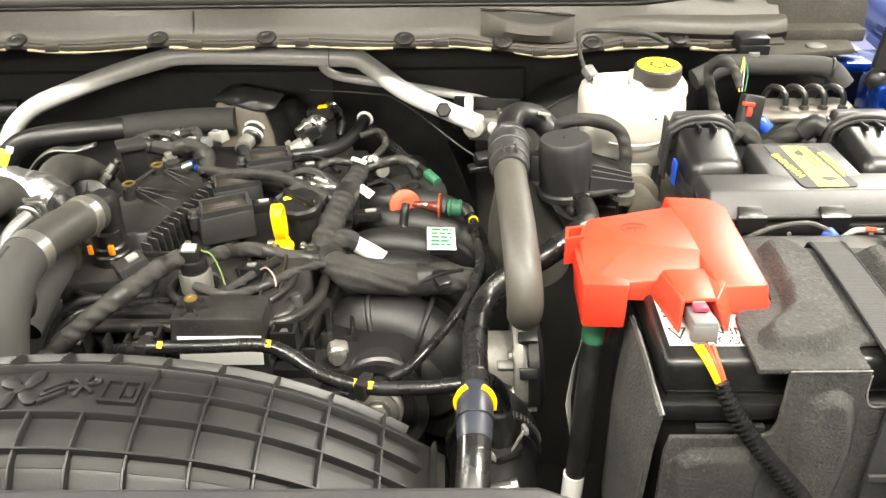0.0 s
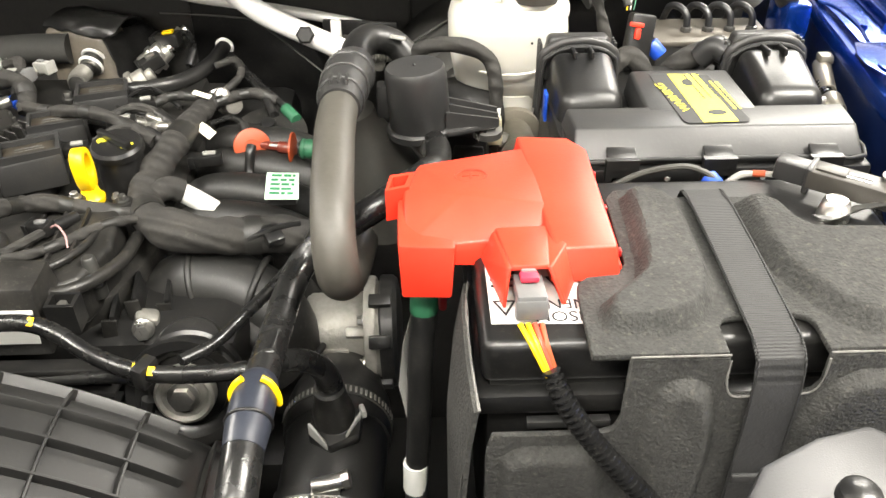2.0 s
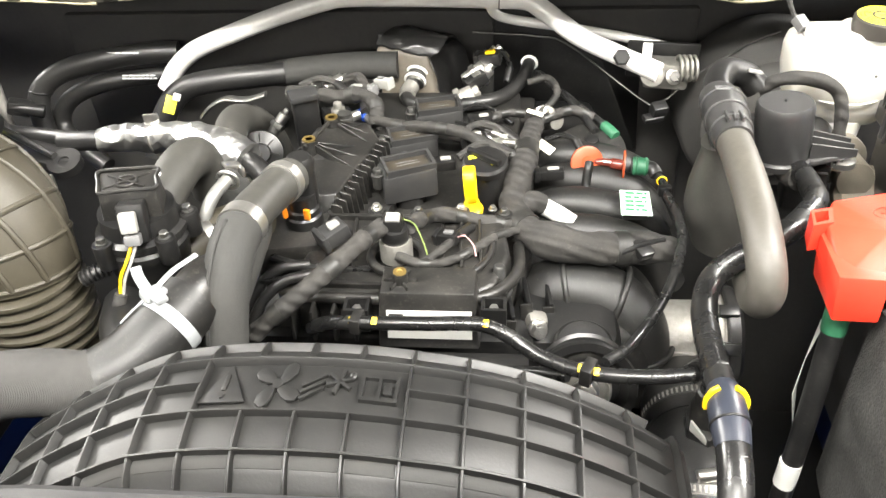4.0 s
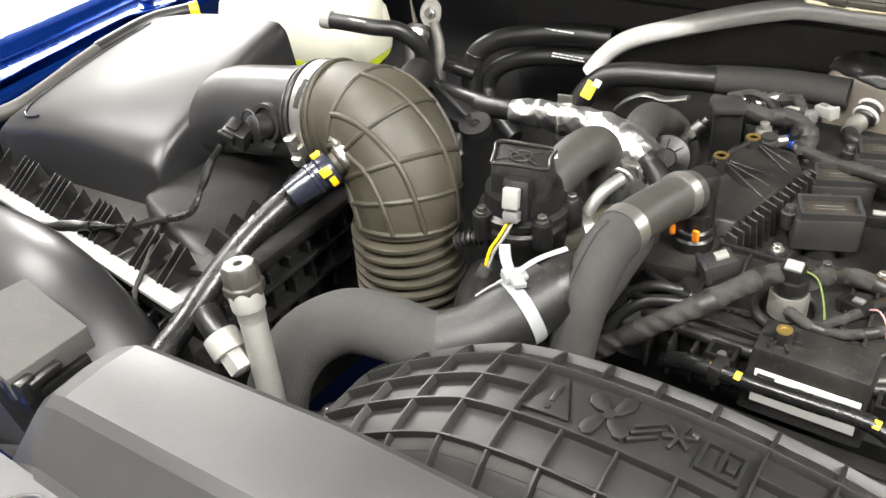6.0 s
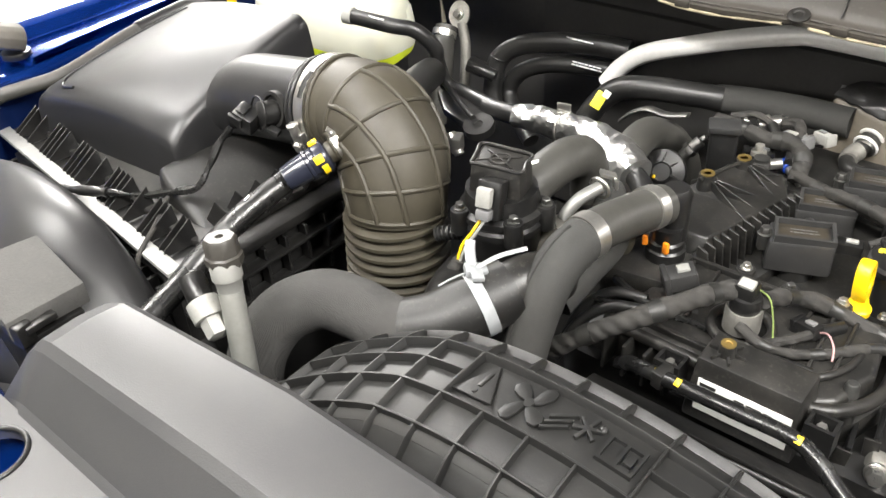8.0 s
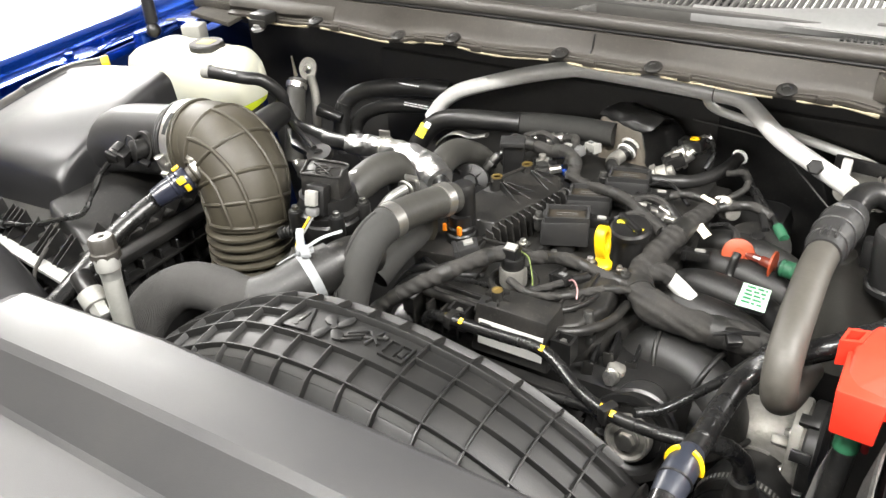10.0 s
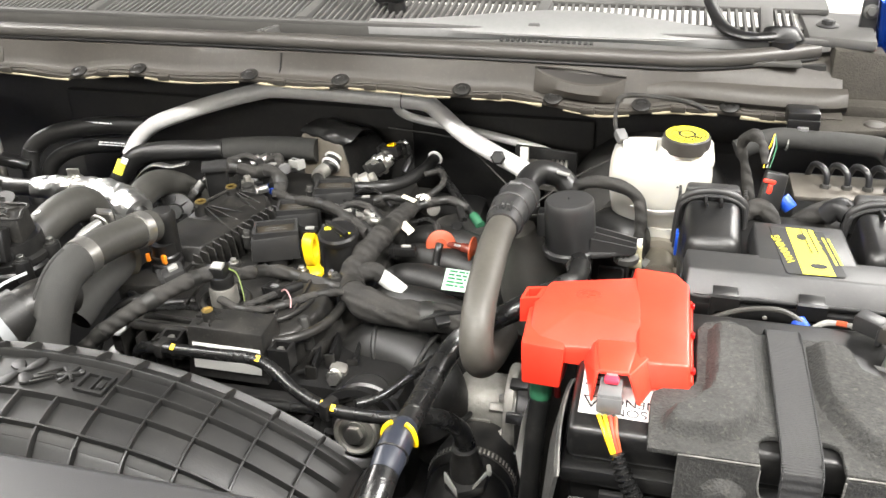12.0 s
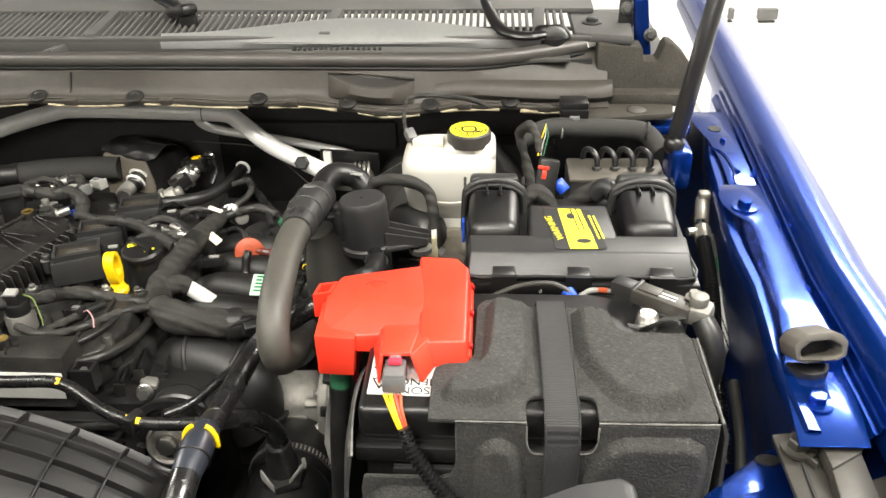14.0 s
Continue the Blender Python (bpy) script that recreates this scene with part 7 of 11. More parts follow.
def engine():
    t = thing("engine", (-0.2, 0.85, 0.3), "dusty black four-cylinder engine with plastic valve cover", "engine")
    part("block", joined(box((-0.2, 0.88, 0.66), (0.36, 0.48, 0.72), bev=0.02), box((-0.1, 0.72, 0.6), (0.3, 0.18, 0.56), bev=0.03)), plastic, t)
    part("timing_cover", prism([(-0.37, 0.64), (-0.04, 0.64), (-0.02, 0.70), (-0.37, 0.70)], 0.7, 0.985, 0.008), surface("near_black_cast_metal", (0.02, 0.019, 0.018), 0.5, 0.4, worn=(0.06, 0.056, 0.05), worn_scale=30), t, "grey cast timing cover")
    vc = part("valve_cover", prism([(-0.365, 0.655), (-0.15, 0.655), (-0.125, 0.68), (-0.105, 0.74), (-0.10, 1.08), (-0.365, 1.08)], 0.98, 1.040, 0.006), plastic_dusty, t, "dusty black plastic valve cover")
    part("front_deck", prism([(-0.325, 0.640), (-0.165, 0.636), (-0.138, 0.655), (-0.125, 0.70), (-0.135, 0.765), (-0.315, 0.765)], 1.03, 1.076, 0.006, 3), plastic_dusty, vc)
    part("front_lip", tube([(-0.332, 0.648, 1.068), (-0.30, 0.636, 1.074), (-0.22, 0.632, 1.077), (-0.165, 0.634, 1.076), (-0.135, 0.650, 1.073), (-0.118, 0.69, 1.065), (-0.118, 0.74, 1.055)], 0.0055, 10, 6), plastic_dusty, vc)
    # name block with the white label
    blk = part("front_block", loft([(-0.240, 0.608, 1.040), (-0.150, 0.608, 1.040), (-0.150, 0.66, 1.040), (-0.240, 0.66, 1.040)], [(-0.236, 0.616, 1.0975), (-0.154, 0.616, 1.0975), (-0.154, 0.652, 1.0985), (-0.236, 0.652, 1.0985)], 0.003), plastic_dusty, t)
    face = look((-0.1935, 0.6092, 1.067), (-0.1935, 0.52, 1.075)) @ pose(0, 0, 0, 0, 180, 0)
    lab = prism([(-0.037, -0.0145), (0.037, -0.0145), (0.037, 0.0145), (-0.037, 0.0145)], 0, 0.0006, 0)
    bmesh.ops.transform(lab, matrix=Matrix.Translation((-0.1935, 0.6105, 1.067)) @ pose(0, 0, 0, 82, 0, 0), verts=lab.verts)
    lb = part("label", lab, paper, blk, "white printed paper label")
    m = Matrix.Translation((-0.1935, 0.6098, 1.067)) @ pose(0, 0, 0, 82, 0, 0)
    part("print_block", bars(m @ pose(-0.026, 0.010, 0.0002), 1, 0.018, 0.004, 0.003, 2), ink, lb)
    part("print_block", bars(m @ pose(0.008, 0.008, 0.0002), 1, 0.03, 0.004, 0.0035, 7), ink, lb)
    for k in range(4):
        part("louvre", box((-0.215, 0.602, 1.034 - k * 0.012), (0.215, 0.018, 0.0040), (-12, 0, 0), 0.001), plastic, t)
    for k in range(4):
        x = -0.318 + k * 0.019
        part("front_fin", box((x, 0.628, 1.056), (0.003, 0.024, 0.034), bev=0.0008), plastic_dusty, vc)
    boss = part("bolt_boss", lathe((-0.219, 0.632, 1.072), (0, 0, 1), [(0, 0.0105), (0.028, 0.0068), (0.036, 0.0064)], 24), plastic_dusty, vc)
    part("brass_insert", lathe((-0.219, 0.632, 1.1078), (0, 0, 1), [(0, 0.0058), (0.0012, 0.0058), (0.0012, 0.003), (0.0004, 0.0025), (0.0004, 0)], 20), surface("brass_bush", (0.42, 0.3, 0.1), 0.4, 0.9), boss, "brass bush")
    for k in range(6):
        a = 2 * math.pi * k / 6
        part("gusset", box((-0.219 + 0.0095 * math.cos(a), 0.632 + 0.0095 * math.sin(a), 1.088), (0.010, 0.002, 0.026), (0, 0, math.degrees(a)), 0.0006), plastic_dusty, boss)
    for x, y in ((-0.257, 0.618), (-0.138, 0.622)):
        c = part("clip_box", holed([(x - 0.011, y - 0.009), (x + 0.011, y - 0.009), (x + 0.011, y + 0.009), (x - 0.011, y + 0.009)], [[(x - 0.008, y - 0.006), (x + 0.008, y - 0.006), (x + 0.008, y + 0.006), (x - 0.008, y + 0.006)]], 1.058, 1.083), plastic, t)
        part("screw", bolt_mesh((x, y, 1.072), (0, -0.2, 1), 0.0042, 0.009, 1.3), steel, c)
    # left end: deck with an orange-clipped fitting
    part("left_deck", prism([(-0.368, 0.69), (-0.308, 0.70), (-0.305, 0.755), (-0.362, 0.752)], 1.03, 1.083, 0.004), plastic_dusty, t)
    part("arch_pipe", tube([(-0.362, 0.61, 1.03), (-0.352, 0.632, 1.062), (-0.33, 0.648, 1.08), (-0.30, 0.656, 1.085)], 0.0050, 12), plastic, t)
    part("arch_pipe", tube([(-0.372, 0.63, 1.02), (-0.362, 0.655, 1.058), (-0.34, 0.668, 1.078), (-0.31, 0.675, 1.08)], 0.0050, 12), plastic, t)
    # back half: rail and rocker casing
    part("centre_ridge", prism([(-0.30, 0.78), (-0.26, 0.78), (-0.205, 1.06), (-0.245, 1.06)], 1.036, 1.052, 0.004), plastic_dusty, vc)
    part("rail", tube([(-0.23, 0.955, 1.062), (-0.18, 0.94, 1.062), (-0.135, 0.93, 1.06)], 0.008, 12), steel, t, "steel fuel rail")
    part("rear_shelf", prism([(-0.36, 0.96), (-0.12, 0.96), (-0.12, 1.07), (-0.36, 1.07)], 1.02, 1.052, 0.005), plastic_dusty, vc)
    return t


engine()


brass = surface("brass", (0.42, 0.3, 0.1), 0.4, 0.9)


def ribbed_cover():
    t = thing("breather_cover", (-0.325, 0.84, 1.0), "black ribbed plastic breather cover with brass bushes", "engine cover")
    part("base", loft([(-0.380, 0.745, 1.03), (-0.300, 0.747, 1.03), (-0.268, 0.905, 1.03), (-0.290, 0.950, 1.03), (-0.360, 0.940, 1.03), (-0.382, 0.80, 1.03)],
                      [(-0.370, 0.768, 1.091), (-0.302, 0.771, 1.094), (-0.278, 0.902, 1.080), (-0.298, 0.940, 1.080), (-0.355, 0.930, 1.080), (-0.372, 0.80, 1.090)], 0.003), plastic_dusty, t)
    part("hump", hull([(-0.374, 0.825, 1.076), (-0.300, 0.810, 1.076), (-0.282, 0.918, 1.076), (-0.350, 0.938, 1.076), (-0.356, 0.862, 1.092), (-0.341, 0.860, 1.092), (-0.327, 0.920, 1.088), (-0.341, 0.922, 1.088)], 0.002), plastic_dusty, t)
    a, b = Vector((-0.347, 0.859, 1.104)), Vector((-0.334, 0.918, 1.098))
    for c in (a, b):
        o = part("boss", lathe((c.x, c.y, 1.072), (0, 0, 1), [(0, 0.013), (c.z - 1.080, 0.0090), (c.z - 1.072, 0.0086)], 20), plastic_dusty, t)
        part("brass_insert", lathe((c.x, c.y, c.z + 0.0002), (0, 0, 1), [(0, 0.0072), (0.0012, 0.0072), (0.0012, 0.0042), (0, 0.004), (0, 0)], 18), brass, o, "brass bush")
    for c, ways in ((a, ((0.060, -0.034, -0.018), (0.058, -0.004, -0.020), (0.054, 0.022, -0.022), (-0.018, 0.004, -0.016))), (b, ((0.052, -0.030, -0.018), (0.050, -0.006, -0.020), (0.034, 0.018, -0.018), (-0.016, 0.008, -0.016)))):
        for way in ways:
            d = Vector(way)
            p, q = c + d.normalized() * 0.006 + Vector((0, 0, -0.002)), c + d
            w = Vector((-d.y, d.x, 0)).normalized() * 0.0010
            low = Vector((0, 0, -0.03))
            part("slope_rib", hull([p - w, p + w, q - w, q + w, p - w + low, p + w + low, q - w + low, q + w + low], 0.0004, 1), plastic_dusty, t)
    part("ridge", tube([(-0.350, 0.848, 1.101), a + Vector((0, 0, -0.003)), b + Vector((0, 0, -0.003)), (-0.331, 0.932, 1.093)], 0.0022, 8, 5), plastic_dusty, t)
    for k in range(14):
        u = k / 13
        x, y, z = -0.300 + 0.030 * u, 0.755 + 0.152 * u, 1.093 - 0.010 * u
        part("side_fin", hull([(x - 0.004, y - 0.0013, z), (x - 0.004, y + 0.0013, z), (x + 0.006, y - 0.0013, z - 0.004), (x + 0.006, y + 0.0013, z - 0.004), (x + 0.011, y - 0.0013, 1.03), (x + 0.011, y + 0.0013, 1.03), (x - 0.004, y + 0.0013, 1.03), (x - 0.004, y - 0.0013, 1.03)], 0.0004, 1), plastic_dusty, t)
    f = thing("breather_fitting", (-0.327, 0.735, 1.07), "black breather fitting with orange clips", "hose fitting")
    part("body", lathe((-0.328, 0.738, 1.075), (0, 0, 1), [(0, 0.0185), (0.018, 0.0185), (0.020, 0.0165), (0.026, 0.0165), (0.028, 0.0145), (0.042, 0.0145)], 24), plastic, f)
    part("base_plate", prism([(-0.362, 0.705), (-0.300, 0.712), (-0.302, 0.755), (-0.360, 0.752)], 1.068, 1.077, 0.003), plastic_dusty, f)
    part("orange_clip", box((-0.342, 0.724, 1.102), (0.005, 0.004, 0.010), (0, 0, 30), 0.001), amber_plastic, f, "orange clip")
    part("orange_clip", box((-0.320, 0.7215, 1.103), (0.006, 0.004, 0.011), (0, 0, -15), 0.001), amber_plastic, f, "orange clip")
    return t


ribbed_cover()


def coil(p, big=True):
    x, y, z = p
    t = thing("camshaft_sensor", (x, y, z - 0.05), "sensor with metal collar and white-tipped black plug", "sensor")
    part("seal_ring", torus((x, y, z - 0.045), (0, 0, 1), 0.0245, 0.0042, 36, 10), plastic_dusty, t)
    part("collar", lathe((x, y, z - 0.046), (0, 0, 1), [(0, 0.0152), (0.018, 0.0152), (0.021, 0.0142), (0.021, 0.011)], 30), cast_metal, t, "dull metal collar")
    part("plug", box((x - 0.001, y, z - 0.013), (0.018, 0.017, 0.026), bev=0.003), plastic, t)
    part("plug_foot", cyl((x, y, z - 0.028), (x, y, z - 0.012), 0.0125), plastic, t)
    part("latch", box((x, y - 0.003, z + 0.0005), (0.013, 0.010, 0.004), (14, 0, 0), 0.001), white_plastic, t, "white latch")
    return t


coil((-0.230, 0.686, 1.128))


def small_plug(p, size, turn, shell, clip, label):
    """An electrical plug: shell, latch and collar."""
    x, y, z = p
    a, b, c = size
    m = pose(x, y, z, *turn)
    t = thing("connector", (x, y, z - c / 2), label, "connector", "wiring connectors")
    for nm, bm, mat in (("shell", box((0, 0, 0), (a, b, c), bev=min(size) * 0.15), shell),
                        ("latch", box((a * 0.1, 0, c * 0.55), (a * 0.42, b * 0.42, c * 0.25), bev=min(size) * 0.06), clip),
                        ("collar", box((-a * 0.5, 0, 0), (a * 0.2, b * 1.15, c * 1.12), bev=min(size) * 0.08), shell)):
        bmesh.ops.transform(bm, matrix=m, verts=bm.verts)
        part(nm, bm, mat, t)
    return t


small_plug((-0.287, 0.686, 1.108), (0.026, 0.021, 0.016), (0, -12, 40), plastic_grey, white_plastic, "grey plug with a white latch on the valve cover")
for args in (
    ((-0.201, 0.853, 1.078), (0.026, 0.014, 0.012), (0, 0, 12), plastic, white_plastic, "black plug with a white latch on a coil pack"),
    ((-0.170, 0.905, 1.078), (0.026, 0.014, 0.012), (0, 0, 14), plastic, white_plastic, "black plug with a white latch on a coil pack"),
    ((-0.165, 0.962, 1.070), (0.026, 0.014, 0.012), (0, 0, 14), plastic, white_plastic, "black plug with a white latch on a coil pack"),
    ((-0.185, 0.715, 1.083), (0.022, 0.013, 0.011), (0, -10, -20), plastic, connector_grey, "small black plug lying on the valve cover"),
    ((-0.345, 0.995, 1.062), (0.03, 0.016, 0.014), (0, 0, 30), plastic, connector_grey, "grey plug at the back of the engine"),
    ((-0.318, 1.022, 1.078), (0.034, 0.014, 0.012), (0, 8, 160), connector_grey, white_plastic, "pale grey plug at the back of the engine"),
    ((-0.292, 1.035, 1.082), (0.022, 0.012, 0.012), (0, 8, 150), white_plastic, connector_grey, "pale grey plug at the back of the engine"),
    ((-0.175, 1.045, 1.080), (0.026, 0.016, 0.016), (0, -20, 30), plastic, steel, "black plug with a metal clip"),
    ((-0.085, 0.875, 1.052), (0.030, 0.012, 0.012), (0, 0, 8), plastic, white_plastic, "black plug with a white mark on the intake manifold"),
    ((-0.440, 0.925, 1.062), (0.022, 0.013, 0.012), (0, 0, 70), plastic, red_plastic, "black plug with a red lock by the turbocharger"),
    ((-0.16, 1.075, 1.095), (0.03, 0.018, 0.016), (0, -10, -10), plastic, yellow_plastic, "black plug with a yellow seal"),
    ((-0.345, 0.875, 1.064), (0.02, 0.014, 0.014), (0, 0, -30), plastic, connector_grey, "small black plug by the breather cover"),
):
    small_plug(*args)


potting = surface("brown_potting", (0.03, 0.025, 0.018), 0.35, worn=(0.07, 0.06, 0.045), specks=0.2)


def coil_pack(x, y, z, turn):
    m = pose(x, y, z, 0, 0, turn)
    t = thing("ignition_coil", (x, y, z - 0.02), "black ignition coil pack with a recessed top and steel bolt", "ignition coil", "ignition coils")

    def put(name, bm, mat, parent=t, label=""):
        bmesh.ops.transform(bm, matrix=m, verts=bm.verts)
        return part(name, bm, mat, parent, label)

    put("body", loft([(-0.030, -0.020, -0.020), (0.030, -0.020, -0.020), (0.030, 0.020, -0.020), (-0.030, 0.020, -0.020)], [(-0.028, -0.018, 0.012), (0.030, -0.018, 0.014), (0.030, 0.018, 0.014), (-0.028, 0.018, 0.012)], 0.003), plastic_grey)
    put("rim", holed([(-0.024, -0.017), (0.030, -0.017), (0.030, 0.017), (-0.024, 0.017)], [[(-0.021, -0.0135), (0.0265, -0.0135), (0.0265, 0.0135), (-0.021, 0.0135)]], 0.008, 0.0190), plastic_grey)
    put("potting", box((0.003, 0, 0.0118), (0.048, 0.027, 0.004), bev=0.001), potting)
    put("print_block", bars(pose(0.003, 0.004, 0.0146), 2, 0.026, 0.005, 0.0011, 4), connector_grey)
    put("bolt", joined(cyl((-0.032, -0.004, -0.005), (-0.032, -0.004, 0.012), 0.006), bolt_mesh((-0.032, -0.004, 0.010), (0, 0, 1), 0.005, 0.009, 1.4)), dark_steel)
    put("tower", cyl((0, 0, -0.045), (0, 0, -0.018), 0.018), plastic)
    return t


coil_pack(-0.240, 0.838, 1.072, 22)
coil_pack(-0.246, 0.920, 1.060, 18)
coil_pack(-0.222, 0.996, 1.056, 14)


def dipstick():
    t = thing("oil_dipstick", (-0.17, 0.792, 1.02), "bright yellow plastic oil dipstick handle", "dipstick")
    m = pose(-0.166, 0.783, 1.073, 87, 0, 92)
    grip = holed([(0.0125 * math.cos(a) * (1 + 0.12 * math.sin(a)), 0.024 + 0.021 * math.copysign(abs(math.sin(a)) ** 0.8, math.sin(a))) for a in np.linspace(0, 2 * math.pi, 33)[:-1]],
                 [[(0.0072 * math.cos(a), 0.0275 + 0.0115 * math.sin(a)) for a in np.linspace(0, 2 * math.pi, 25)[:-1]]], -0.0060, 0.0060, m)
    soften(grip, 0.0016, 2, 50)
    part("loop", grip, yellow_plastic, t)
    part("foot", lathe((-0.166, 0.781, 1.066), (0, 0, 1), [(0, 0.0112), (0.005, 0.0115), (0.007, 0.0092), (0.014, 0.0072)], 22), yellow_plastic, t)
    part("tube", cyl((-0.166, 0.783, 1.00), (-0.166, 0.781, 1.067), 0.006), dark_steel, t)
    part("screw", bolt_mesh((-0.145, 0.782, 1.068), (0, 0, 1), 0.003, 0.005), steel, t)
    c = thing("oil_filler_cap", (-0.155, 0.838, 1.04), "black oil filler cap with yellow symbols", "filler cap")
    part("neck", cyl((-0.155, 0.836, 1.03), (-0.155, 0.838, 1.085), 0.0215), plastic, c)
    part("cap", lathe((-0.155, 0.838, 1.085), (0, -0.12, 1), [(0, 0.0245), (0.006, 0.0245), (0.009, 0.022)], 30), plastic, c)
    part("grip", box((-0.156, 0.837, 1.0975), (0.044, 0.007, 0.008), (7, 0, -38), 0.002), plastic, c)
    for px, py, pz, a in ((-0.167, 0.842, 1.0950, 20), (-0.143, 0.8330, 1.0942, 10)):
        part("mark", box((px, py, pz), (0.010, 0.0026, 0.0008), (7, 0, a), 0.0002), paper_yellow, c, "yellow oil symbol")
        part("mark", box((px - 0.004, py - 0.004, pz - 0.0003), (0.003, 0.005, 0.0008), (7, 0, a), 0.0002), paper_yellow, c, "yellow oil symbol")
        part("mark", box((px + 0.001, py - 0.003, pz - 0.0003), (0.005, 0.003, 0.0006), (7, 0, a), 0.0002), paper_yellow, c, "yellow oil symbol")
    return t


dipstick()


def intake_manifold():
    t = thing("intake_manifold", (-0.02, 0.8, 0.85), "black moulded plastic intake manifold beside the engine", "intake manifold")
    part("plenum", loft([(-0.10, 0.76, 0.93), (0.045, 0.76, 0.93), (0.05, 1.0, 0.93), (-0.10, 1.0, 0.93)], [(-0.085, 0.775, 1.018), (0.025, 0.775, 1.01), (0.03, 0.985, 1.012), (-0.085, 0.985, 1.02)], 0.014, 4), plastic_dull, t)
    for k in range(4):
        y = 0.80 + k * 0.05
        part("runner", tube([(-0.115, y, 1.0, 0.018), (-0.08, y, 1.026, 0.02), (-0.03, y - 0.006, 1.028, 0.021), (0.015, y - 0.012, 1.012, 0.021), (0.04, y - 0.014, 0.97, 0.02)], n=16), plastic_dull, t)
    part("inlet_bend", tube([(-0.112, 0.722, 0.95, 0.032), (-0.100, 0.728, 0.99, 0.033), (-0.068, 0.730, 1.008, 0.034), (-0.030, 0.722, 1.003, 0.033), (-0.004, 0.710, 0.984, 0.032), (0.004, 0.704, 0.95, 0.031), (0.004, 0.70, 0.90, 0.031)], n=24), plastic_dull, t)
    part("inner_bend", tube([(-0.085, 0.69, 0.93, 0.02), (-0.078, 0.693, 0.975, 0.02), (-0.05, 0.693, 0.988, 0.021), (-0.02, 0.688, 0.978, 0.021), (0.0, 0.68, 0.94, 0.021)], n=18), plastic_dull, t)
    for x, y, z, d in ((-0.068, 0.730, 1.008, (1, 0.0, 0.2)), (-0.02, 0.721, 1.003, (1, -0.2, -0.3)), (0.0035, 0.705, 0.955, (0.1, -0.1, -1))):
        part("band", torus((x, y, z), d, 0.0335, 0.003), plastic_dull, t)
    part("flange", joined(box((-0.105, 0.735, 0.985), (0.012, 0.05, 0.07), bev=0.003), cyl((-0.117, 0.72, 1.0), (-0.103, 0.72, 1.0), 0.009), cyl((-0.117, 0.75, 1.015), (-0.103, 0.75, 1.015), 0.009)), plastic_dull, t)
    v = thing("vacuum_pot", (-0.035, 0.97, 1.0), "black round vacuum pot behind an orange valve", "vacuum pot")
    part("pot", lathe((-0.035, 0.966, 1.0), (0, -0.35, 1), [(0, 0.036), (0.028, 0.038), (0.034, 0.041), (0.038, 0.041), (0.042, 0.034), (0.044, 0.016)], 34), plastic_dusty, v)
    part("nipple", cyl((-0.035, 0.955, 1.04), (-0.035, 0.952, 1.052), 0.008), plastic, v)
    o = thing("check_valve", (-0.02, 0.897, 1.03), "rust-orange check valve discs on a clear pipe", "valve")
    ax = Vector((0.25, -1, 0.45)).normalized()
    part("disc", lathe(Vector((-0.0435, 0.8985, 1.052)), ax, [(-0.004, 0.0150), (-0.003, 0.0185), (-0.001, 0.0190), (0.001, 0.0185), (0.0022, 0.0160), (0.0030, 0.0075), (0.0042, 0.0070), (0.0042, 0)], 32), orange_plastic, o)
    part("stem", tube([(-0.042, 0.889, 1.058), (-0.043, 0.882, 1.053), (-0.045, 0.876, 1.038), (-0.043, 0.868, 1.030)], 0.005, 12), rubber, o)
    part("clear_pipe", joined(cyl((-0.036, 0.902, 1.052), (-0.016, 0.899, 1.051), 0.0045), cyl((-0.017, 0.899, 1.051), (-0.002, 0.896, 1.050), 0.0062)), surface("dark_red_clear_plastic", (0.13, 0.025, 0.015), 0.12), o, "dark red glossy pipe")
    part("pin", cyl((-0.026, 0.8985, 1.0535), (-0.008, 0.8955, 1.0525), 0.0022), steel, o, "bright pin")
    part("disc", lathe((-0.004, 0.897, 1.050), (1, -0.1, 0), [(0, 0.006), (0.0005, 0.0165), (0.0025, 0.0165), (0.003, 0.006)], 28), orange_plastic, o)
    part("green_sleeve", lathe((0.007, 0.8955, 1.050), (1, -0.12, 0), [(0, 0.0070), (0, 0.0105), (0.003, 0.0110), (0.005, 0.0098), (0.008, 0.0108), (0.011, 0.0098), (0.014, 0.0108), (0.016, 0.0098), (0.018, 0.0070)], 10), green_plastic, o, "green quick coupling")
    part("white_band", torus((0.0055, 0.8955, 1.050), (1, -0.15, 0), 0.0075, 0.0010), plastic, o)
    part("elbow", tube([(0.022, 0.893, 1.050), (0.028, 0.890, 1.050), (0.032, 0.882, 1.046)], 0.0075, 12), plastic, o)
    g = thing("part_label", (0.0, 0.8, 1.05), "pale green barcode sticker on the manifold", "sticker")
    rim = [Vector(p) for p in ((-0.0155, 0.8165, 1.0705), (0.0145, 0.8145, 1.0705), (0.016, 0.7855, 1.0605), (-0.015, 0.7865, 1.0605))]
    bm = sheet([[rim[3], rim[2]], [rim[0], rim[1]]], 0.0006)
    sticker = part("sticker", bm, paper_green, g)
    mm = look(rim[0].lerp(rim[2], 0.5) + Vector((0, -0.0002, 0.0009)), rim[0].lerp(rim[2], 0.5) + Vector((0, 0.5, -1.45))) @ pose(0, 0, 0, 0, 0, -3)
    part("print_block", bars(mm @ pose(0.0, 0.011, 0), 5, 0.022, 0.0052, 0.0024, 6), ink_green, sticker, "green print")
    part("holder", box((0.0, 0.803, 1.058), (0.026, 0.026, 0.01), (18, 0, 0), 0.002), plastic, g)
    return t


intake_manifold()


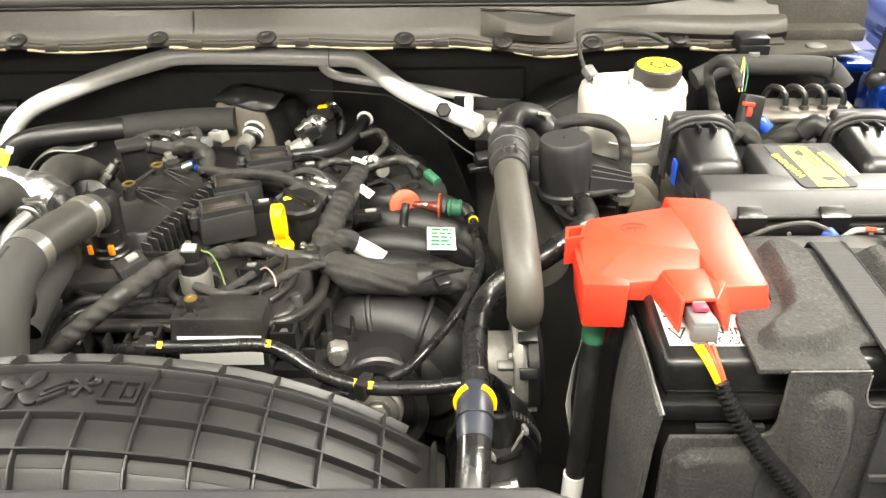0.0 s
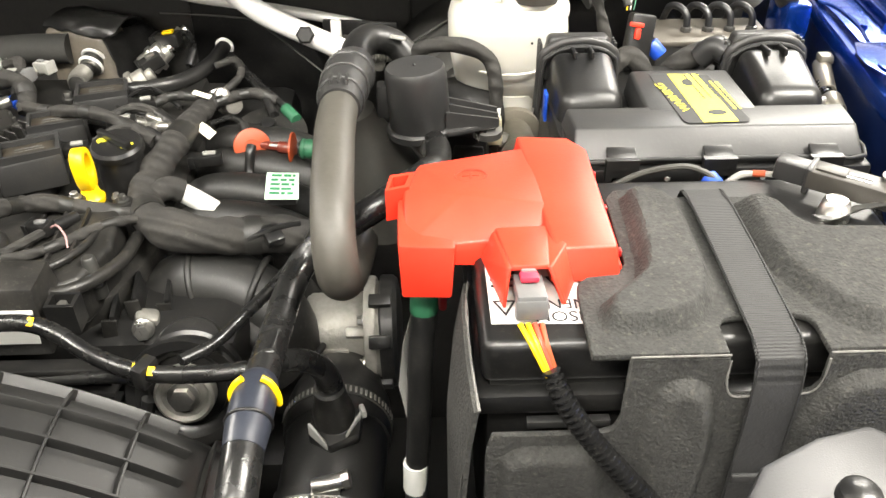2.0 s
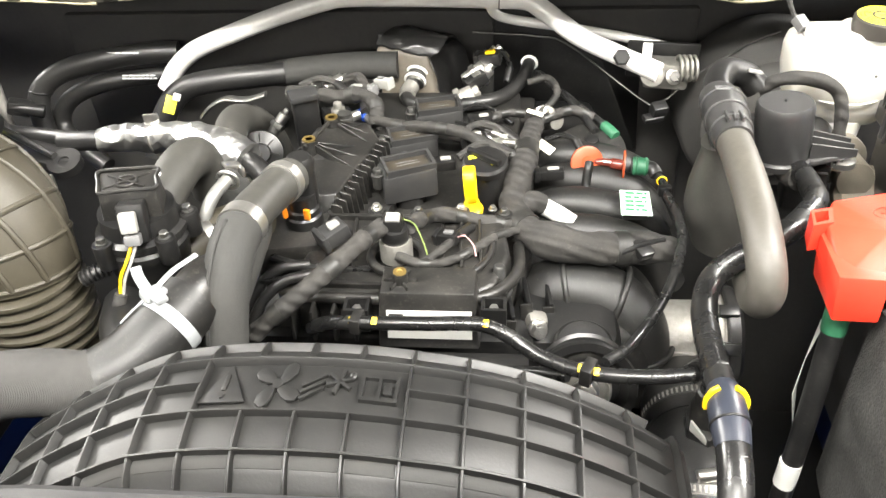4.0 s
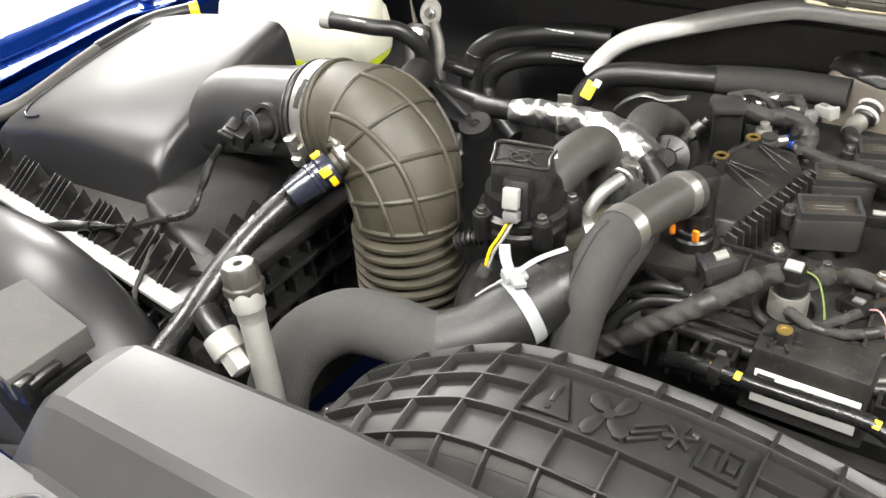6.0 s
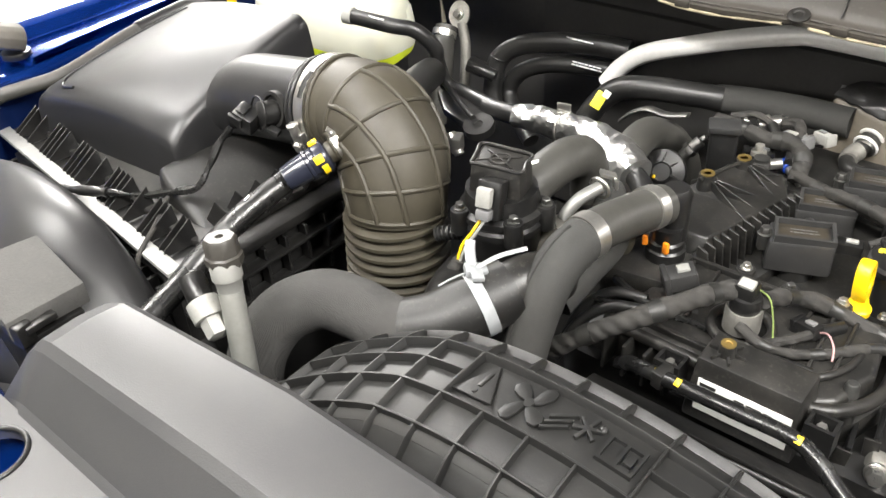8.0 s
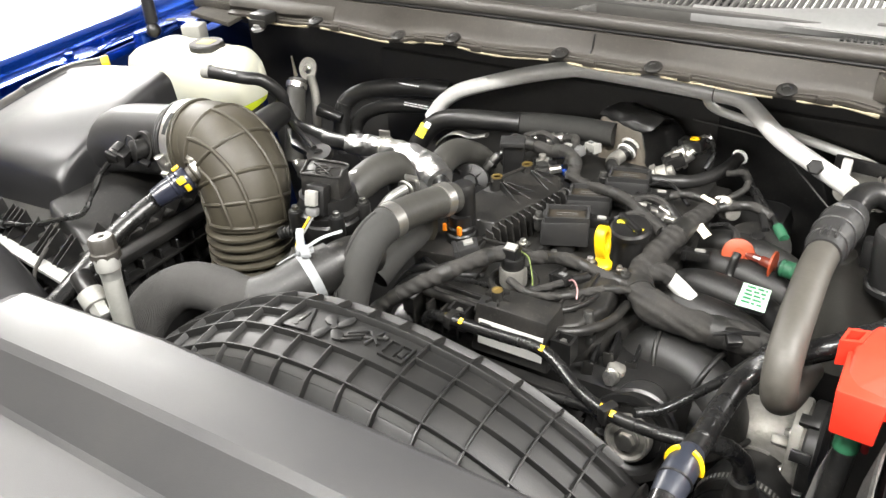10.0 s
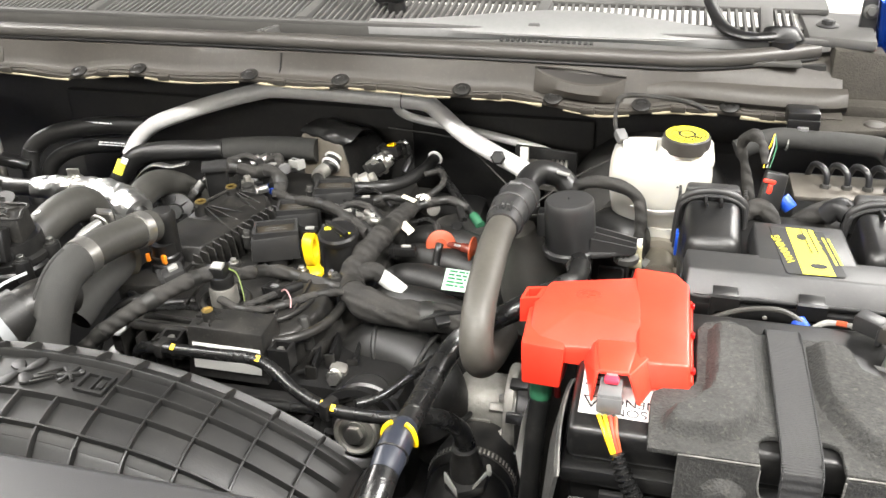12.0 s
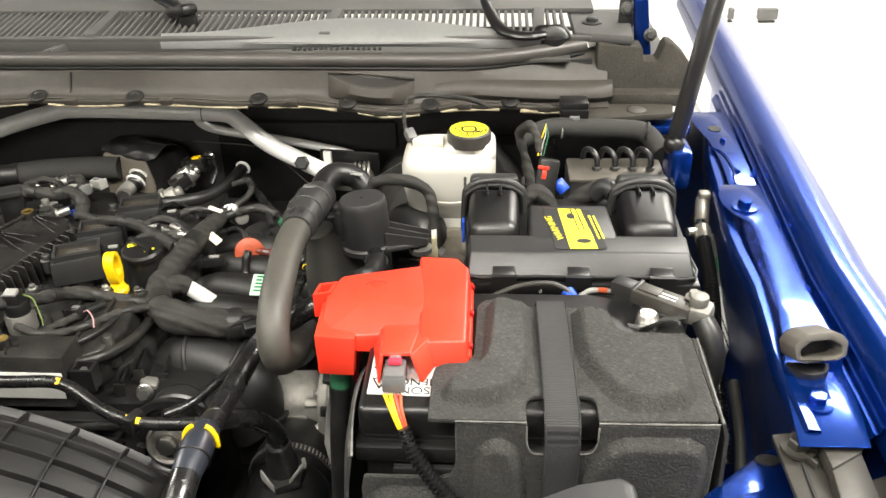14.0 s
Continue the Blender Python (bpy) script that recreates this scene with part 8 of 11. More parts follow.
def pulleys():
    t = thing("idler_pulley", (-0.057, 0.6, 0.97), "black belt pulley with a bright metal hub bolt", "pulley")
    ax = Vector((0, -1, 0.32)).normalized()
    part("rim", lathe(Vector((-0.057, 0.605, 1.003)), ax, [(-0.022, 0.040), (-0.018, 0.043), (-0.016, 0.040), (0.0, 0.040), (0.004, 0.0465), (0.008, 0.0455), (0.008, 0.038), (0.002, 0.035), (0.000, 0.031), (-0.003, 0.030), (-0.003, 0.02)], 40), plastic, t)
    part("hub", lathe(Vector((-0.057, 0.604, 1.004)), ax, [(0, 0.0235), (0.010, 0.0230), (0.012, 0.0205), (0.009, 0.0180), (0.009, 0.012)], 34), cast_metal, t)
    part("bolt", bolt_mesh(Vector((-0.057, 0.604, 1.004)) + ax * 0.010, ax, 0.0095, 0.009, 1.3), steel, t)
    c = thing("tensioner_cap", (-0.053, 0.62, 1.0), "black round tensioner cap above the pulley", "cap")
    part("cap", lathe((-0.058, 0.636, 1.018), (0.05, -0.25, 1), [(0, 0.027), (0.006, 0.027), (0.009, 0.024), (0.009, 0.016), (0.006, 0.0)], 34), plastic, c)
    b = thing("engine_bracket", (-0.1, 0.665, 0.98), "grey metal bracket with a bright bolt", "bracket")
    part("arm", joined(box((-0.104, 0.668, 1.006), (0.020, 0.018, 0.046), (0, 15, 10), 0.005)), cast_metal, b)
    part("bolt", bolt_mesh((-0.099, 0.655, 1.024), (0.2, -1, 0.35), 0.0072, 0.012, 1.25), steel, b)
    part("bolt", bolt_mesh((-0.085, 0.66, 0.985), (0.2, -1, 0.35), 0.007, 0.010, 1.25), steel, b)
    s = thing("stud_bolt", (-0.125, 0.70, 1.03), "steel stud with a hexagon collar", "stud")
    part("stud", lathe((-0.135, 0.674, 1.045), (0, 0, 1), [(0, 0.008), (0.010, 0.008), (0.010, 0.006), (0.014, 0.006), (0.014, 0.0085), (0.018, 0.0085), (0.022, 0.0062), (0.036, 0.0055), (0.038, 0.004)], 12), dark_steel, s)
    # alternator belt and lower clutter
    a = thing("drive_belt", (-0.05, 0.585, 0.8), "black ribbed drive belt below the pulley", "belt")
    part("belt", tube([(-0.086, 0.60, 1.0, 0.006), (-0.10, 0.59, 0.95, 0.006), (-0.12, 0.58, 0.85, 0.006)], n=8), rubber, a)
    return t


pulleys()


def throttle_body():
    t = thing("throttle_valve", (0.055, 0.735, 0.88), "bare cast aluminium throttle valve with a bolted flange", "throttle valve")
    part("housing", loft([(0.020, 0.688, 0.885), (0.076, 0.688, 0.885), (0.076, 0.78, 0.885), (0.020, 0.78, 0.885)], [(0.022, 0.697, 0.958), (0.076, 0.699, 0.960), (0.076, 0.770, 0.960), (0.022, 0.770, 0.958)], 0.006, 3), cast_metal, t)
    part("barrel", cyl((0.0235, 0.7335, 0.9455), (0.0760, 0.7335, 0.9465), 0.0365, n=36), cast_metal, t)
    part("barrel_lip", cyl((0.0195, 0.7330, 0.9455), (0.0255, 0.7330, 0.9455), 0.0345, n=36), cast_metal, t)
    part("shaft_boss", joined(cyl((0.004, 0.716, 0.948), (0.022, 0.716, 0.950), 0.0135), box((0.002, 0.716, 0.938), (0.014, 0.022, 0.030), (0, 14, 0), 0.003)), cast_metal, t)
    part("rib", box((0.0665, 0.7045, 0.9690), (0.019, 0.010, 0.0085), (32, 0, 0), 0.002), cast_metal, t)
    part("name_plate", box((0.0435, 0.6955, 0.9520), (0.032, 0.0030, 0.0095), (-6, 0, -1), 0.0012), cast_metal, t, "raised maker's plate")
    part("print_block", bars(Matrix.Translation((0.0435, 0.6936, 0.9500)) @ pose(0, 0, 0, 84, 0, -1), 1, 0.026, 0.004, 0.0042, 3), fitting_metal, t)
    part("bolt_boss", cyl((0.0605, 0.700, 0.934), (0.0605, 0.689, 0.936), 0.0100), cast_metal, t)
    part("bolt", bolt_mesh((0.0605, 0.689, 0.9365), (0, -0.95, 0.3), 0.0058, 0.008, 1.35), steel, t)
    part("foot", loft([(0.050, 0.686, 0.885), (0.074, 0.686, 0.885), (0.074, 0.70, 0.885), (0.050, 0.70, 0.885)], [(0.056, 0.688, 0.925), (0.074, 0.688, 0.925), (0.074, 0.70, 0.925), (0.056, 0.70, 0.925)], 0.003), cast_metal, t)
    part("flange", lathe((0.0750, 0.732, 0.946), (1, 0, 0.03), [(0, 0.0505), (0.002, 0.0520), (0.008, 0.0520), (0.010, 0.0505)], 40), cast_metal, t)
    part("flange_step", lathe((0.0840, 0.732, 0.946), (1, 0, 0.03), [(0, 0.0470), (0.005, 0.0470)], 40), cast_metal, t)
    part("motor_cover", lathe((0.0885, 0.732, 0.946), (1, 0, 0.03), [(0, 0.0515), (0.002, 0.0530), (0.012, 0.0525), (0.016, 0.049), (0.018, 0.036)], 36), plastic, t, "black plastic motor cover")
    for a in (1.9, 2.6, 3.5, 4.3, 5.1):
        part("cover_clip", box((0.0885, 0.732 + 0.0535 * math.cos(a), 0.946 + 0.0535 * math.sin(a)), (0.020, 0.012, 0.008), (math.degrees(a) - 90, 0, 0), 0.0015), plastic, t, "black cover clip")
    for a in (2.2, 3.1, 3.9, 5.5):
        part("flange_bolt", bolt_mesh((0.0740, 0.732 + 0.045 * math.cos(a), 0.946 + 0.045 * math.sin(a)), (-1, 0, 0), 0.004, 0.006), steel, t)
    part("print_block", bars(Matrix.Translation((0.0835, 0.6835, 0.928)) @ pose(0, 0, 0, 90, 84, 0), 1, 0.022, 0.004, 0.003, 6), dark_steel, t)
    h = thing("throttle_hose", (0.05, 0.58, 0.86), "wide black intake hose with a steel worm clamp", "hose")
    part("hose", tube([(0.050, 0.700, 0.915, 0.038), (0.050, 0.665, 0.918, 0.043), (0.051, 0.630, 0.919, 0.0435), (0.051, 0.60, 0.918, 0.0430), (0.048, 0.565, 0.911, 0.0430), (0.044, 0.53, 0.894, 0.0430), (0.040, 0.495, 0.866, 0.0430)], n=32), rubber, h)
    part("cuff", tube([(0.0505, 0.662, 0.918, 0.0455), (0.0510, 0.640, 0.919, 0.0465), (0.0510, 0.622, 0.919, 0.0455)], n=34, sub=4), rubber, h)
    part("cuff", tube([(0.0480, 0.566, 0.9115, 0.0450), (0.0465, 0.552, 0.906, 0.0462), (0.0445, 0.534, 0.897, 0.0450)], n=34, sub=4), rubber, h)

    def toothed(c, axis, r, n, name):
        part(name, lathe(c, axis, [(-0.005, r), (-0.005, r + 0.0012), (0.005, r + 0.0012), (0.005, r)], 44), dark_steel, h, "steel worm clamp band")
        m = Matrix.Translation(c) @ Vector(axis).normalized().to_track_quat("Z", "Y").to_matrix().to_4x4()
        for k in range(n):
            a = 2 * math.pi * k / n
            b = box((0, 0, 0), (0.0012, 0.0020, 0.0062), bev=0.0003, seg=1)
            bmesh.ops.transform(b, matrix=m @ Matrix.Rotation(a, 4, "Z") @ Matrix.Translation((r + 0.0014, 0, 0)), verts=b.verts)
            if (m @ Matrix.Rotation(a, 4, "Z") @ Vector((1, 0, 0)) - m.translation).z > 0.15:
                part("clamp_tooth", b, steel, h)
            else:
                b.free()

    toothed(Vector((0.0510, 0.640, 0.919)), (0, -1, 0), 0.0464, 64, "clamp_band")
    toothed(Vector((0.0465, 0.553, 0.9065)), (-0.08, -1, -0.35), 0.0462, 64, "clamp_band")
    part("clamp_screw", joined(cyl((0.040, 0.5475, 0.9545), (0.064, 0.5500, 0.9590), 0.0062, n=16), cyl((0.063, 0.5498, 0.9588), (0.069, 0.5506, 0.9600), 0.0075, n=8), box((0.050, 0.5485, 0.9525), (0.022, 0.014, 0.006), (0, -10, 0), 0.001)), steel, h)
    part("cross_mark", joined(box((0.0555, 0.5385, 0.9450), (0.020, 0.0018, 0.0010), (25, -12, 12), 0), box((0.0555, 0.5385, 0.9450), (0.0022, 0.014, 0.0010), (25, -12, 24), 0)), ink_white, h, "white cross mark")
    e = thing("breather_elbow", (0.055, 0.60, 0.955), "black quick-connect breather elbow with a pale clip", "hose fitting")
    part("elbow", tube([(0.018, 0.550, 1.078, 0.0080), (0.032, 0.570, 1.066, 0.0084), (0.046, 0.590, 1.042, 0.0088), (0.053, 0.601, 1.015, 0.010), (0.055, 0.605, 0.965, 0.012)], n=14), rubber_glossy, e)
    part("collar", lathe((0.0548, 0.604, 0.955), (-0.04, -0.06, 1), [(0, 0.020), (0.012, 0.020), (0.014, 0.0165), (0.030, 0.0160), (0.034, 0.0135), (0.050, 0.0125), (0.052, 0.0105)], 24), plastic_dusty, e, "grey-black quick connector")
    part("socket", prism([(0.034, 0.588), (0.052, 0.576), (0.075, 0.588), (0.076, 0.612), (0.036, 0.612)], 0.957, 0.968, 0.002), plastic, e)
    part("clip", joined(hull([(0.0350, 0.5860, 0.9820), (0.0370, 0.5870, 0.9830), (0.0500, 0.5770, 0.9670), (0.0500, 0.5765, 0.9600), (0.0350, 0.5860, 0.9700), (0.0505, 0.5800, 0.9660)], 0.0006), hull([(0.0780, 0.5980, 0.9810), (0.0760, 0.5990, 0.9830), (0.0640, 0.5835, 0.9710), (0.0640, 0.5830, 0.9660), (0.0780, 0.5990, 0.9760), (0.0650, 0.5860, 0.9700)], 0.0006), box((0.0775, 0.6000, 0.9800), (0.004, 0.010, 0.007), (0, 0, 20), 0.001)), white_plastic, e, "pale spring clip")
    return t


throttle_body()


def egr_cover():
    t = thing("heat_shield_box", (-0.245, 1.09, 1.0), "dull grey-brown boxed heat shield at the back of the engine", "heat shield")
    part("front", loft([(-0.306, 1.080, 1.010), (-0.215, 1.068, 1.010), (-0.205, 1.105, 1.020), (-0.285, 1.115, 1.020)], [(-0.312, 1.100, 1.104), (-0.242, 1.090, 1.092), (-0.222, 1.12, 1.10), (-0.282, 1.125, 1.106)], 0.008, 3), surface("warm_grey_heat_shield", (0.125, 0.108, 0.084), 0.5, worn=(0.17, 0.15, 0.12), worn_scale=30, mottle=0.2, dent=0.0006, dent_scale=60), t)
    rows = []
    for u in np.linspace(0, 1, 15):
        # from the folded front edge over the top and down the far side
        edge = [Vector((-0.308, 1.099, 1.106)).lerp(Vector((-0.236, 1.088, 1.092)), u), Vector((-0.302, 1.112, 1.112)).lerp(Vector((-0.222, 1.098, 1.102)), u), Vector((-0.286, 1.130, 1.115)).lerp(Vector((-0.214, 1.120, 1.106)), u), Vector((-0.268, 1.155, 1.098)).lerp(Vector((-0.205, 1.150, 1.085)), u), Vector((-0.262, 1.165, 1.03)).lerp(Vector((-0.20, 1.160, 1.03)), u)]
        line = glide([tuple(p) for p in edge], 4)
        rows.append([Vector(p) + noise.noise_vector(Vector(p) * 75) * 0.0026 + noise.noise_vector(Vector(p) * 130) * 0.0018 for p in line])
    part("wrap", sheet(rows, 0.002, (0, 0, -1)), rubber, t, "creased black wrap")
    rows = []
    for u in np.linspace(0, 1, 11):
        edge = [Vector((-0.238, 1.086, 1.092)).lerp(Vector((-0.206, 1.155, 1.088)), u), Vector((-0.226, 1.078, 1.058)).lerp(Vector((-0.192, 1.150, 1.060)), u), Vector((-0.214, 1.070, 1.010)).lerp(Vector((-0.182, 1.140, 1.010)), u)]
        line = glide([tuple(p) for p in edge], 6)
        rows.append([Vector(p) + noise.noise_vector(Vector(p) * 60) * 0.0040 for p in line])
    part("wrap_side", sheet(rows, 0.002, (-1, 0, 0)), rubber, t, "creased black wrap")
    part("outlet", cyl((-0.255, 1.092, 1.068), (-0.258, 1.074, 1.060), 0.0125), dark_steel, t)
    for p, q in (((-0.2555, 1.090, 1.067), 0.0135), ((-0.2575, 1.080, 1.0625), 0.0128)):
        part("ring", torus(p, (-0.2, -1, -0.4), q, 0.0022), aluminium, t, "bright metal ring")
    h = thing("vacuum_hose", (-0.18, 1.04, 1.05), "black hose with bright metal end bands", "hose")
    part("hose", tube([(-0.257, 1.078, 1.064), (-0.266, 1.050, 1.058), (-0.252, 1.028, 1.056), (-0.205, 1.015, 1.062), (-0.165, 1.022, 1.062), (-0.138, 1.050, 1.058), (-0.118, 1.09, 1.060), (-0.109, 1.128, 1.064)], 0.0088, 14), rubber, h)
    part("band", tube([(-0.260, 1.066, 1.062), (-0.265, 1.054, 1.059), (-0.264, 1.044, 1.058)], 0.0105, 16, 4), cast_metal, h, "bright metal ferrule")
    part("end_ring", torus((-0.109, 1.127, 1.064), (0.15, 1, 0.1), 0.0095, 0.0022), aluminium, h)
    for p, q, r in (((-0.19, 1.06, 1.07), (-0.165, 1.065, 1.088), 0.011), ((-0.165, 1.075, 1.085), (-0.15, 1.08, 1.10), 0.009), ((-0.21, 1.025, 1.045), (-0.185, 1.035, 1.06), 0.013)):
        f = thing("metal_fitting", p, "bright metal pipe fitting at the back of the engine", "fitting", "pipe fittings")
        part("barrel", cyl(p, q, r), steel, f)
        part("collar", cyl(Vector(p).lerp(Vector(q), 0.4), Vector(p).lerp(Vector(q), 0.65), r * 1.25, n=6), steel, f)
    for p, q in (((-0.325, 1.03, 1.068), (-0.295, 1.045, 1.076)), ((-0.345, 0.97, 1.06), (-0.315, 0.985, 1.066))):
        f = thing("injector_fitting", p, "small steel fitting on the engine top", "fitting", "injector fittings")
        part("barrel", cyl(p, q, 0.006), steel, f)
        part("nut", cyl(Vector(p).lerp(Vector(q), 0.3), Vector(p).lerp(Vector(q), 0.55), 0.0085, n=6), cast_metal, f)
    b = thing("blue_sensor", (-0.305, 0.975, 1.05), "sensor with a bright blue collar and metal tip", "sensor")
    part("collar", cyl((-0.318, 0.995, 1.062), (-0.308, 0.987, 1.060), 0.0068), blue_plastic, b)
    part("tip", cyl((-0.308, 0.987, 1.060), (-0.288, 0.968, 1.055), 0.005, 0.003), steel, b)
    part("foot", joined(cyl((-0.325, 0.945, 1.055), (-0.325, 0.945, 1.085), 0.0095), lathe((-0.325, 0.945, 1.085), (0, 0, 1), [(0, 0.0085), (0.004, 0.0085), (0.005, 0.004)], 14)), dark_steel, b)
    return t


egr_cover()



def hex_fitting(p, q, r, m, label):
    p, q = Vector(p), Vector(q)
    f = thing("pipe_fitting", p, label, "fitting", "small engine fittings")
    part("barrel", cyl(p, q, r), m, f)
    part("nut", cyl(p.lerp(q, 0.3), p.lerp(q, 0.55), r * 1.35, n=6), m, f)
    part("tip", cyl(q, q + (q - p) * 0.25, r * 0.6), m, f)
    return f


for p, q, r, m, label in (
    ((-0.405, 1.020, 1.060), (-0.385, 1.034, 1.074), 0.0075, steel, "bright hexagon fitting behind the breather cover"),
    ((-0.372, 1.052, 1.066), (-0.350, 1.066, 1.072), 0.0085, steel, "bright hexagon fitting behind the breather cover"),
    ((-0.330, 1.016, 1.066), (-0.300, 1.034, 1.078), 0.0055, cast_metal, "pale pencil-shaped metal fitting"),
    ((-0.205, 1.022, 1.056), (-0.178, 1.030, 1.070), 0.0125, cast_metal, "polished metal elbow fitting"),
    ((-0.180, 1.056, 1.068), (-0.160, 1.068, 1.086), 0.0095, steel, "bright pipe union at the heat shield"),
    ((-0.166, 1.100, 1.076), (-0.150, 1.110, 1.090), 0.0100, steel, "bright pipe union at the heat shield"),
    ((-0.418, 0.950, 1.058), (-0.402, 0.962, 1.078), 0.0070, dark_steel, "dull cast fitting by the turbocharger"),
    ((-0.338, 0.968, 1.052), (-0.338, 0.970, 1.082), 0.0085, cast_metal, "short grey metal stub on the engine"),
    ((-0.296, 0.932, 1.046), (-0.296, 0.934, 1.072), 0.0060, dark_steel, "dark hexagon bolt between the coil packs"),
    ((-0.150, 0.915, 1.068), (-0.122, 0.902, 1.074), 0.0052, steel, "bright metal tube on the engine top"),
    ((-0.100, 1.000, 1.055), (-0.085, 0.985, 1.068), 0.0085, steel, "bright metal clip behind the loom"),
    ((-0.370, 0.700, 1.055), (-0.345, 0.705, 1.066), 0.0060, dark_steel, "dark metal stub beside the valve cover"),
):
    hex_fitting(p, q, r, m, label)

for pts, r, m, label in (
    ([(-0.40, 1.035, 1.078), (-0.375, 1.045, 1.083), (-0.352, 1.040, 1.078), (-0.335, 1.020, 1.074)], 0.0045, tape, "short taped cable behind the breather cover"),
    ([(-0.345, 1.060, 1.074), (-0.325, 1.050, 1.082), (-0.312, 1.015, 1.080), (-0.306, 0.985, 1.068)], 0.0062, tape, "short taped cable behind the engine"),
    ([(-0.200, 0.985, 1.062), (-0.175, 1.000, 1.070), (-0.150, 0.990, 1.068), (-0.128, 0.968, 1.062)], 0.0022, rubber_glossy, "thin black wire over the rear coil pack"),
    ([(-0.196, 0.968, 1.064), (-0.180, 0.955, 1.068), (-0.160, 0.948, 1.066), (-0.135, 0.930, 1.064)], 0.0024, rubber_glossy, "thin black wire over the rear coil pack"),
    ([(-0.185, 0.862, 1.080), (-0.165, 0.875, 1.088), (-0.140, 0.880, 1.082), (-0.120, 0.870, 1.074)], 0.0045, tape, "taped cable from the coil plug"),
    ([(-0.19, 0.915, 1.078), (-0.165, 0.928, 1.084), (-0.14, 0.925, 1.078), (-0.118, 0.905, 1.072)], 0.0045, tape, "taped cable from the coil plug"),
    ([(-0.16, 1.10, 1.092), (-0.142, 1.098, 1.092), (-0.134, 1.080, 1.080), (-0.138, 1.062, 1.068)], 0.0035, rubber_glossy, "thin black wire by the pipe union"),
    ([(-0.350, 0.690, 1.075), (-0.330, 0.676, 1.080), (-0.305, 0.672, 1.078), (-0.270, 0.690, 1.074)], 0.0040, rubber_glossy, "thin pipe curling over the valve cover"),
    ([(-0.355, 0.660, 1.070), (-0.330, 0.656, 1.078), (-0.300, 0.662, 1.080), (-0.262, 0.672, 1.078), (-0.200, 0.664, 1.082), (-0.165, 0.672, 1.078)], 0.0028, rubber_glossy, "thin black wire along the valve cover"),
    ([(-0.208, 0.672, 1.084), (-0.190, 0.690, 1.086), (-0.178, 0.715, 1.082), (-0.165, 0.738, 1.078)], 0.0042, tape, "thin taped cable beside the cam sensor"),
    ([(-0.098, 1.090, 1.066), (-0.072, 1.050, 1.062), (-0.045, 1.005, 1.056), (-0.030, 0.970, 1.050)], 0.0038, rubber_glossy, "dark thin pipe behind the check valve"),
    ([(-0.090, 0.935, 1.060), (-0.070, 0.935, 1.066), (-0.055, 0.925, 1.064), (-0.048, 0.908, 1.058)], 0.0032, rubber_glossy, "thin dark hose to the check valve"),
):
    w = thing("engine_wire", pts[0], label, "wire", "engine wires")
    part("wire", tube(pts, r, 8, 6, wobble=0.2), m, w)
    part("end_sleeve", tube([pts[-2], pts[-1]], r * 1.35, 10, 4), rubber, w)

for k in range(5):
    s = thing("cover_screw", (-0.30 + 0.042 * k, 0.760, 1.07), "small steel screw on the valve cover", "screw", "cover screws")
    part("head", bolt_mesh((-0.305 + 0.043 * k, 0.764 + 0.006 * (k % 2), 1.0765), (0, 0, 1), 0.0038, 0.006, 1.5), steel if k % 2 else dark_steel, s)
    part("pad", lathe((-0.305 + 0.043 * k, 0.764 + 0.006 * (k % 2), 1.074), (0, 0, 1), [(0, 0.009), (0.002, 0.0085), (0.003, 0.006)], 16), plastic_dusty, s)


# brackets and ducts in front of the timing cover
for x, y, z, sx, sz, tilt in ((-0.128, 0.672, 1.000, 0.004, 0.075, 6), (-0.108, 0.690, 1.010, 0.004, 0.065, -4), (-0.090, 0.700, 1.000, 0.004, 0.060, 3)):
    b = thing("stiffener_plate", (x, y, z - 0.04), "black upright stiffener plate on the engine front", "plate", "stiffener plates")
    part("web", box((x, y, z), (sx, 0.036, sz), (0, tilt, 8), 0.001), plastic, b)
    part("edge", box((x, y - 0.018, z), (0.012, 0.003, sz * 0.9), (0, tilt, 8), 0.001), plastic_dusty, b)
for x, z in ((-0.265, 0.99), (-0.205, 0.985), (-0.145, 0.99), (-0.30, 0.96)):
    b = thing("cover_bolt", (x, 0.632, z), "steel bolt on the timing cover", "bolt", "timing cover bolts")
    part("head", bolt_mesh((x, 0.638, z), (0, -1, 0.1), 0.0055, 0.008, 1.4), steel, b)
    part("boss", cyl((x, 0.648, z), (x, 0.637, z), 0.010), cast_metal, b)


# moulded ribs and steps on the valve cover's front deck
deck = thing("deck_trim", (-0.23, 0.70, 1.07), "raised black ribs moulded on the valve cover deck", "trim")
for x in (-0.300, -0.276, -0.19, -0.172, -0.154):
    part("deck_rib", box((x, 0.712, 1.0775), (0.003, 0.075, 0.006), (0, 0, 4), 0.001), plastic_dusty, deck)
for y in (0.648, 0.752):
    part("deck_step", box((-0.232, y, 1.078), (0.15, 0.005, 0.007), (0, 0, -1), 0.0015), plastic_dusty, deck)
part("deck_arc", tube([(-0.185, 0.655, 1.080), (-0.160, 0.664, 1.082), (-0.145, 0.690, 1.080), (-0.142, 0.725, 1.074)], 0.0032, 10, 6), plastic, deck)

# ---- turbo side: valve, hoses, foil-wrapped pipe ----


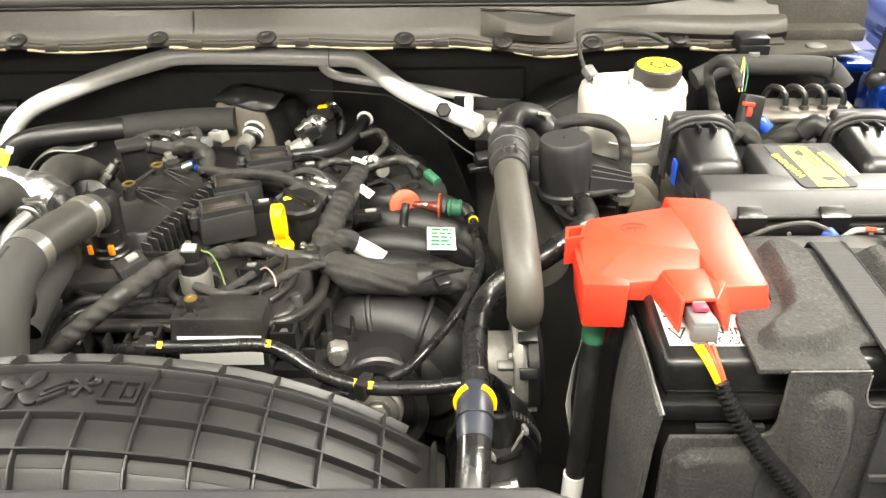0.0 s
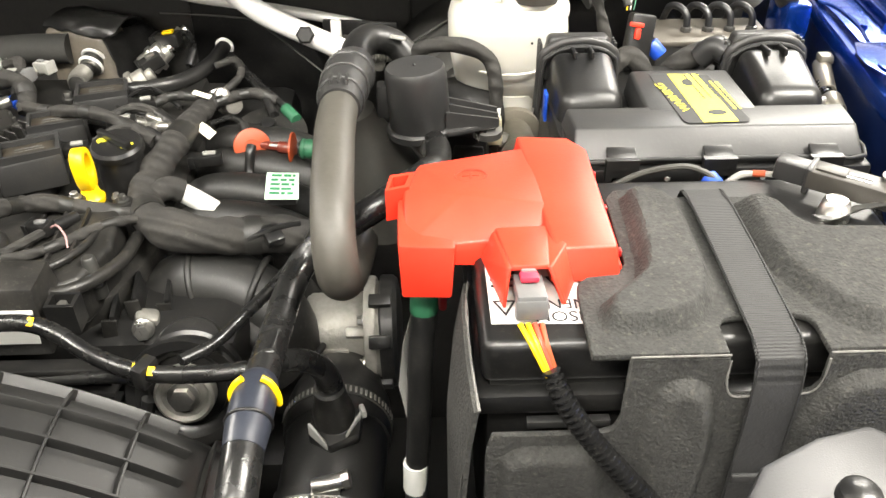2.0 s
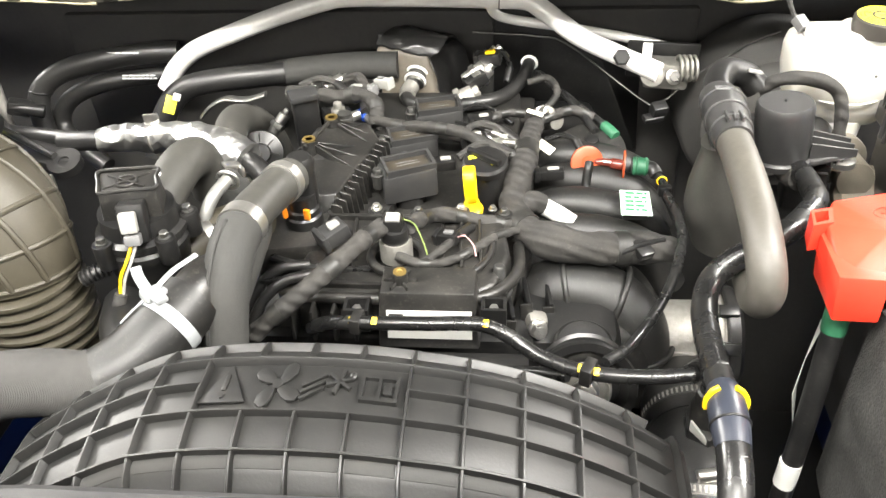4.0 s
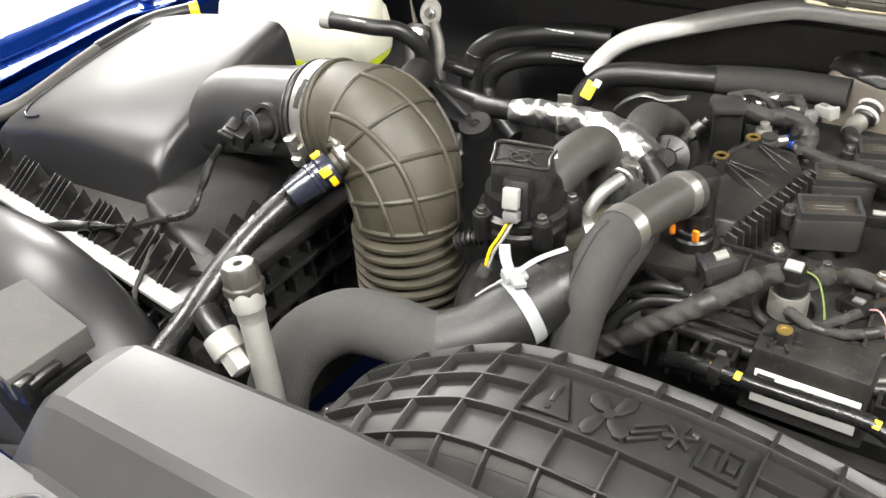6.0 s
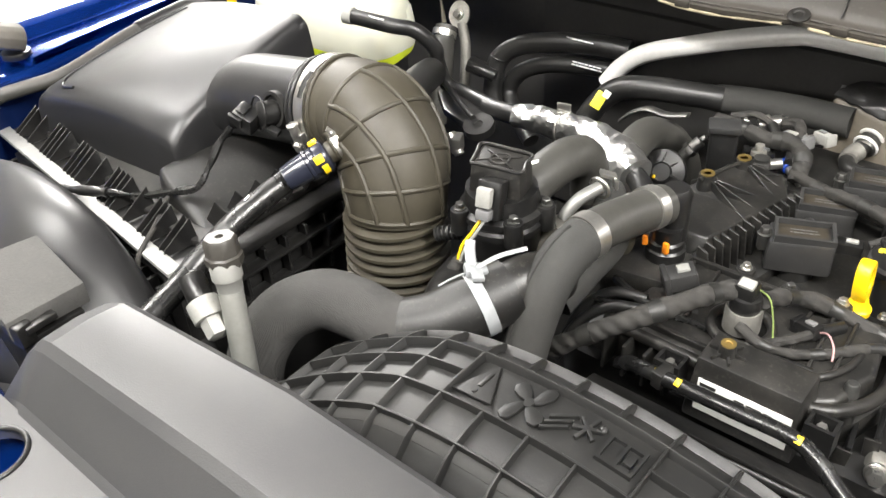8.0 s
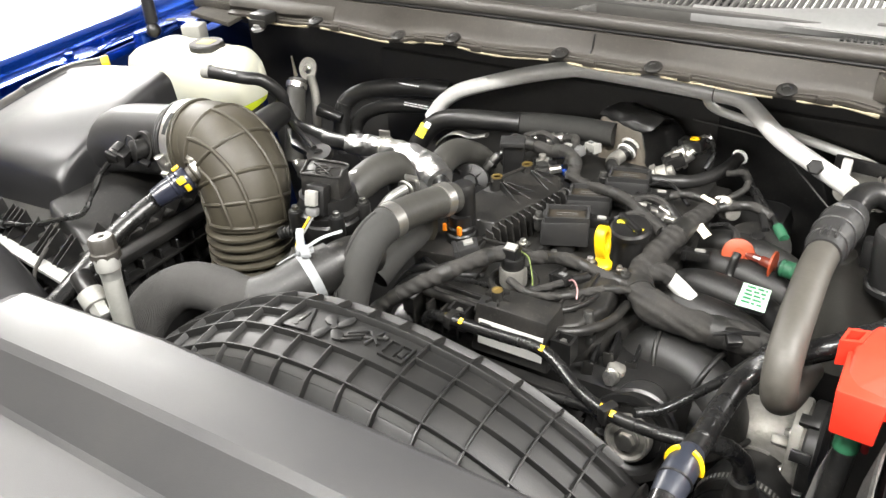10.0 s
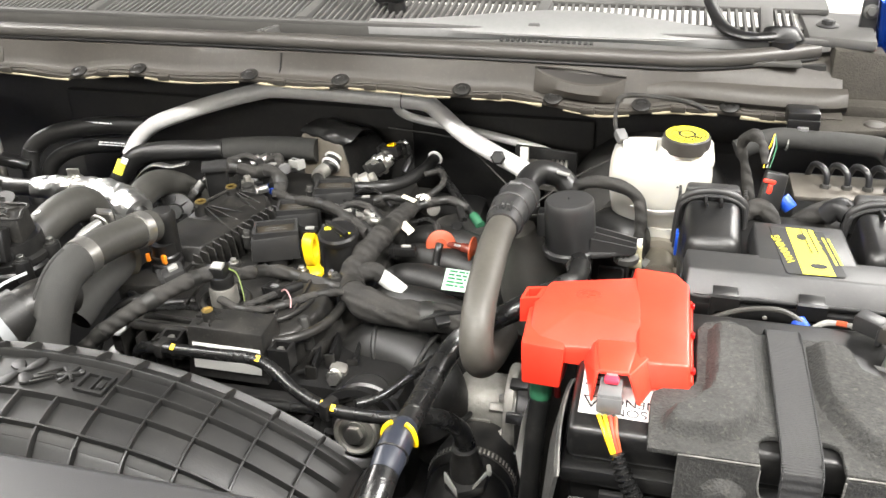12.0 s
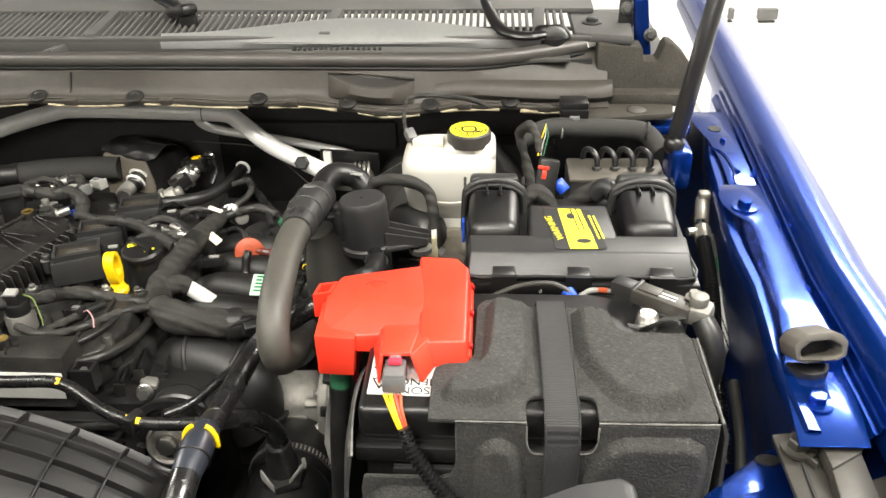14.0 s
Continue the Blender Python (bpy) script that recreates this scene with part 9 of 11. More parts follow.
def bypass_valve():
    t = thing("bypass_valve", (-0.44, 0.64, 1.08), "black electric bypass valve with a white plug", "valve")
    part("motor_box", hull([(-0.461, 0.617, 1.160), (-0.412, 0.627, 1.160), (-0.421, 0.661, 1.160), (-0.471, 0.652, 1.160), (-0.459, 0.620, 1.193), (-0.414, 0.630, 1.193), (-0.421, 0.657, 1.196), (-0.469, 0.650, 1.196)], 0.0025), plastic_dusty, t)
    part("lid_rim", tube([(-0.459, 0.621, 1.194), (-0.436, 0.6255, 1.195), (-0.414, 0.631, 1.194), (-0.4175, 0.644, 1.196), (-0.421, 0.657, 1.1965), (-0.445, 0.6535, 1.1975), (-0.469, 0.650, 1.1965), (-0.464, 0.635, 1.1955), (-0.459, 0.621, 1.194)], 0.0016, 8, 5), plastic_dusty, t)
    part("raised_bar", box((-0.441, 0.638, 1.1958), (0.040, 0.002, 0.0018), (0, 0, 40), 0.0005), plastic_dusty, t)
    part("raised_bar", box((-0.441, 0.638, 1.1958), (0.040, 0.002, 0.0018), (0, 0, -22), 0.0005), plastic_dusty, t)
    part("raised_ring", torus((-0.441, 0.638, 1.196), (0, 0, 1), 0.0085, 0.0012, 20, 6), plastic_dusty, t)
    part("body", lathe((-0.441, 0.640, 1.098), (0, 0, 1), [(0, 0.030), (0.012, 0.034), (0.030, 0.036), (0.034, 0.0385), (0.040, 0.0385), (0.043, 0.036), (0.046, 0.0385), (0.052, 0.0385), (0.055, 0.034), (0.070, 0.032)], 32), plastic, t)
    for a in (0.35, 2.6, 4.2, 5.6):
        c = (-0.441 + 0.040 * math.cos(a), 0.640 + 0.040 * math.sin(a))
        part("flange_lug", cyl((*c, 1.131), (*c, 1.155), 0.0085), plastic, t)
        part("bolt", bolt_mesh((*c, 1.155), (0, 0, 1), 0.0042, 0.006, 1.3), dark_steel, t)
    part("plug_shroud", box((-0.431, 0.613, 1.172), (0.022, 0.016, 0.034), (-16, 0, 12), 0.002), plastic, t)
    part("plug", box((-0.429, 0.6005, 1.180), (0.0135, 0.008, 0.017), (-16, 0, 12), 0.0015), white_plastic, t, "white plug")
    part("plug_foot", box((-0.428, 0.598, 1.165), (0.013, 0.010, 0.009), (-16, 0, 12), 0.0015), connector_grey, t)
    for dx, m in ((-0.002, yellow_plastic), (0.002, white_plastic)):
        part("wire", tube([(-0.428 + dx, 0.596, 1.161), (-0.432 + dx, 0.588, 1.150), (-0.438 + dx, 0.582, 1.138), (-0.442 + dx * 0.6, 0.578, 1.122)], 0.0013, 7, 5), m, t)
    part("wire_sleeve", tube([(-0.442, 0.578, 1.124), (-0.446, 0.572, 1.106), (-0.43, 0.575, 1.098), (-0.405, 0.59, 1.100), (-0.375, 0.605, 1.100)], 0.0055, 10, wobble=0.4), tape, t)
    part("rubber_plug", tube([(-0.488, 0.602, 1.118), (-0.478, 0.606, 1.122), (-0.466, 0.612, 1.124)], 0.0065, 12, rings=0.004, ring_depth=0.002), rubber, t)
    h = thing("bypass_hose", (-0.43, 0.715, 1.10), "grey rubber hose bending down from the bypass valve", "hose")
    part("hose", tube([(-0.440, 0.650, 1.140, 0.0190), (-0.435, 0.685, 1.152, 0.0195), (-0.431, 0.720, 1.157, 0.0200), (-0.428, 0.748, 1.150, 0.0200), (-0.427, 0.761, 1.130, 0.0195), (-0.427, 0.764, 1.10, 0.019)], n=26), rubber_grey, h)
    part("size_mark", box((-0.436, 0.684, 1.1720), (0.010, 0.004, 0.0006), (12, 0, 60), 0), ink_white, h, "small white print")
    o = thing("olive_hose", (-0.42, 0.69, 1.06), "olive-brown rubber hose below the bypass valve", "hose")
    part("hose", tube([(-0.42, 0.660, 1.100), (-0.400, 0.680, 1.108), (-0.385, 0.70, 1.106), (-0.37, 0.73, 1.09)], 0.020, 20), rubber_brown, o)
    part("clamp", lathe((-0.405, 0.674, 1.106), (0.7, 0.7, 0.1), [(0, 0.0202), (0, 0.0218), (0.009, 0.0218), (0.009, 0.0202)], 28), steel, o, "slotted steel clamp")
    return t


bypass_valve()


def foil_pipe():
    t = thing("foil_wrapped_pipe", (-0.47, 0.81, 1.09), "pipe wrapped in crumpled silver foil", "pipe")
    bm = tube([(-0.568, 0.836, 1.116, 0.0140), (-0.535, 0.838, 1.118, 0.0150), (-0.495, 0.838, 1.119, 0.0170), (-0.455, 0.830, 1.118, 0.0195), (-0.42, 0.815, 1.116, 0.0205), (-0.398, 0.803, 1.112, 0.019)], n=36, sub=16)
    for v in bm.verts:
        d = noise.noise_vector(v.co * 60) * 0.0030 + noise.noise_vector(v.co * 150) * 0.0009
        v.co += d
    part("foil", bm, foil, t, "", 18)
    part("inner_pipe", tube([(-0.62, 0.846, 1.108), (-0.56, 0.836, 1.116), (-0.48, 0.836, 1.118), (-0.40, 0.803, 1.112), (-0.375, 0.785, 1.10)], 0.0112, 14), rubber, t)
    part("spring_clip", joined(torus((-0.507, 0.838, 1.119), (1, -0.1, 0), 0.0172, 0.0012), box((-0.507, 0.838, 1.141), (0.016, 0.003, 0.012), (0, 0, 10), 0.001)), steel, t, "steel spring clip")
    p = thing("metal_coolant_pipe", (-0.38, 0.74, 1.08), "grey metal pipe with a bent nipple and spring clip", "pipe")
    part("pipe", tube([(-0.43, 0.80, 1.095, 0.017), (-0.40, 0.76, 1.10, 0.017), (-0.37, 0.71, 1.10, 0.0175), (-0.365, 0.66, 1.10, 0.0175), (-0.37, 0.62, 1.085, 0.0175)], n=20), foam, p)
    part("nipple", tube([(-0.401, 0.676, 1.105), (-0.402, 0.680, 1.126), (-0.396, 0.694, 1.141), (-0.387, 0.715, 1.147)], 0.0060, 12), surface("dull_grey_tube", (0.2, 0.2, 0.19), 0.45, 0.5), p)
    part("clip", joined(torus((-0.387, 0.715, 1.146), (0.1, 1, 0.1), 0.0098, 0.0018), box((-0.383, 0.722, 1.158), (0.016, 0.010, 0.004), (0, 20, 40), 0.001), box((-0.375, 0.722, 1.152), (0.004, 0.010, 0.010), (0, 0, 40), 0.001)), steel, p, "steel spring clip")
    r = thing("rear_grey_hose", (-0.44, 0.92, 1.06), "grey rubber hose to the turbocharger", "hose")
    part("hose", tube([(-0.428, 0.815, 1.095, 0.018), (-0.438, 0.86, 1.098, 0.0185), (-0.448, 0.91, 1.093, 0.019), (-0.450, 0.945, 1.080, 0.019), (-0.444, 0.98, 1.055, 0.019), (-0.436, 1.0, 1.02, 0.019), (-0.43, 1.01, 0.97, 0.019)], n=22), rubber_grey, r)
    part("guard", tube([(-0.505, 0.96, 1.075), (-0.490, 0.96, 1.090), (-0.470, 0.96, 1.100), (-0.445, 0.96, 1.099), (-0.420, 0.96, 1.106)], 0.006, 10, flat=0.4), dark_steel, r, "bent steel strap")
    part("yellow_tag", box((-0.560, 1.0, 1.070), (0.014, 0.003, 0.022), (-30, 25, 12), 0.0008), paper_yellow, r, "yellow tag")
    part("tag_tail", box((-0.548, 0.998, 1.082), (0.009, 0.004, 0.009), (-20, 25, 12), 0.0008), paper, r)
    a = thing("wastegate_actuator", (-0.40, 0.90, 1.03), "black finned actuator disc near the turbocharger", "actuator")
    part("disc", lathe((-0.425, 0.918, 1.050), (0.3, -0.8, 0.5), [(-0.012, 0.026), (0.0, 0.028), (0.006, 0.026), (0.010, 0.012), (0.014, 0.010)], 28), plastic, a)
    part("yellow_dot", ball((-0.422, 0.893, 1.058), 0.0020), yellow_plastic, a)
    for k in range(8):
        ang = 2 * math.pi * k / 8
        part("fin", cyl((-0.424, 0.910, 1.0555), (-0.424 + 0.024 * math.cos(ang), 0.910 + 0.012 * math.sin(ang), 1.0535 + 0.021 * math.sin(ang)), 0.0009, n=6), plastic, a)
    b = thing("upright_bracket", (-0.375, 0.95, 1.04), "black upright plastic bracket behind the breather cover", "bracket")
    part("plate", box((-0.372, 0.95, 1.075), (0.03, 0.02, 0.07), (0, 0, 25), 0.004), plastic, b)
    part("cap", box((-0.372, 0.948, 1.111), (0.034, 0.026, 0.008), (0, 0, 25), 0.002), plastic_grey, b)
    w = thing("cast_outlet", (-0.385, 0.80, 1.05), "cast aluminium outlet pipe", "pipe")
    part("pipe", tube([(-0.42, 0.80, 1.085), (-0.385, 0.805, 1.075), (-0.36, 0.815, 1.07)], 0.013, 16), cast_metal, w)
    return t


foil_pipe()


clamp_metal = surface("brushed_clamp_metal", (0.5, 0.49, 0.46), 0.35, 0.9, worn=(0.3, 0.29, 0.27), worn_scale=60)


def clamped_hose():
    t = thing("breather_hose", (-0.345, 0.63, 1.02), "dark grey breather hose with two bright clamps", "hose")
    part("upper_hose", tube([(-0.331, 0.728, 1.142), (-0.338, 0.69, 1.150), (-0.3445, 0.648, 1.157), (-0.348, 0.618, 1.158)], 0.0185, 22), rubber_grey, t)
    part("lower_sleeve", tube([(-0.3475, 0.625, 1.158), (-0.349, 0.600, 1.154), (-0.3505, 0.578, 1.138), (-0.353, 0.562, 1.11), (-0.355, 0.55, 1.075), (-0.357, 0.54, 1.03)], 0.0195, 22), foam, t, "split foam sleeve")
    part("split", tube([(-0.3525, 0.612, 1.1755), (-0.356, 0.588, 1.1685), (-0.3585, 0.566, 1.151), (-0.3605, 0.546, 1.12), (-0.362, 0.534, 1.08)], 0.0022, 8, 6), void, t, "dark slit in the sleeve")
    part("clamp", lathe((-0.3345, 0.711, 1.1462), (0.17, 1, -0.2), [(-0.006, 0.0186), (-0.006, 0.0200), (0.006, 0.0200), (0.006, 0.0186)], 30), clamp_metal, t, "bright metal band")
    part("clamp", lathe((-0.3475, 0.630, 1.1575), (0.12, 1, -0.05), [(-0.007, 0.0188), (-0.007, 0.0203), (0.007, 0.0203), (0.007, 0.0188)], 30), clamp_metal, t, "bright metal band")
    part("end_cup", lathe((-0.326, 0.744, 1.10), (0, 0, 1), [(0, 0.0135), (0.036, 0.0138), (0.048, 0.0145), (0.054, 0.011)], 22), plastic, t)
    return t


clamped_hose()


tie_plastic = surface("pale_tie_plastic", (0.24, 0.25, 0.255), 0.4)


def charge_hose():
    t = thing("charge_air_hose", (-0.46, 0.48, 1.0), "charge air hose in a grey knitted sleeve with a white tie", "hose")
    part("knitted_sleeve", tube([(-0.548, 0.415, 1.03), (-0.548, 0.432, 1.07), (-0.535, 0.455, 1.100), (-0.505, 0.476, 1.117), (-0.470, 0.484, 1.118), (-0.440, 0.488, 1.113), (-0.418, 0.497, 1.112)], 0.0255, 30), knit, t)
    part("rubber_end", tube([(-0.428, 0.492, 1.112, 0.0255), (-0.405, 0.510, 1.118, 0.027), (-0.388, 0.535, 1.128, 0.027), (-0.374, 0.562, 1.135, 0.025)], n=26), plastic_dull, t, "bare black hose end")
    part("pipe", tube([(-0.380, 0.552, 1.132, 0.021), (-0.368, 0.58, 1.136, 0.021), (-0.358, 0.61, 1.125, 0.021)], n=22), plastic_dusty, t)
    part("branch", tube([(-0.42, 0.52, 1.10, 0.017), (-0.44, 0.56, 1.10, 0.019), (-0.455, 0.60, 1.09, 0.02)], n=18), rubber, t)
    part("tie", lathe((-0.386, 0.5385, 1.1295), (0.5, 0.85, 0.25), [(-0.0050, 0.0266), (-0.0050, 0.0277), (0.0050, 0.0277), (0.0050, 0.0266)], 32), tie_plastic, t, "pale grey plastic tie")
    part("tie_head", joined(box((-0.392, 0.541, 1.158), (0.018, 0.013, 0.007), (0, 10, 50), 0.0015), box((-0.386, 0.535, 1.160), (0.010, 0.015, 0.004), (0, 10, 50), 0.001)), tie_plastic, t)
    part("tie_tail", joined(tube([(-0.392, 0.541, 1.160), (-0.380, 0.556, 1.168), (-0.365, 0.572, 1.172)], 0.0028, 8, 4, flat=0.35), tube([(-0.395, 0.54, 1.160), (-0.404, 0.549, 1.166), (-0.408, 0.555, 1.172)], 0.0042, 8, 4, flat=0.35), tube([(-0.396, 0.536, 1.157), (-0.406, 0.529, 1.151), (-0.414, 0.521, 1.145)], 0.0009, 6, 4)), tie_plastic, t)
    r = thing("radiator_hose", (-0.47, 0.42, 1.0), "black ribbed radiator hose with a worm clamp", "hose")
    part("hose", tube([(-0.50, 0.385, 1.06, 0.020), (-0.47, 0.41, 1.075, 0.020), (-0.44, 0.43, 1.08, 0.020), (-0.41, 0.45, 1.075, 0.020), (-0.38, 0.48, 1.05, 0.020)], n=18, rings=0.018, ring_depth=0.003), rubber_glossy, r)
    part("clamp", lathe((-0.458, 0.419, 1.078), (0.85, 0.5, 0.12), [(0, 0.0212), (0, 0.0226), (0.009, 0.0226), (0.009, 0.0212)], 26), dark_steel, r, "toothed worm clamp")
    return t


charge_hose()


def crankcase_hose():
    t = thing("crankcase_hose", (-0.6, 0.48, 1.1), "glossy black crankcase hose with a yellow-clipped coupling", "hose")
    part("hose", tube([(-0.612, 0.580, 1.166), (-0.617, 0.555, 1.161), (-0.622, 0.525, 1.153), (-0.626, 0.492, 1.143), (-0.629, 0.455, 1.127), (-0.626, 0.415, 1.112), (-0.621, 0.38, 1.104), (-0.612, 0.345, 1.095)], 0.0112, 16), rubber_glossy, t)
    stub, run = Vector((-0.585, 0.593, 1.186)), Vector((-0.028, -0.053, -0.022)).normalized()
    part("coupling", lathe(stub, run, [(0.018, 0.0108), (0.020, 0.0150), (0.023, 0.0162), (0.030, 0.0162), (0.032, 0.0142), (0.036, 0.0138), (0.037, 0.0150), (0.040, 0.0150), (0.041, 0.0138), (0.052, 0.0130), (0.064, 0.0116)], 30), surface("dark_blue_grey_plastic", (0.014, 0.016, 0.026), 0.22), t, "smoky blue-grey coupling")
    part("stub_sleeve", lathe(stub, run, [(-0.006, 0.0125), (0.012, 0.0125), (0.014, 0.0105), (0.020, 0.0100)], 24), rubber_brown, t)
    across = run.cross(Vector((0, 0, 1))).normalized()
    over = across.cross(run).normalized()
    for turn, along, size in ((70, 0.0265, (0.012, 0.008, 0.003)), (52, 0.0240, (0.010, 0.005, 0.004)), (-48, 0.0265, (0.009, 0.007, 0.003)), (150, 0.0285, (0.008, 0.009, 0.003)), (190, 0.0265, (0.009, 0.006, 0.003))):
        q = stub + run * along + (across * math.cos(radians(turn)) + over * math.sin(radians(turn))) * 0.0164
        clip = box((0, 0, 0), size, bev=0.0008)
        up = (q - stub - run * along).normalized()
        side = up.cross(run).normalized()
        bmesh.ops.transform(clip, matrix=Matrix((side, run, up)).transposed().to_4x4(), verts=clip.verts)
        bmesh.ops.translate(clip, vec=q, verts=clip.verts)
        part("yellow_clip", clip, yellow_plastic, t, "yellow lock tab")
    part("steel_band", lathe(stub, run, [(0.001, 0.0126), (0.001, 0.0139), (0.010, 0.0139), (0.010, 0.0126)], 26), steel, t, "slotted steel band")
    head = stub + run * 0.0055 + over * 0.0140 + across * 0.004
    part("band_screw", joined(cyl(head - across * 0.006, head + across * 0.006, 0.0034, n=12), cyl(head + across * 0.006, head + across * 0.009, 0.0046, n=6)), steel, t)
    part("print_block", bars(look((-0.626, 0.505, 1.159), (-0.62, 0.49, 2.0)) @ pose(0, 0, 0, 0, 0, 96), 1, 0.012, 0.004, 0.002, 2), ink_white, t)
    v = thing("service_valve", (-0.52, 0.40, 1.08), "grey metal air-conditioning service valve with a black cap", "service valve")
    part("cap", lathe((-0.5345, 0.4135, 1.177), (-0.1, 0.06, 1), [(0, 0.0130), (0.004, 0.0150), (0.010, 0.0150), (0.0115, 0.0135), (0.024, 0.0130), (0.026, 0.0115), (0.026, 0.0035), (0.022, 0.0030), (0.022, 0)], 8), plastic_bracket, v, "worn faceted cap")
    part("neck", lathe((-0.530, 0.4095, 1.158), (-0.12, 0.08, 1), [(0, 0.0100), (0.010, 0.0105), (0.012, 0.0122), (0.024, 0.0122), (0.028, 0.0105)], 22), surface("dull_grey_fitting", (0.32, 0.32, 0.3), 0.5, 0.5), v)
    part("stem", cyl((-0.519, 0.398, 1.07), (-0.530, 0.4095, 1.16), 0.0098), surface("dull_grey_pipe", (0.26, 0.26, 0.24), 0.55, 0.5), v)
    s = thing("pressure_sensor", (-0.555, 0.395, 1.1), "white-collared pressure sensor with a dark plug", "sensor")
    part("collar", joined(cyl((-0.548, 0.396, 1.128), (-0.562, 0.40, 1.138), 0.0135), cyl((-0.535, 0.393, 1.120), (-0.550, 0.397, 1.130), 0.010, n=6)), white_plastic, s)
    part("plug", cyl((-0.561, 0.400, 1.138), (-0.580, 0.406, 1.150), 0.011), plastic, s)
    return t


crankcase_hose()


def coolant_bottle():
    t = thing("coolant_tank", (-0.91, 0.92, 1.0), "milky coolant expansion tank with yellow coolant and black cap", "coolant tank")

    def skin(levels, tilt=0.0):
        """tilt: how far each metre towards the firewall lifts the lowest ring."""
        rows = []
        for z, x0, x1, y0, y1 in levels:
            cx, cy, a, b = (x0 + x1) / 2, (y0 + y1) / 2, (x1 - x0) / 2, (y1 - y0) / 2
            ring = []
            for k in range(44):
                c, s = math.cos(2 * math.pi * k / 44), math.sin(2 * math.pi * k / 44)
                ring.append((cx + a * abs(c) ** 0.5 * (1 if c > 0 else -1), cy + b * abs(s) ** 0.5 * (1 if s > 0 else -1), z))
            ring = [(px, py, pz + tilt * (py - 0.84) * (levels[-1][0] - pz) / (levels[-1][0] - levels[0][0])) for px, py, pz in ring]
            rows.append(ring + ring[:1])
        bm = sheet(rows, 0)
        bmesh.ops.remove_doubles(bm, verts=bm.verts, dist=1e-5)
        bmesh.ops.holes_fill(bm, edges=[e for e in bm.edges if e.is_boundary])
        return bm

    part("tank", skin(((1.119, -1.046, -0.797, 0.838, 0.945), (1.135, -1.05, -0.795, 0.836, 0.948), (1.150, -1.05, -0.797, 0.838, 0.948), (1.168, -1.045, -0.800, 0.842, 0.946), (1.180, -1.03, -0.812, 0.850, 0.942), (1.187, -1.0, -0.835, 0.862, 0.932))), tank_cool, t)
    part("coolant", skin(((1.097, -1.03, -0.806, 0.846, 0.938), (1.099, -1.04, -0.800, 0.841, 0.943), (1.1185, -1.046, -0.797, 0.838, 0.945)), 0.17), coolant, t, "yellow-green coolant showing through")
    part("mount", prism([(-1.02, 0.85), (-0.83, 0.85), (-0.82, 0.93), (-1.02, 0.93)], 1.0, 1.0985, 0.004), black_paint, t, "black mounting tray")
    for x in (-0.972, -0.840):
        part("lobe", ball((x, 0.898, 1.160), 0.05, (0.85, 0.95, 0.76), 24), tank_cool, t)
    part("neck", cyl((-0.898, 0.905, 1.16), (-0.898, 0.905, 1.184), 0.024), tank_cool, t)
    part("cap", lathe((-0.898, 0.905, 1.176), (0, 0, 1), [(0, 0.029), (0.018, 0.0285), (0.0205, 0.026), (0.0205, 0.012), (0.019, 0)], 10), plastic_dusty, t, "black faceted cap")
    part("mark", box((-0.898, 0.905, 1.1967), (0.026, 0.02, 0.0008), (0, 0, 10), 0.0002), surface("faded_yellow_print", (0.3, 0.28, 0.1), 0.6), t)
    part("sensor", box((-0.985, 0.96, 1.185), (0.035, 0.03, 0.03), (0, 0, 20), 0.004), white_plastic, t)
    h = thing("overflow_hose", (-0.75, 0.9, 1.08), "black coolant hose with white print and end ring", "hose")
    part("hose", tube([(-0.790, 0.805, 1.198), (-0.734, 0.815, 1.194), (-0.710, 0.83, 1.188), (-0.695, 0.845, 1.165), (-0.696, 0.85, 1.145), (-0.69, 0.858, 1.115), (-0.66, 0.860, 1.108), (-0.61, 0.845, 1.112), (-0.565, 0.836, 1.116)], 0.0092, 14), rubber, h)
    part("end_ring", cyl((-0.798, 0.803, 1.199), (-0.786, 0.806, 1.198), 0.0105), white_plastic, h, "pale end ring")
    part("print_block", bars(look((-0.755, 0.8055, 1.2035), (-0.755, 0.3, 1.6)) @ pose(0, 0, 0, 0, 180, 0), 1, 0.04, 0.004, 0.0018, 3), ink_white, h)
    s = thing("breather_pipe", (-0.66, 0.8, 1.1), "grey rubber breather pipe joining the intake elbow", "hose")
    part("hose", tube([(-0.628, 0.720, 1.170, 0.0172), (-0.648, 0.755, 1.162, 0.0182), (-0.672, 0.80, 1.150, 0.0185), (-0.685, 0.825, 1.143, 0.018)], n=20), rubber, s)
    b = thing("plastic_bracket", (-0.645, 0.835, 1.06), "black plastic hose bracket with round eye", "bracket")
    part("plate", joined(prism([(-0.70, 0.85), (-0.66, 0.815), (-0.60, 0.795), (-0.585, 0.80), (-0.59, 0.825), (-0.64, 0.85), (-0.69, 0.87)], 1.098, 1.108, 0.003), lathe((-0.60, 0.808, 1.10), (0, -0.3, 1), [(0, 0.018), (0.010, 0.018), (0.010, 0.006), (0.008, 0.005)], 20)), plastic, b)
    part("rib", tube([(-0.70, 0.86, 1.118), (-0.66, 0.832, 1.122), (-0.61, 0.808, 1.113)], 0.004, 8, 5), plastic, b)
    part("clip", joined(box((-0.602, 0.77, 1.10), (0.012, 0.02, 0.02), (0, 0, 25), 0.003), cyl((-0.612, 0.77, 1.11), (-0.595, 0.765, 1.09), 0.006)), steel, b, "steel clamp end")
    return t


coolant_bottle()


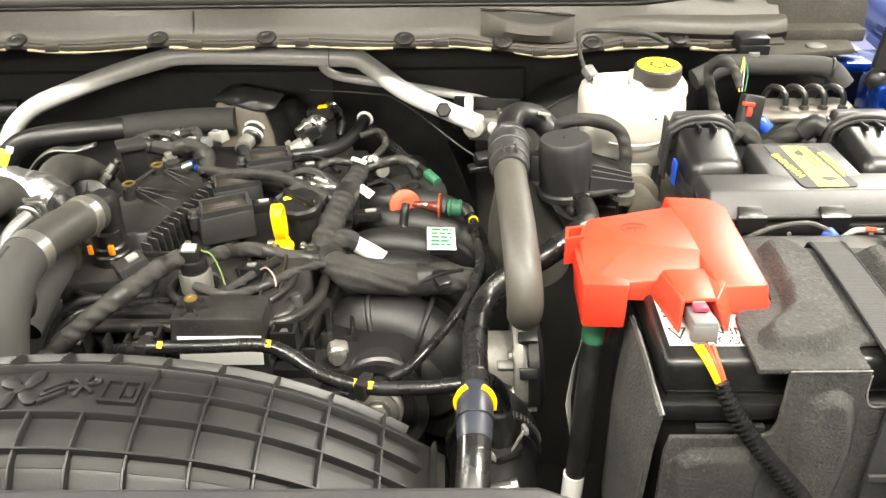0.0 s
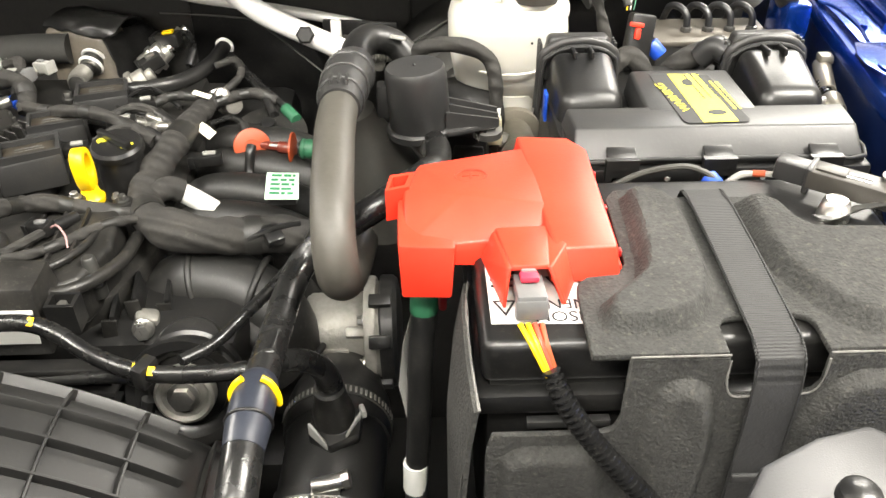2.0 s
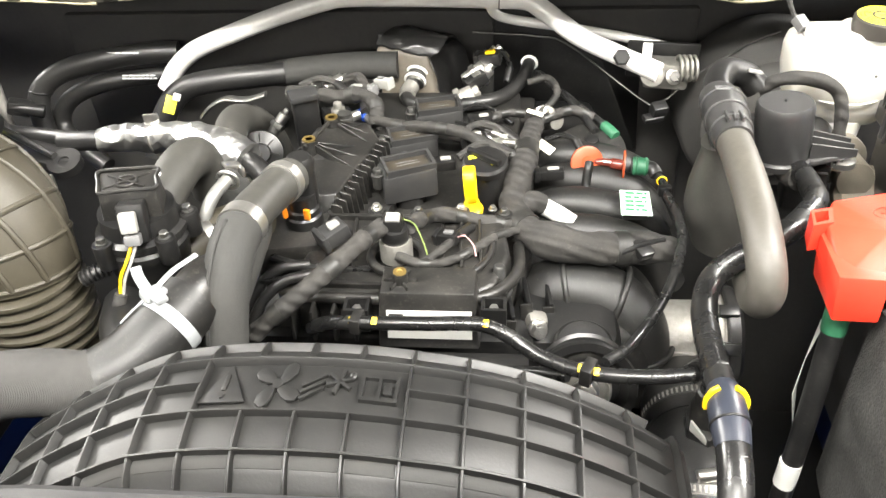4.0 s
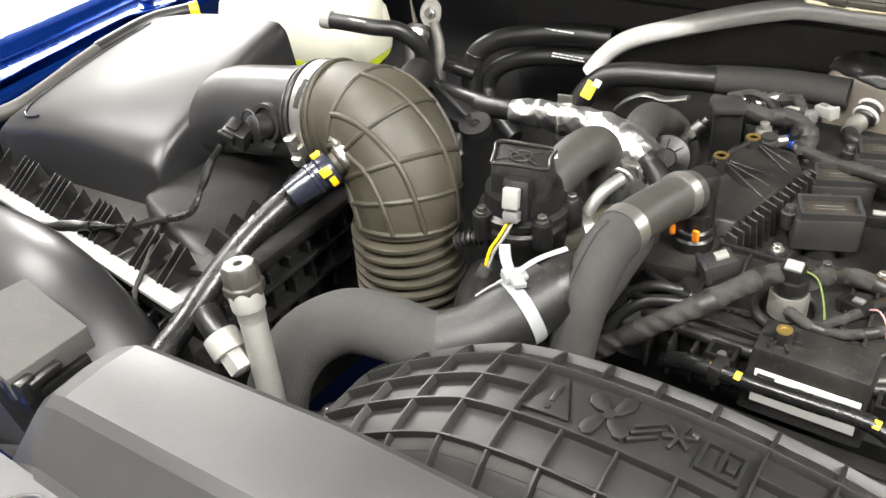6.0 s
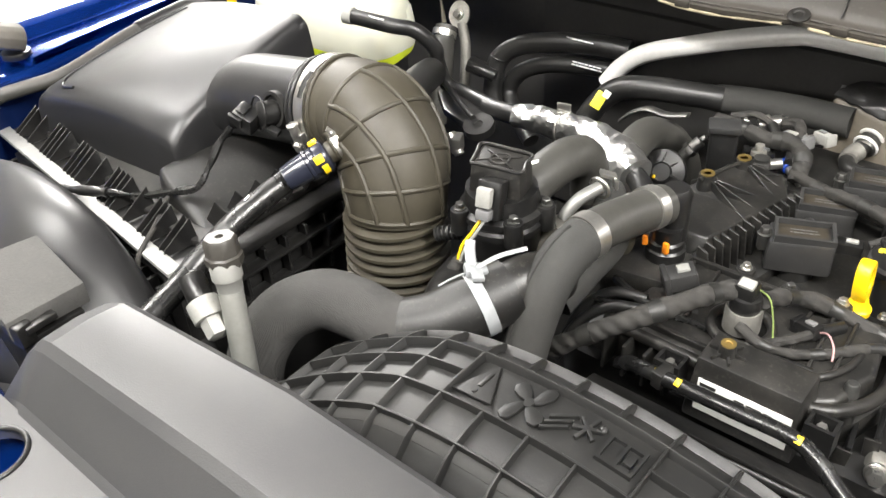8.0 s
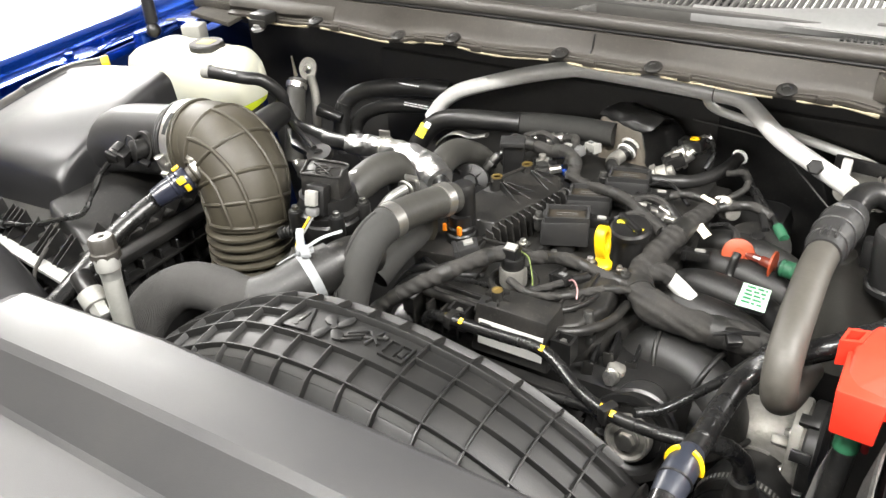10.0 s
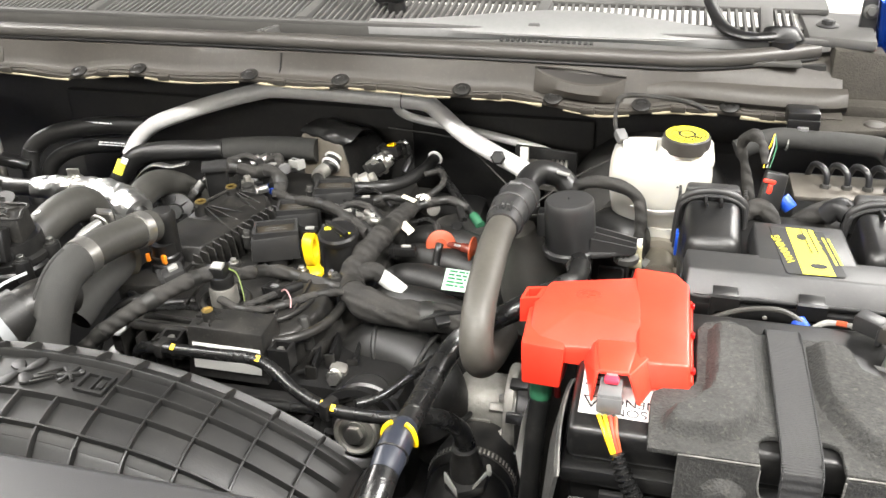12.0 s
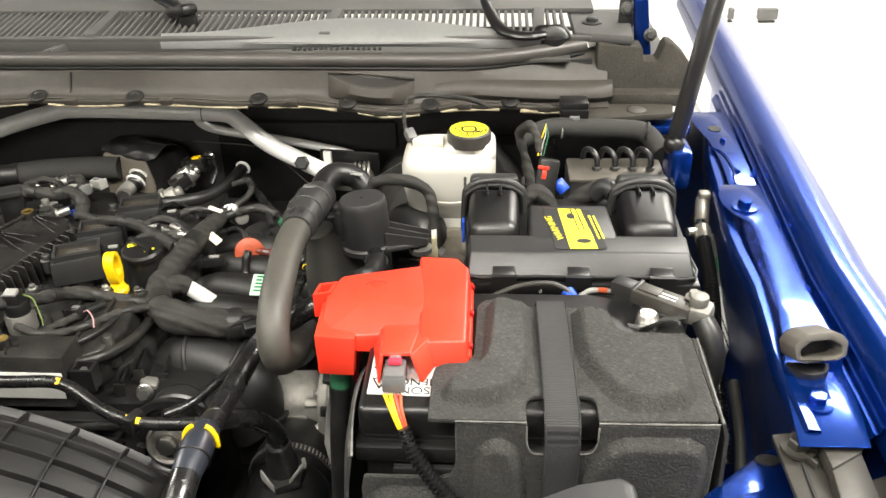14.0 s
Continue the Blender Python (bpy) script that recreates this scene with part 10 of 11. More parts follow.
def heater_hoses():
    t = thing("heater_hose", (-0.7, 1.1, 0.95), "black rubber heater hose with white print", "hose", "heater hoses")
    part("hose", tube([(-0.59, 1.13, 1.082), (-0.64, 1.122, 1.083), (-0.70, 1.11, 1.078), (-0.755, 1.098, 1.065), (-0.785, 1.085, 1.04), (-0.785, 1.07, 1.0), (-0.775, 1.06, 0.96)], 0.0145, 16), rubber, t)
    part("band", torus((-0.783, 1.087, 1.043), (0.2, 0.35, 1), 0.0142, 0.0018), plastic, t)
    part("print_block", bars(look((-0.66, 1.106, 1.0915), (-0.66, 0.3, 1.75)) @ pose(0, 0, 0, 0, 180, 0), 1, 0.05, 0.004, 0.002, 4), ink_white, t)
    u = thing("heater_hose", (-0.7, 1.1, 0.95), "black rubber heater hose with white print", "hose", "heater hoses")
    part("hose", tube([(-0.60, 1.13, 1.048), (-0.65, 1.122, 1.048), (-0.71, 1.11, 1.042), (-0.755, 1.10, 1.022), (-0.77, 1.09, 0.99), (-0.74, 1.07, 0.965), (-0.70, 1.05, 0.945)], 0.0125, 16), rubber, u)
    part("print_block", bars(look((-0.645, 1.109, 1.0565), (-0.645, 0.3, 1.75)) @ pose(0, 0, 0, 0, 180, 0), 2, 0.05, 0.004, 0.002, 6), ink_white, u)
    e = thing("lifting_eye", (-0.85, 1.07, 1.0), "pale metal pipe bracket with a bolt on the firewall", "bracket")
    part("plate", joined(holed(ring_of(0, 0, 0.016, 24, 0.02), [ring_of(0, 0.002, 0.006, 16)], 0, 0.004, Matrix.Translation((-0.85, 1.078, 1.10)) @ pose(0, 0, 0, 65, 0, 20))), cast_metal, e)
    part("bolt", bolt_mesh((-0.85, 1.075, 1.101), (0, -1, 0.45), 0.006, 0.007), steel, e)
    part("pipe", tube([(-0.845, 1.075, 1.09), (-0.835, 1.07, 1.06), (-0.83, 1.06, 1.02), (-0.825, 1.05, 0.98)], 0.008, 12), cast_metal, e)
    part("spike", cyl((-0.875, 1.07, 1.085), (-0.884, 1.075, 1.12), 0.004, 0.0015, 10), clay, e)
    f = thing("heater_pipe", (-0.86, 1.04, 0.95), "dark grey hose with a silver band", "hose")
    part("hose", tube([(-0.862, 1.06, 1.085), (-0.857, 1.045, 1.065), (-0.84, 1.02, 1.045), (-0.83, 1.0, 1.02), (-0.825, 0.98, 0.97)], 0.0165, 16), rubber_grey, f)
    part("band", lathe((-0.8615, 1.056, 1.080), (0.1, -0.5, -0.7), [(0, 0.0168), (0, 0.0185), (0.009, 0.0185), (0.009, 0.0168)], 24), steel, f, "silver band")
    g = thing("coupling", (-0.79, 1.03, 1.03), "black pipe coupling with a steel ball end", "fitting")
    part("body", joined(box((-0.79, 1.04, 1.045), (0.03, 0.02, 0.02), (0, 20, 20), 0.004), cyl((-0.80, 1.035, 1.05), (-0.76, 1.045, 1.035), 0.009)), plastic, g)
    part("end", ball((-0.77, 1.0, 1.02), 0.008), steel, g)
    return t


heater_hoses()


def foam_hose():
    t = thing("insulated_hose", (-0.45, 1.08, 0.98), "black hose running into a grey foam sleeve", "hose")
    part("hose", tube([(-0.602, 1.01, 0.985, 0.0155), (-0.592, 1.032, 1.028, 0.0155), (-0.566, 1.048, 1.062, 0.0155), (-0.525, 1.058, 1.073, 0.0155), (-0.46, 1.073, 1.074, 0.0155), (-0.43, 1.08, 1.074, 0.0155)], n=18), rubber, t)
    part("foam_sleeve", tube([(-0.442, 1.084, 1.071, 0.0172), (-0.40, 1.087, 1.075, 0.0178), (-0.34, 1.09, 1.079, 0.0178), (-0.28, 1.09, 1.08, 0.0175)], n=18), foam, t, "grey foam sleeve")
    b = thing("clip_bracket", (-0.30, 1.12, 1.08), "small black square clip on the firewall", "clip")
    part("clip", holed([(-0.009, -0.006), (0.009, -0.006), (0.009, 0.006), (-0.009, 0.006)], [ring_of(0, 0, 0.003, 12)], 0, 0.006, Matrix.Translation((-0.30, 1.125, 1.10)) @ pose(0, 0, 0, 70, 0, 0)), plastic, b)
    return t


foam_hose()


def silver_pipes():
    t = thing("aluminium_pipe", (-0.25, 1.09, 1.0), "wide bent bare aluminium pipe across the back of the bay", "pipe")
    part("pipe", tube([(-0.600, 1.085, 1.050), (-0.580, 1.090, 1.078), (-0.547, 1.092, 1.103), (-0.490, 1.092, 1.126), (-0.430, 1.100, 1.145), (-0.372, 1.106, 1.160), (-0.340, 1.108, 1.1645), (-0.25, 1.108, 1.164), (-0.16, 1.107, 1.161), (-0.115, 1.105, 1.159), (-0.094, 1.098, 1.150), (-0.05, 1.078, 1.124), (0.0, 1.062, 1.105), (0.03, 1.05, 1.096), (0.048, 1.04, 1.092)], 0.0122, 20, 8), aluminium, t)
    part("joint_ring", torus((-0.148, 1.107, 1.1605), (1, 0, -0.03), 0.0122, 0.0008, 24, 6), dark_steel, t)
    part("clip_bolt", joined(lathe((0.002, 1.05, 1.108), (0, -0.9, 0.4), [(0, 0.0105), (0.008, 0.0105), (0.010, 0.008)], 6)), plastic, t, "black hexagon cap")
    u = thing("thin_aluminium_pipe", (-0.03, 1.1, 1.05), "thin bent aluminium pipe beside the wide one", "pipe")
    part("pipe", tube([(-0.160, 1.108, 1.152), (-0.154, 1.116, 1.138), (-0.134, 1.125, 1.126), (-0.06, 1.125, 1.114), (0.02, 1.12, 1.101), (0.066, 1.112, 1.092), (0.086, 1.10, 1.080), (0.090, 1.085, 1.06)], 0.0062, 14, 8), aluminium, u)
    m = thing("expansion_block", (0.05, 1.06, 1.05), "pale cast metal pipe block on the firewall", "pipe block")
    part("block", box((0.062, 1.075, 1.075), (0.055, 0.03, 0.035), (0, 0, -8), 0.005), cast_metal, m)
    part("bolt", bolt_mesh((0.07, 1.058, 1.078), (0, -1, 0.4), 0.007, 0.008), steel, m)
    part("boss", cyl((0.045, 1.062, 1.08), (0.04, 1.04, 1.088), 0.014), cast_metal, m)
    part("bracket", box((0.035, 1.065, 1.105), (0.012, 0.006, 0.03), (0, 0, -10), 0.002), aluminium, m)
    part("backplate", joined(box((0.06, 1.10, 1.080), (0.09, 0.006, 0.05), (0, 0, -8), 0.003)), rubber, m)
    for k in range(4):
        part("cooling_rib", torus((0.075 + 0.006 * k, 1.060, 1.088), (1, 0.1, 0), 0.0150, 0.0022, 24, 8), cast_metal, m)
    w = thing("firewall_trim", (-0.05, 1.15, 1.0), "black firewall panel with a pale pinch seam", "trim")
    part("panel", loft([(-0.16, 1.185, 0.90), (0.05, 1.165, 0.90), (0.05, 1.2, 0.90), (-0.16, 1.2, 0.90)], [(-0.16, 1.185, 1.105), (-0.03, 1.175, 1.10), (0.05, 1.2, 1.02), (-0.16, 1.2, 1.105)], 0.003), rubber, w)
    part("seam", tube([(-0.185, 1.145, 1.10), (-0.10, 1.135, 1.098), (-0.06, 1.12, 1.093), (0.02, 1.06, 1.055), (0.045, 1.04, 1.045)], 0.0012, 6, 8), dark_steel, w, "pale thin edge")
    part("seam", tube([(0.045, 1.04, 1.045), (0.062, 1.05, 1.050), (0.10, 1.07, 1.075), (0.16, 1.09, 1.105), (0.20, 1.10, 1.118)], 0.0012, 6, 8), dark_steel, w, "pale thin edge")
    part("grommet", joined(box((0.052, 1.035, 1.045), (0.020, 0.016, 0.016), (20, 0, 20), 0.003), box((0.046, 1.033, 1.034), (0.026, 0.012, 0.008), (20, 0, 20), 0.002)), rubber, w, "black rubber clip")
    return t


silver_pipes()

# ---- battery side: vacuum hose, canister, coolant hose ----


def vacuum_hose():
    t = thing("brake_vacuum_hose", (0.07, 0.65, 1.05), "large greyed rubber hose bending down from a black coupling", "hose")
    part("hose", tube([(0.066, 0.745, 1.178, 0.0150), (0.0655, 0.715, 1.1825, 0.0150), (0.0655, 0.685, 1.183, 0.0150), (0.0665, 0.650, 1.179, 0.0150), (0.0675, 0.615, 1.171, 0.0150), (0.069, 0.590, 1.156, 0.0150), (0.0705, 0.582, 1.138, 0.0150), (0.0715, 0.594, 1.118, 0.0150), (0.0745, 0.622, 1.105, 0.0150), (0.079, 0.665, 1.10, 0.0150)], n=26), surface("pale_worn_rubber", (0.055, 0.051, 0.043), 0.5, worn=(0.09, 0.085, 0.073), worn_scale=20, mottle=0.2), t)
    part("coupling", tube([(0.0715, 0.830, 1.168, 0.0180), (0.0705, 0.815, 1.172, 0.0198), (0.069, 0.79, 1.177, 0.0200), (0.067, 0.765, 1.18, 0.0190), (0.066, 0.740, 1.1815, 0.0175), (0.066, 0.725, 1.182, 0.0165)], n=28), plastic_grey, t, "grey-black coupling")
    for k, (p, r) in enumerate((((0.0695, 0.797, 1.176), 0.0200), ((0.0672, 0.767, 1.180), 0.0192), ((0.0662, 0.742, 1.1813), 0.0178))):
        part("ring", torus(p, (-0.04, -1, 0.15), r, 0.0016), plastic_grey, t)
    part("gusset", joined(*[box((0.066 + dx, 0.742, 1.1965), (0.0025, 0.018, 0.008), (-6, 0, 0), 0.0008) for dx in (-0.006, 0.0, 0.006)]), plastic_grey, t)
    part("label", box((0.0665, 0.800, 1.1957), (0.012, 0.009, 0.0012), (-8, 0, 0), 0.0003), connector_grey, t, "small pale moulded mark")
    part("top_elbow", tube([(0.0715, 0.825, 1.169, 0.014), (0.074, 0.85, 1.176, 0.014), (0.085, 0.868, 1.178, 0.014), (0.105, 0.872, 1.172, 0.013), (0.118, 0.868, 1.160, 0.013)], n=18), rubber, t)
    part("white_mark", box((0.110, 0.858, 1.183), (0.014, 0.008, 0.003), (-15, 8, -10), 0.001), white_plastic, t, "white paint marks")
    b = thing("rubber_boot", (0.085, 0.8, 1.0), "dark grey domed rubber boot behind the hose", "boot")
    part("boot", lathe((0.102, 0.815, 1.02), (-0.25, -0.12, 1), [(0, 0.040), (0.03, 0.042), (0.05, 0.041), (0.075, 0.034), (0.10, 0.024), (0.115, 0.0175), (0.125, 0.017)], 30), rubber_grey, b)
    return t


vacuum_hose()


def canister():
    t = thing("vent_canister", (0.126, 0.80, 1.08), "black cylindrical vent canister on a ribbed bracket", "canister")
    part("drum", lathe((0.129, 0.792, 1.126), (-0.08, 0.05, 1), [(0, 0.024), (0.004, 0.0265), (0.05, 0.0262), (0.056, 0.0255), (0.0585, 0.024), (0.0585, 0.0)], 36), plastic_grey, t)
    part("top_dimple", ball((0.1238, 0.7955, 1.1852), 0.0014), ink, t)
    part("flange", lathe((0.129, 0.792, 1.124), (-0.08, 0.05, 1), [(0, 0.029), (0.006, 0.030), (0.008, 0.028)], 36), plastic_grey, t)
    part("bracket", prism([(0.135, 0.775), (0.155, 0.772), (0.196, 0.788), (0.198, 0.80), (0.16, 0.815)], 1.128, 1.134, 0.002), plastic_grey, t)
    for dy, h in ((0.776, 1.150), (0.786, 1.153), (0.797, 1.154)):
        part("rib", sheet([[(0.150, dy, 1.131), (0.196, dy + 0.009, 1.131)], [(0.150, dy, h), (0.196, dy + 0.009, 1.1385)]], 0.0022, (0, 1, 0)), plastic_grey, t)
    part("bolt", joined(lathe((0.187, 0.794, 1.118), (0, 0, 1), [(0, 0.013), (0.006, 0.013), (0.008, 0.008)], 18)), steel, t, "steel bolt")
    part("side_lug", box((0.098, 0.803, 1.150), (0.014, 0.016, 0.03), bev=0.003), plastic_grey, t)
    part("outlet_sleeve", tube([(0.130, 0.790, 1.128, 0.0135), (0.135, 0.778, 1.118, 0.0130), (0.141, 0.760, 1.124, 0.0122)], n=16, wobble=0.3), tape, t, "speckled hose sleeve")
    h = thing("purge_hose", (0.18, 0.85, 1.1), "black bent rubber hose before the brake reservoir", "hose")
    part("hose", tube([(0.118, 0.865, 1.160), (0.135, 0.862, 1.172), (0.155, 0.858, 1.176), (0.178, 0.858, 1.171), (0.193, 0.856, 1.160), (0.198, 0.85, 1.142), (0.199, 0.845, 1.118), (0.199, 0.842, 1.09)], 0.0070, 14, wobble=0.25), tape, h)
    part("print_block", box((0.1995, 0.836, 1.118), (0.006, 0.001, 0.008), (0, 0, 20), 0), ink_white, h)
    v = thing("purge_valve", (0.175, 0.825, 1.03), "black purge valve block with grey ports", "valve")
    part("block", box((0.172, 0.835, 1.075), (0.04, 0.04, 0.06), (0, 0, -8), 0.004), plastic, v)
    part("cap", joined(box((0.172, 0.828, 1.108), (0.03, 0.03, 0.008), (0, 0, -8), 0.003)), plastic_grey, v)
    part("window", box((0.172, 0.812, 1.085), (0.028, 0.006, 0.024), (0, 0, -8), 0.003), void, v)
    part("cream_port", joined(box((0.196, 0.83, 1.095), (0.016, 0.01, 0.012), bev=0.002), box((0.2, 0.83, 1.105), (0.006, 0.008, 0.022), bev=0.001)), surface("cream_plastic", (0.55, 0.5, 0.33), 0.5), v, "cream plastic port")
    k = thing("bulkhead_boot", (0.20, 0.87, 1.08), "black rubber dome behind the canister", "boot")
    part("dome", lathe((0.172, 0.885, 1.09), (0.2, -0.5, 0.8), [(0, 0.042), (0.012, 0.038), (0.022, 0.026), (0.026, 0.0)], 28), rubber, k)
    part("collar", lathe((0.235, 0.845, 1.05), (0, -0.8, 0.5), [(0, 0.03), (0.015, 0.03), (0.02, 0.024)], 24), clay, k, "dull tan collar")
    return t


canister()


def coolant_hose():
    t = thing("coolant_hose", (0.03, 0.52, 1.05), "black coolant hose with a yellow-locked blue-grey coupling", "hose")
    part("hose", tube([(0.133, 0.782, 1.126), (0.142, 0.757, 1.128), (0.141, 0.720, 1.134), (0.134, 0.695, 1.143), (0.119, 0.667, 1.148), (0.100, 0.648, 1.145), (0.078, 0.640, 1.134), (0.057, 0.636, 1.122), (0.041, 0.626, 1.109), (0.0325, 0.602, 1.102), (0.0295, 0.565, 1.103), (0.0285, 0.525, 1.110), (0.0275, 0.495, 1.116)], 0.0105, 18), rubber_glossy, t)
    part("coupling", tube([(0.0278, 0.500, 1.115, 0.0112), (0.0275, 0.492, 1.1165, 0.0130), (0.027, 0.478, 1.1175, 0.0134), (0.0265, 0.462, 1.1165, 0.0130), (0.026, 0.448, 1.1145, 0.0118)], n=24), surface("blue_grey_plastic", (0.02, 0.023, 0.032), 0.35), t, "blue-grey coupling")
    part("coupling_ring", torus((0.0267, 0.466, 1.1168), (0, 1, 0.08), 0.0132, 0.0012), plastic, t)
    part("yellow_lock", tube([(0.0142, 0.486, 1.112), (0.0138, 0.486, 1.120), (0.0170, 0.487, 1.1270), (0.0215, 0.488, 1.1305)], 0.0022, 10, 5), yellow_plastic, t, "yellow lock ring")
    part("yellow_lock", tube([(0.0325, 0.488, 1.1305), (0.0375, 0.487, 1.127), (0.0410, 0.485, 1.1200), (0.0410, 0.485, 1.112)], 0.0022, 10, 5), yellow_plastic, t, "yellow lock ring")
    part("lower_hose", tube([(0.026, 0.452, 1.115), (0.025, 0.43, 1.108), (0.022, 0.40, 1.09), (0.018, 0.375, 1.06), (0.015, 0.36, 1.02)], 0.0118, 18), rubber_glossy, t)
    part("white_mark", bars(look((0.030, 0.520, 1.1215), (0.03, 0.45, 2.0)), 1, 0.009, 0.004, 0.0012, 2), connector_grey, t)
    part("white_mark", bars(look((0.027, 0.436, 1.1225), (0.027, 0.30, 2.0)), 1, 0.009, 0.004, 0.0012, 2), connector_grey, t)
    p = thing("fuel_line", (-0.1, 0.57, 1.04), "glossy black fuel line with yellow marks along the engine", "pipe")
    part("pipe", tube([(-0.300, 0.615, 1.055), (-0.283, 0.603, 1.073), (-0.262, 0.594, 1.083), (-0.235, 0.589, 1.088), (-0.19, 0.587, 1.0905), (-0.15, 0.5855, 1.0925), (-0.128, 0.581, 1.087), (-0.103, 0.570, 1.076), (-0.078, 0.558, 1.074), (-0.052, 0.548, 1.077), (-0.015, 0.541, 1.083), (0.018, 0.541, 1.087)], 0.0062, 14), rubber_glossy, p)
    for x, y, z in ((-0.256, 0.5925, 1.0845), (-0.236, 0.589, 1.088), (-0.143, 0.585, 1.0915), (-0.067, 0.5535, 1.0755), (-0.055, 0.549, 1.0767)):
        part("yellow_mark", box((x, y - 0.003, z + 0.0052), (0.0048, 0.0065, 0.0010), (35, 0, -8), 0.0005), yellow_plastic, p, "yellow paint dab")
    part("clip", box((-0.252, 0.593, 1.085), (0.010, 0.017, 0.016), (0, 0, -12), 0.002), plastic, p)
    part("clip", box((-0.061, 0.551, 1.076), (0.010, 0.018, 0.018), (0, 0, -25), 0.002), plastic, p)
    q = thing("return_line", (-0.1, 0.6, 1.0), "thin glossy black pipe below the fuel line", "pipe")
    part("pipe", tube([(-0.24, 0.600, 1.022), (-0.18, 0.597, 1.026), (-0.13, 0.594, 1.03), (-0.10, 0.588, 1.036), (-0.075, 0.575, 1.045)], 0.0052, 12), rubber_glossy, q)
    r = thing("vent_line", (0.0, 0.68, 1.0), "thin black pipe dropping in front of the manifold", "pipe")
    part("pipe", tube([(0.032, 0.884, 1.046), (0.036, 0.868, 1.048), (0.038, 0.83, 1.052), (0.040, 0.785, 1.062), (0.039, 0.745, 1.064), (0.030, 0.705, 1.064), (0.014, 0.660, 1.066), (-0.005, 0.622, 1.066), (-0.025, 0.596, 1.060), (-0.045, 0.575, 1.063)], 0.0048, 12), rubber_glossy, r)
    part("yellow_mark", torus((0.036, 0.868, 1.048), (0.1, -1, 0.1), 0.0049, 0.001, 18, 6), yellow_plastic, r)
    part("clip", box((0.036, 0.845, 1.051), (0.014, 0.008, 0.012), (0, 0, 5), 0.002), plastic, r)
    return t


coolant_hose()

# ---- wiring looms on the engine ----


cloth_band = surface("smooth_tape_band", (0.012, 0.012, 0.011), 0.45, worn=(0.035, 0.033, 0.03), specks=0.15)


def loom(pts, r, label, fray=0.25):
    t = thing("wiring_loom", pts[0][:3], label, "cable loom", "engine wiring looms")
    part("wrapped_cable", tube(pts, r, 14, 8, wobble=fray), tape, t)
    full = [(*p, r) if len(p) == 3 else p for p in pts]
    line = glide(full, 8)
    for k in (len(line) // 5, len(line) // 2, 4 * len(line) // 5):
        part("tape_band", tube([tuple(float(c) for c in line[j][:3]) + (float(line[j][3]) * 1.07,) for j in (k - 1, k, min(k + 2, len(line) - 1))], n=14, sub=2, wobble=0.15), cloth_band, t)
    return t


trunk = loom([(-0.098, 0.985, 1.060, 0.010), (-0.106, 0.94, 1.066, 0.0125), (-0.114, 0.875, 1.070, 0.014), (-0.123, 0.82, 1.066, 0.0145), (-0.122, 0.782, 1.062, 0.015), (-0.104, 0.750, 1.062, 0.016), (-0.068, 0.734, 1.060, 0.016), (-0.030, 0.735, 1.057, 0.0155), (0.004, 0.742, 1.053, 0.015), (0.034, 0.75, 1.045, 0.014)], 0.014, "thick black cloth-taped wiring loom across the engine")
part("side_branch", tube([(-0.118, 0.79, 1.064, 0.011), (-0.105, 0.806, 1.062, 0.0115), (-0.094, 0.809, 1.056, 0.011)], n=14), tape, trunk)
part("white_tape", tube([(-0.097, 0.810, 1.056, 0.0092), (-0.080, 0.804, 1.049, 0.0094), (-0.062, 0.796, 1.042, 0.009)], n=18), paper, trunk, "white paper tape")
part("tape_tail", box((-0.102, 0.962, 1.080), (0.020, 0.007, 0.0012), (10, 12, -15), 0.0004), surface("cream_tape", (0.62, 0.57, 0.45), 0.7), trunk, "cream tape end")
part("tape_tail", box((-0.090, 0.908, 1.066), (0.020, 0.011, 0.0012), (25, 18, -35), 0.0004), surface("cream_tape_end", (0.62, 0.57, 0.45), 0.7), trunk, "cream tape end")
part("clip", joined(box((0.0, 0.728, 1.062), (0.016, 0.02, 0.01), (20, 0, 30), 0.002), tube([(-0.02, 0.722, 1.062), (0.0, 0.728, 1.068), (0.022, 0.742, 1.064)], 0.0025, 8, 4)), plastic, trunk)
loom([(-0.352, 0.588, 1.062), (-0.325, 0.592, 1.088), (-0.300, 0.603, 1.106), (-0.278, 0.622, 1.117), (-0.262, 0.645, 1.121), (-0.250, 0.668, 1.120), (-0.240, 0.684, 1.118)], 0.0085, "black cloth-taped loom rising to the cam sensor")
loom([(-0.218, 0.692, 1.112), (-0.208, 0.722, 1.100), (-0.190, 0.745, 1.088), (-0.165, 0.752, 1.078), (-0.140, 0.755, 1.070), (-0.118, 0.762, 1.064)], 0.0075, "black cloth-taped loom over the valve cover")
loom([(-0.228, 0.672, 1.095), (-0.205, 0.668, 1.088), (-0.182, 0.680, 1.082), (-0.160, 0.700, 1.080), (-0.138, 0.728, 1.076), (-0.115, 0.752, 1.066)], 0.0045, "thin black cable drooping over the valve cover")
loom([(-0.298, 0.972, 1.066), (-0.262, 0.945, 1.072), (-0.225, 0.925, 1.082), (-0.190, 0.905, 1.088), (-0.160, 0.885, 1.086), (-0.130, 0.87, 1.076)], 0.0068, "black cloth-taped loom along the coil packs")
loom([(-0.41, 1.02, 1.075), (-0.375, 1.01, 1.080), (-0.345, 1.005, 1.078), (-0.315, 1.0, 1.084), (-0.295, 0.985, 1.078), (-0.292, 0.965, 1.06)], 0.0095, "black cloth-taped loom behind the engine")
loom([(-0.105, 0.965, 1.062), (-0.08, 0.985, 1.064), (-0.055, 1.0, 1.062), (-0.03, 1.0, 1.052)], 0.006, "black cloth-taped loom to the vacuum pot")
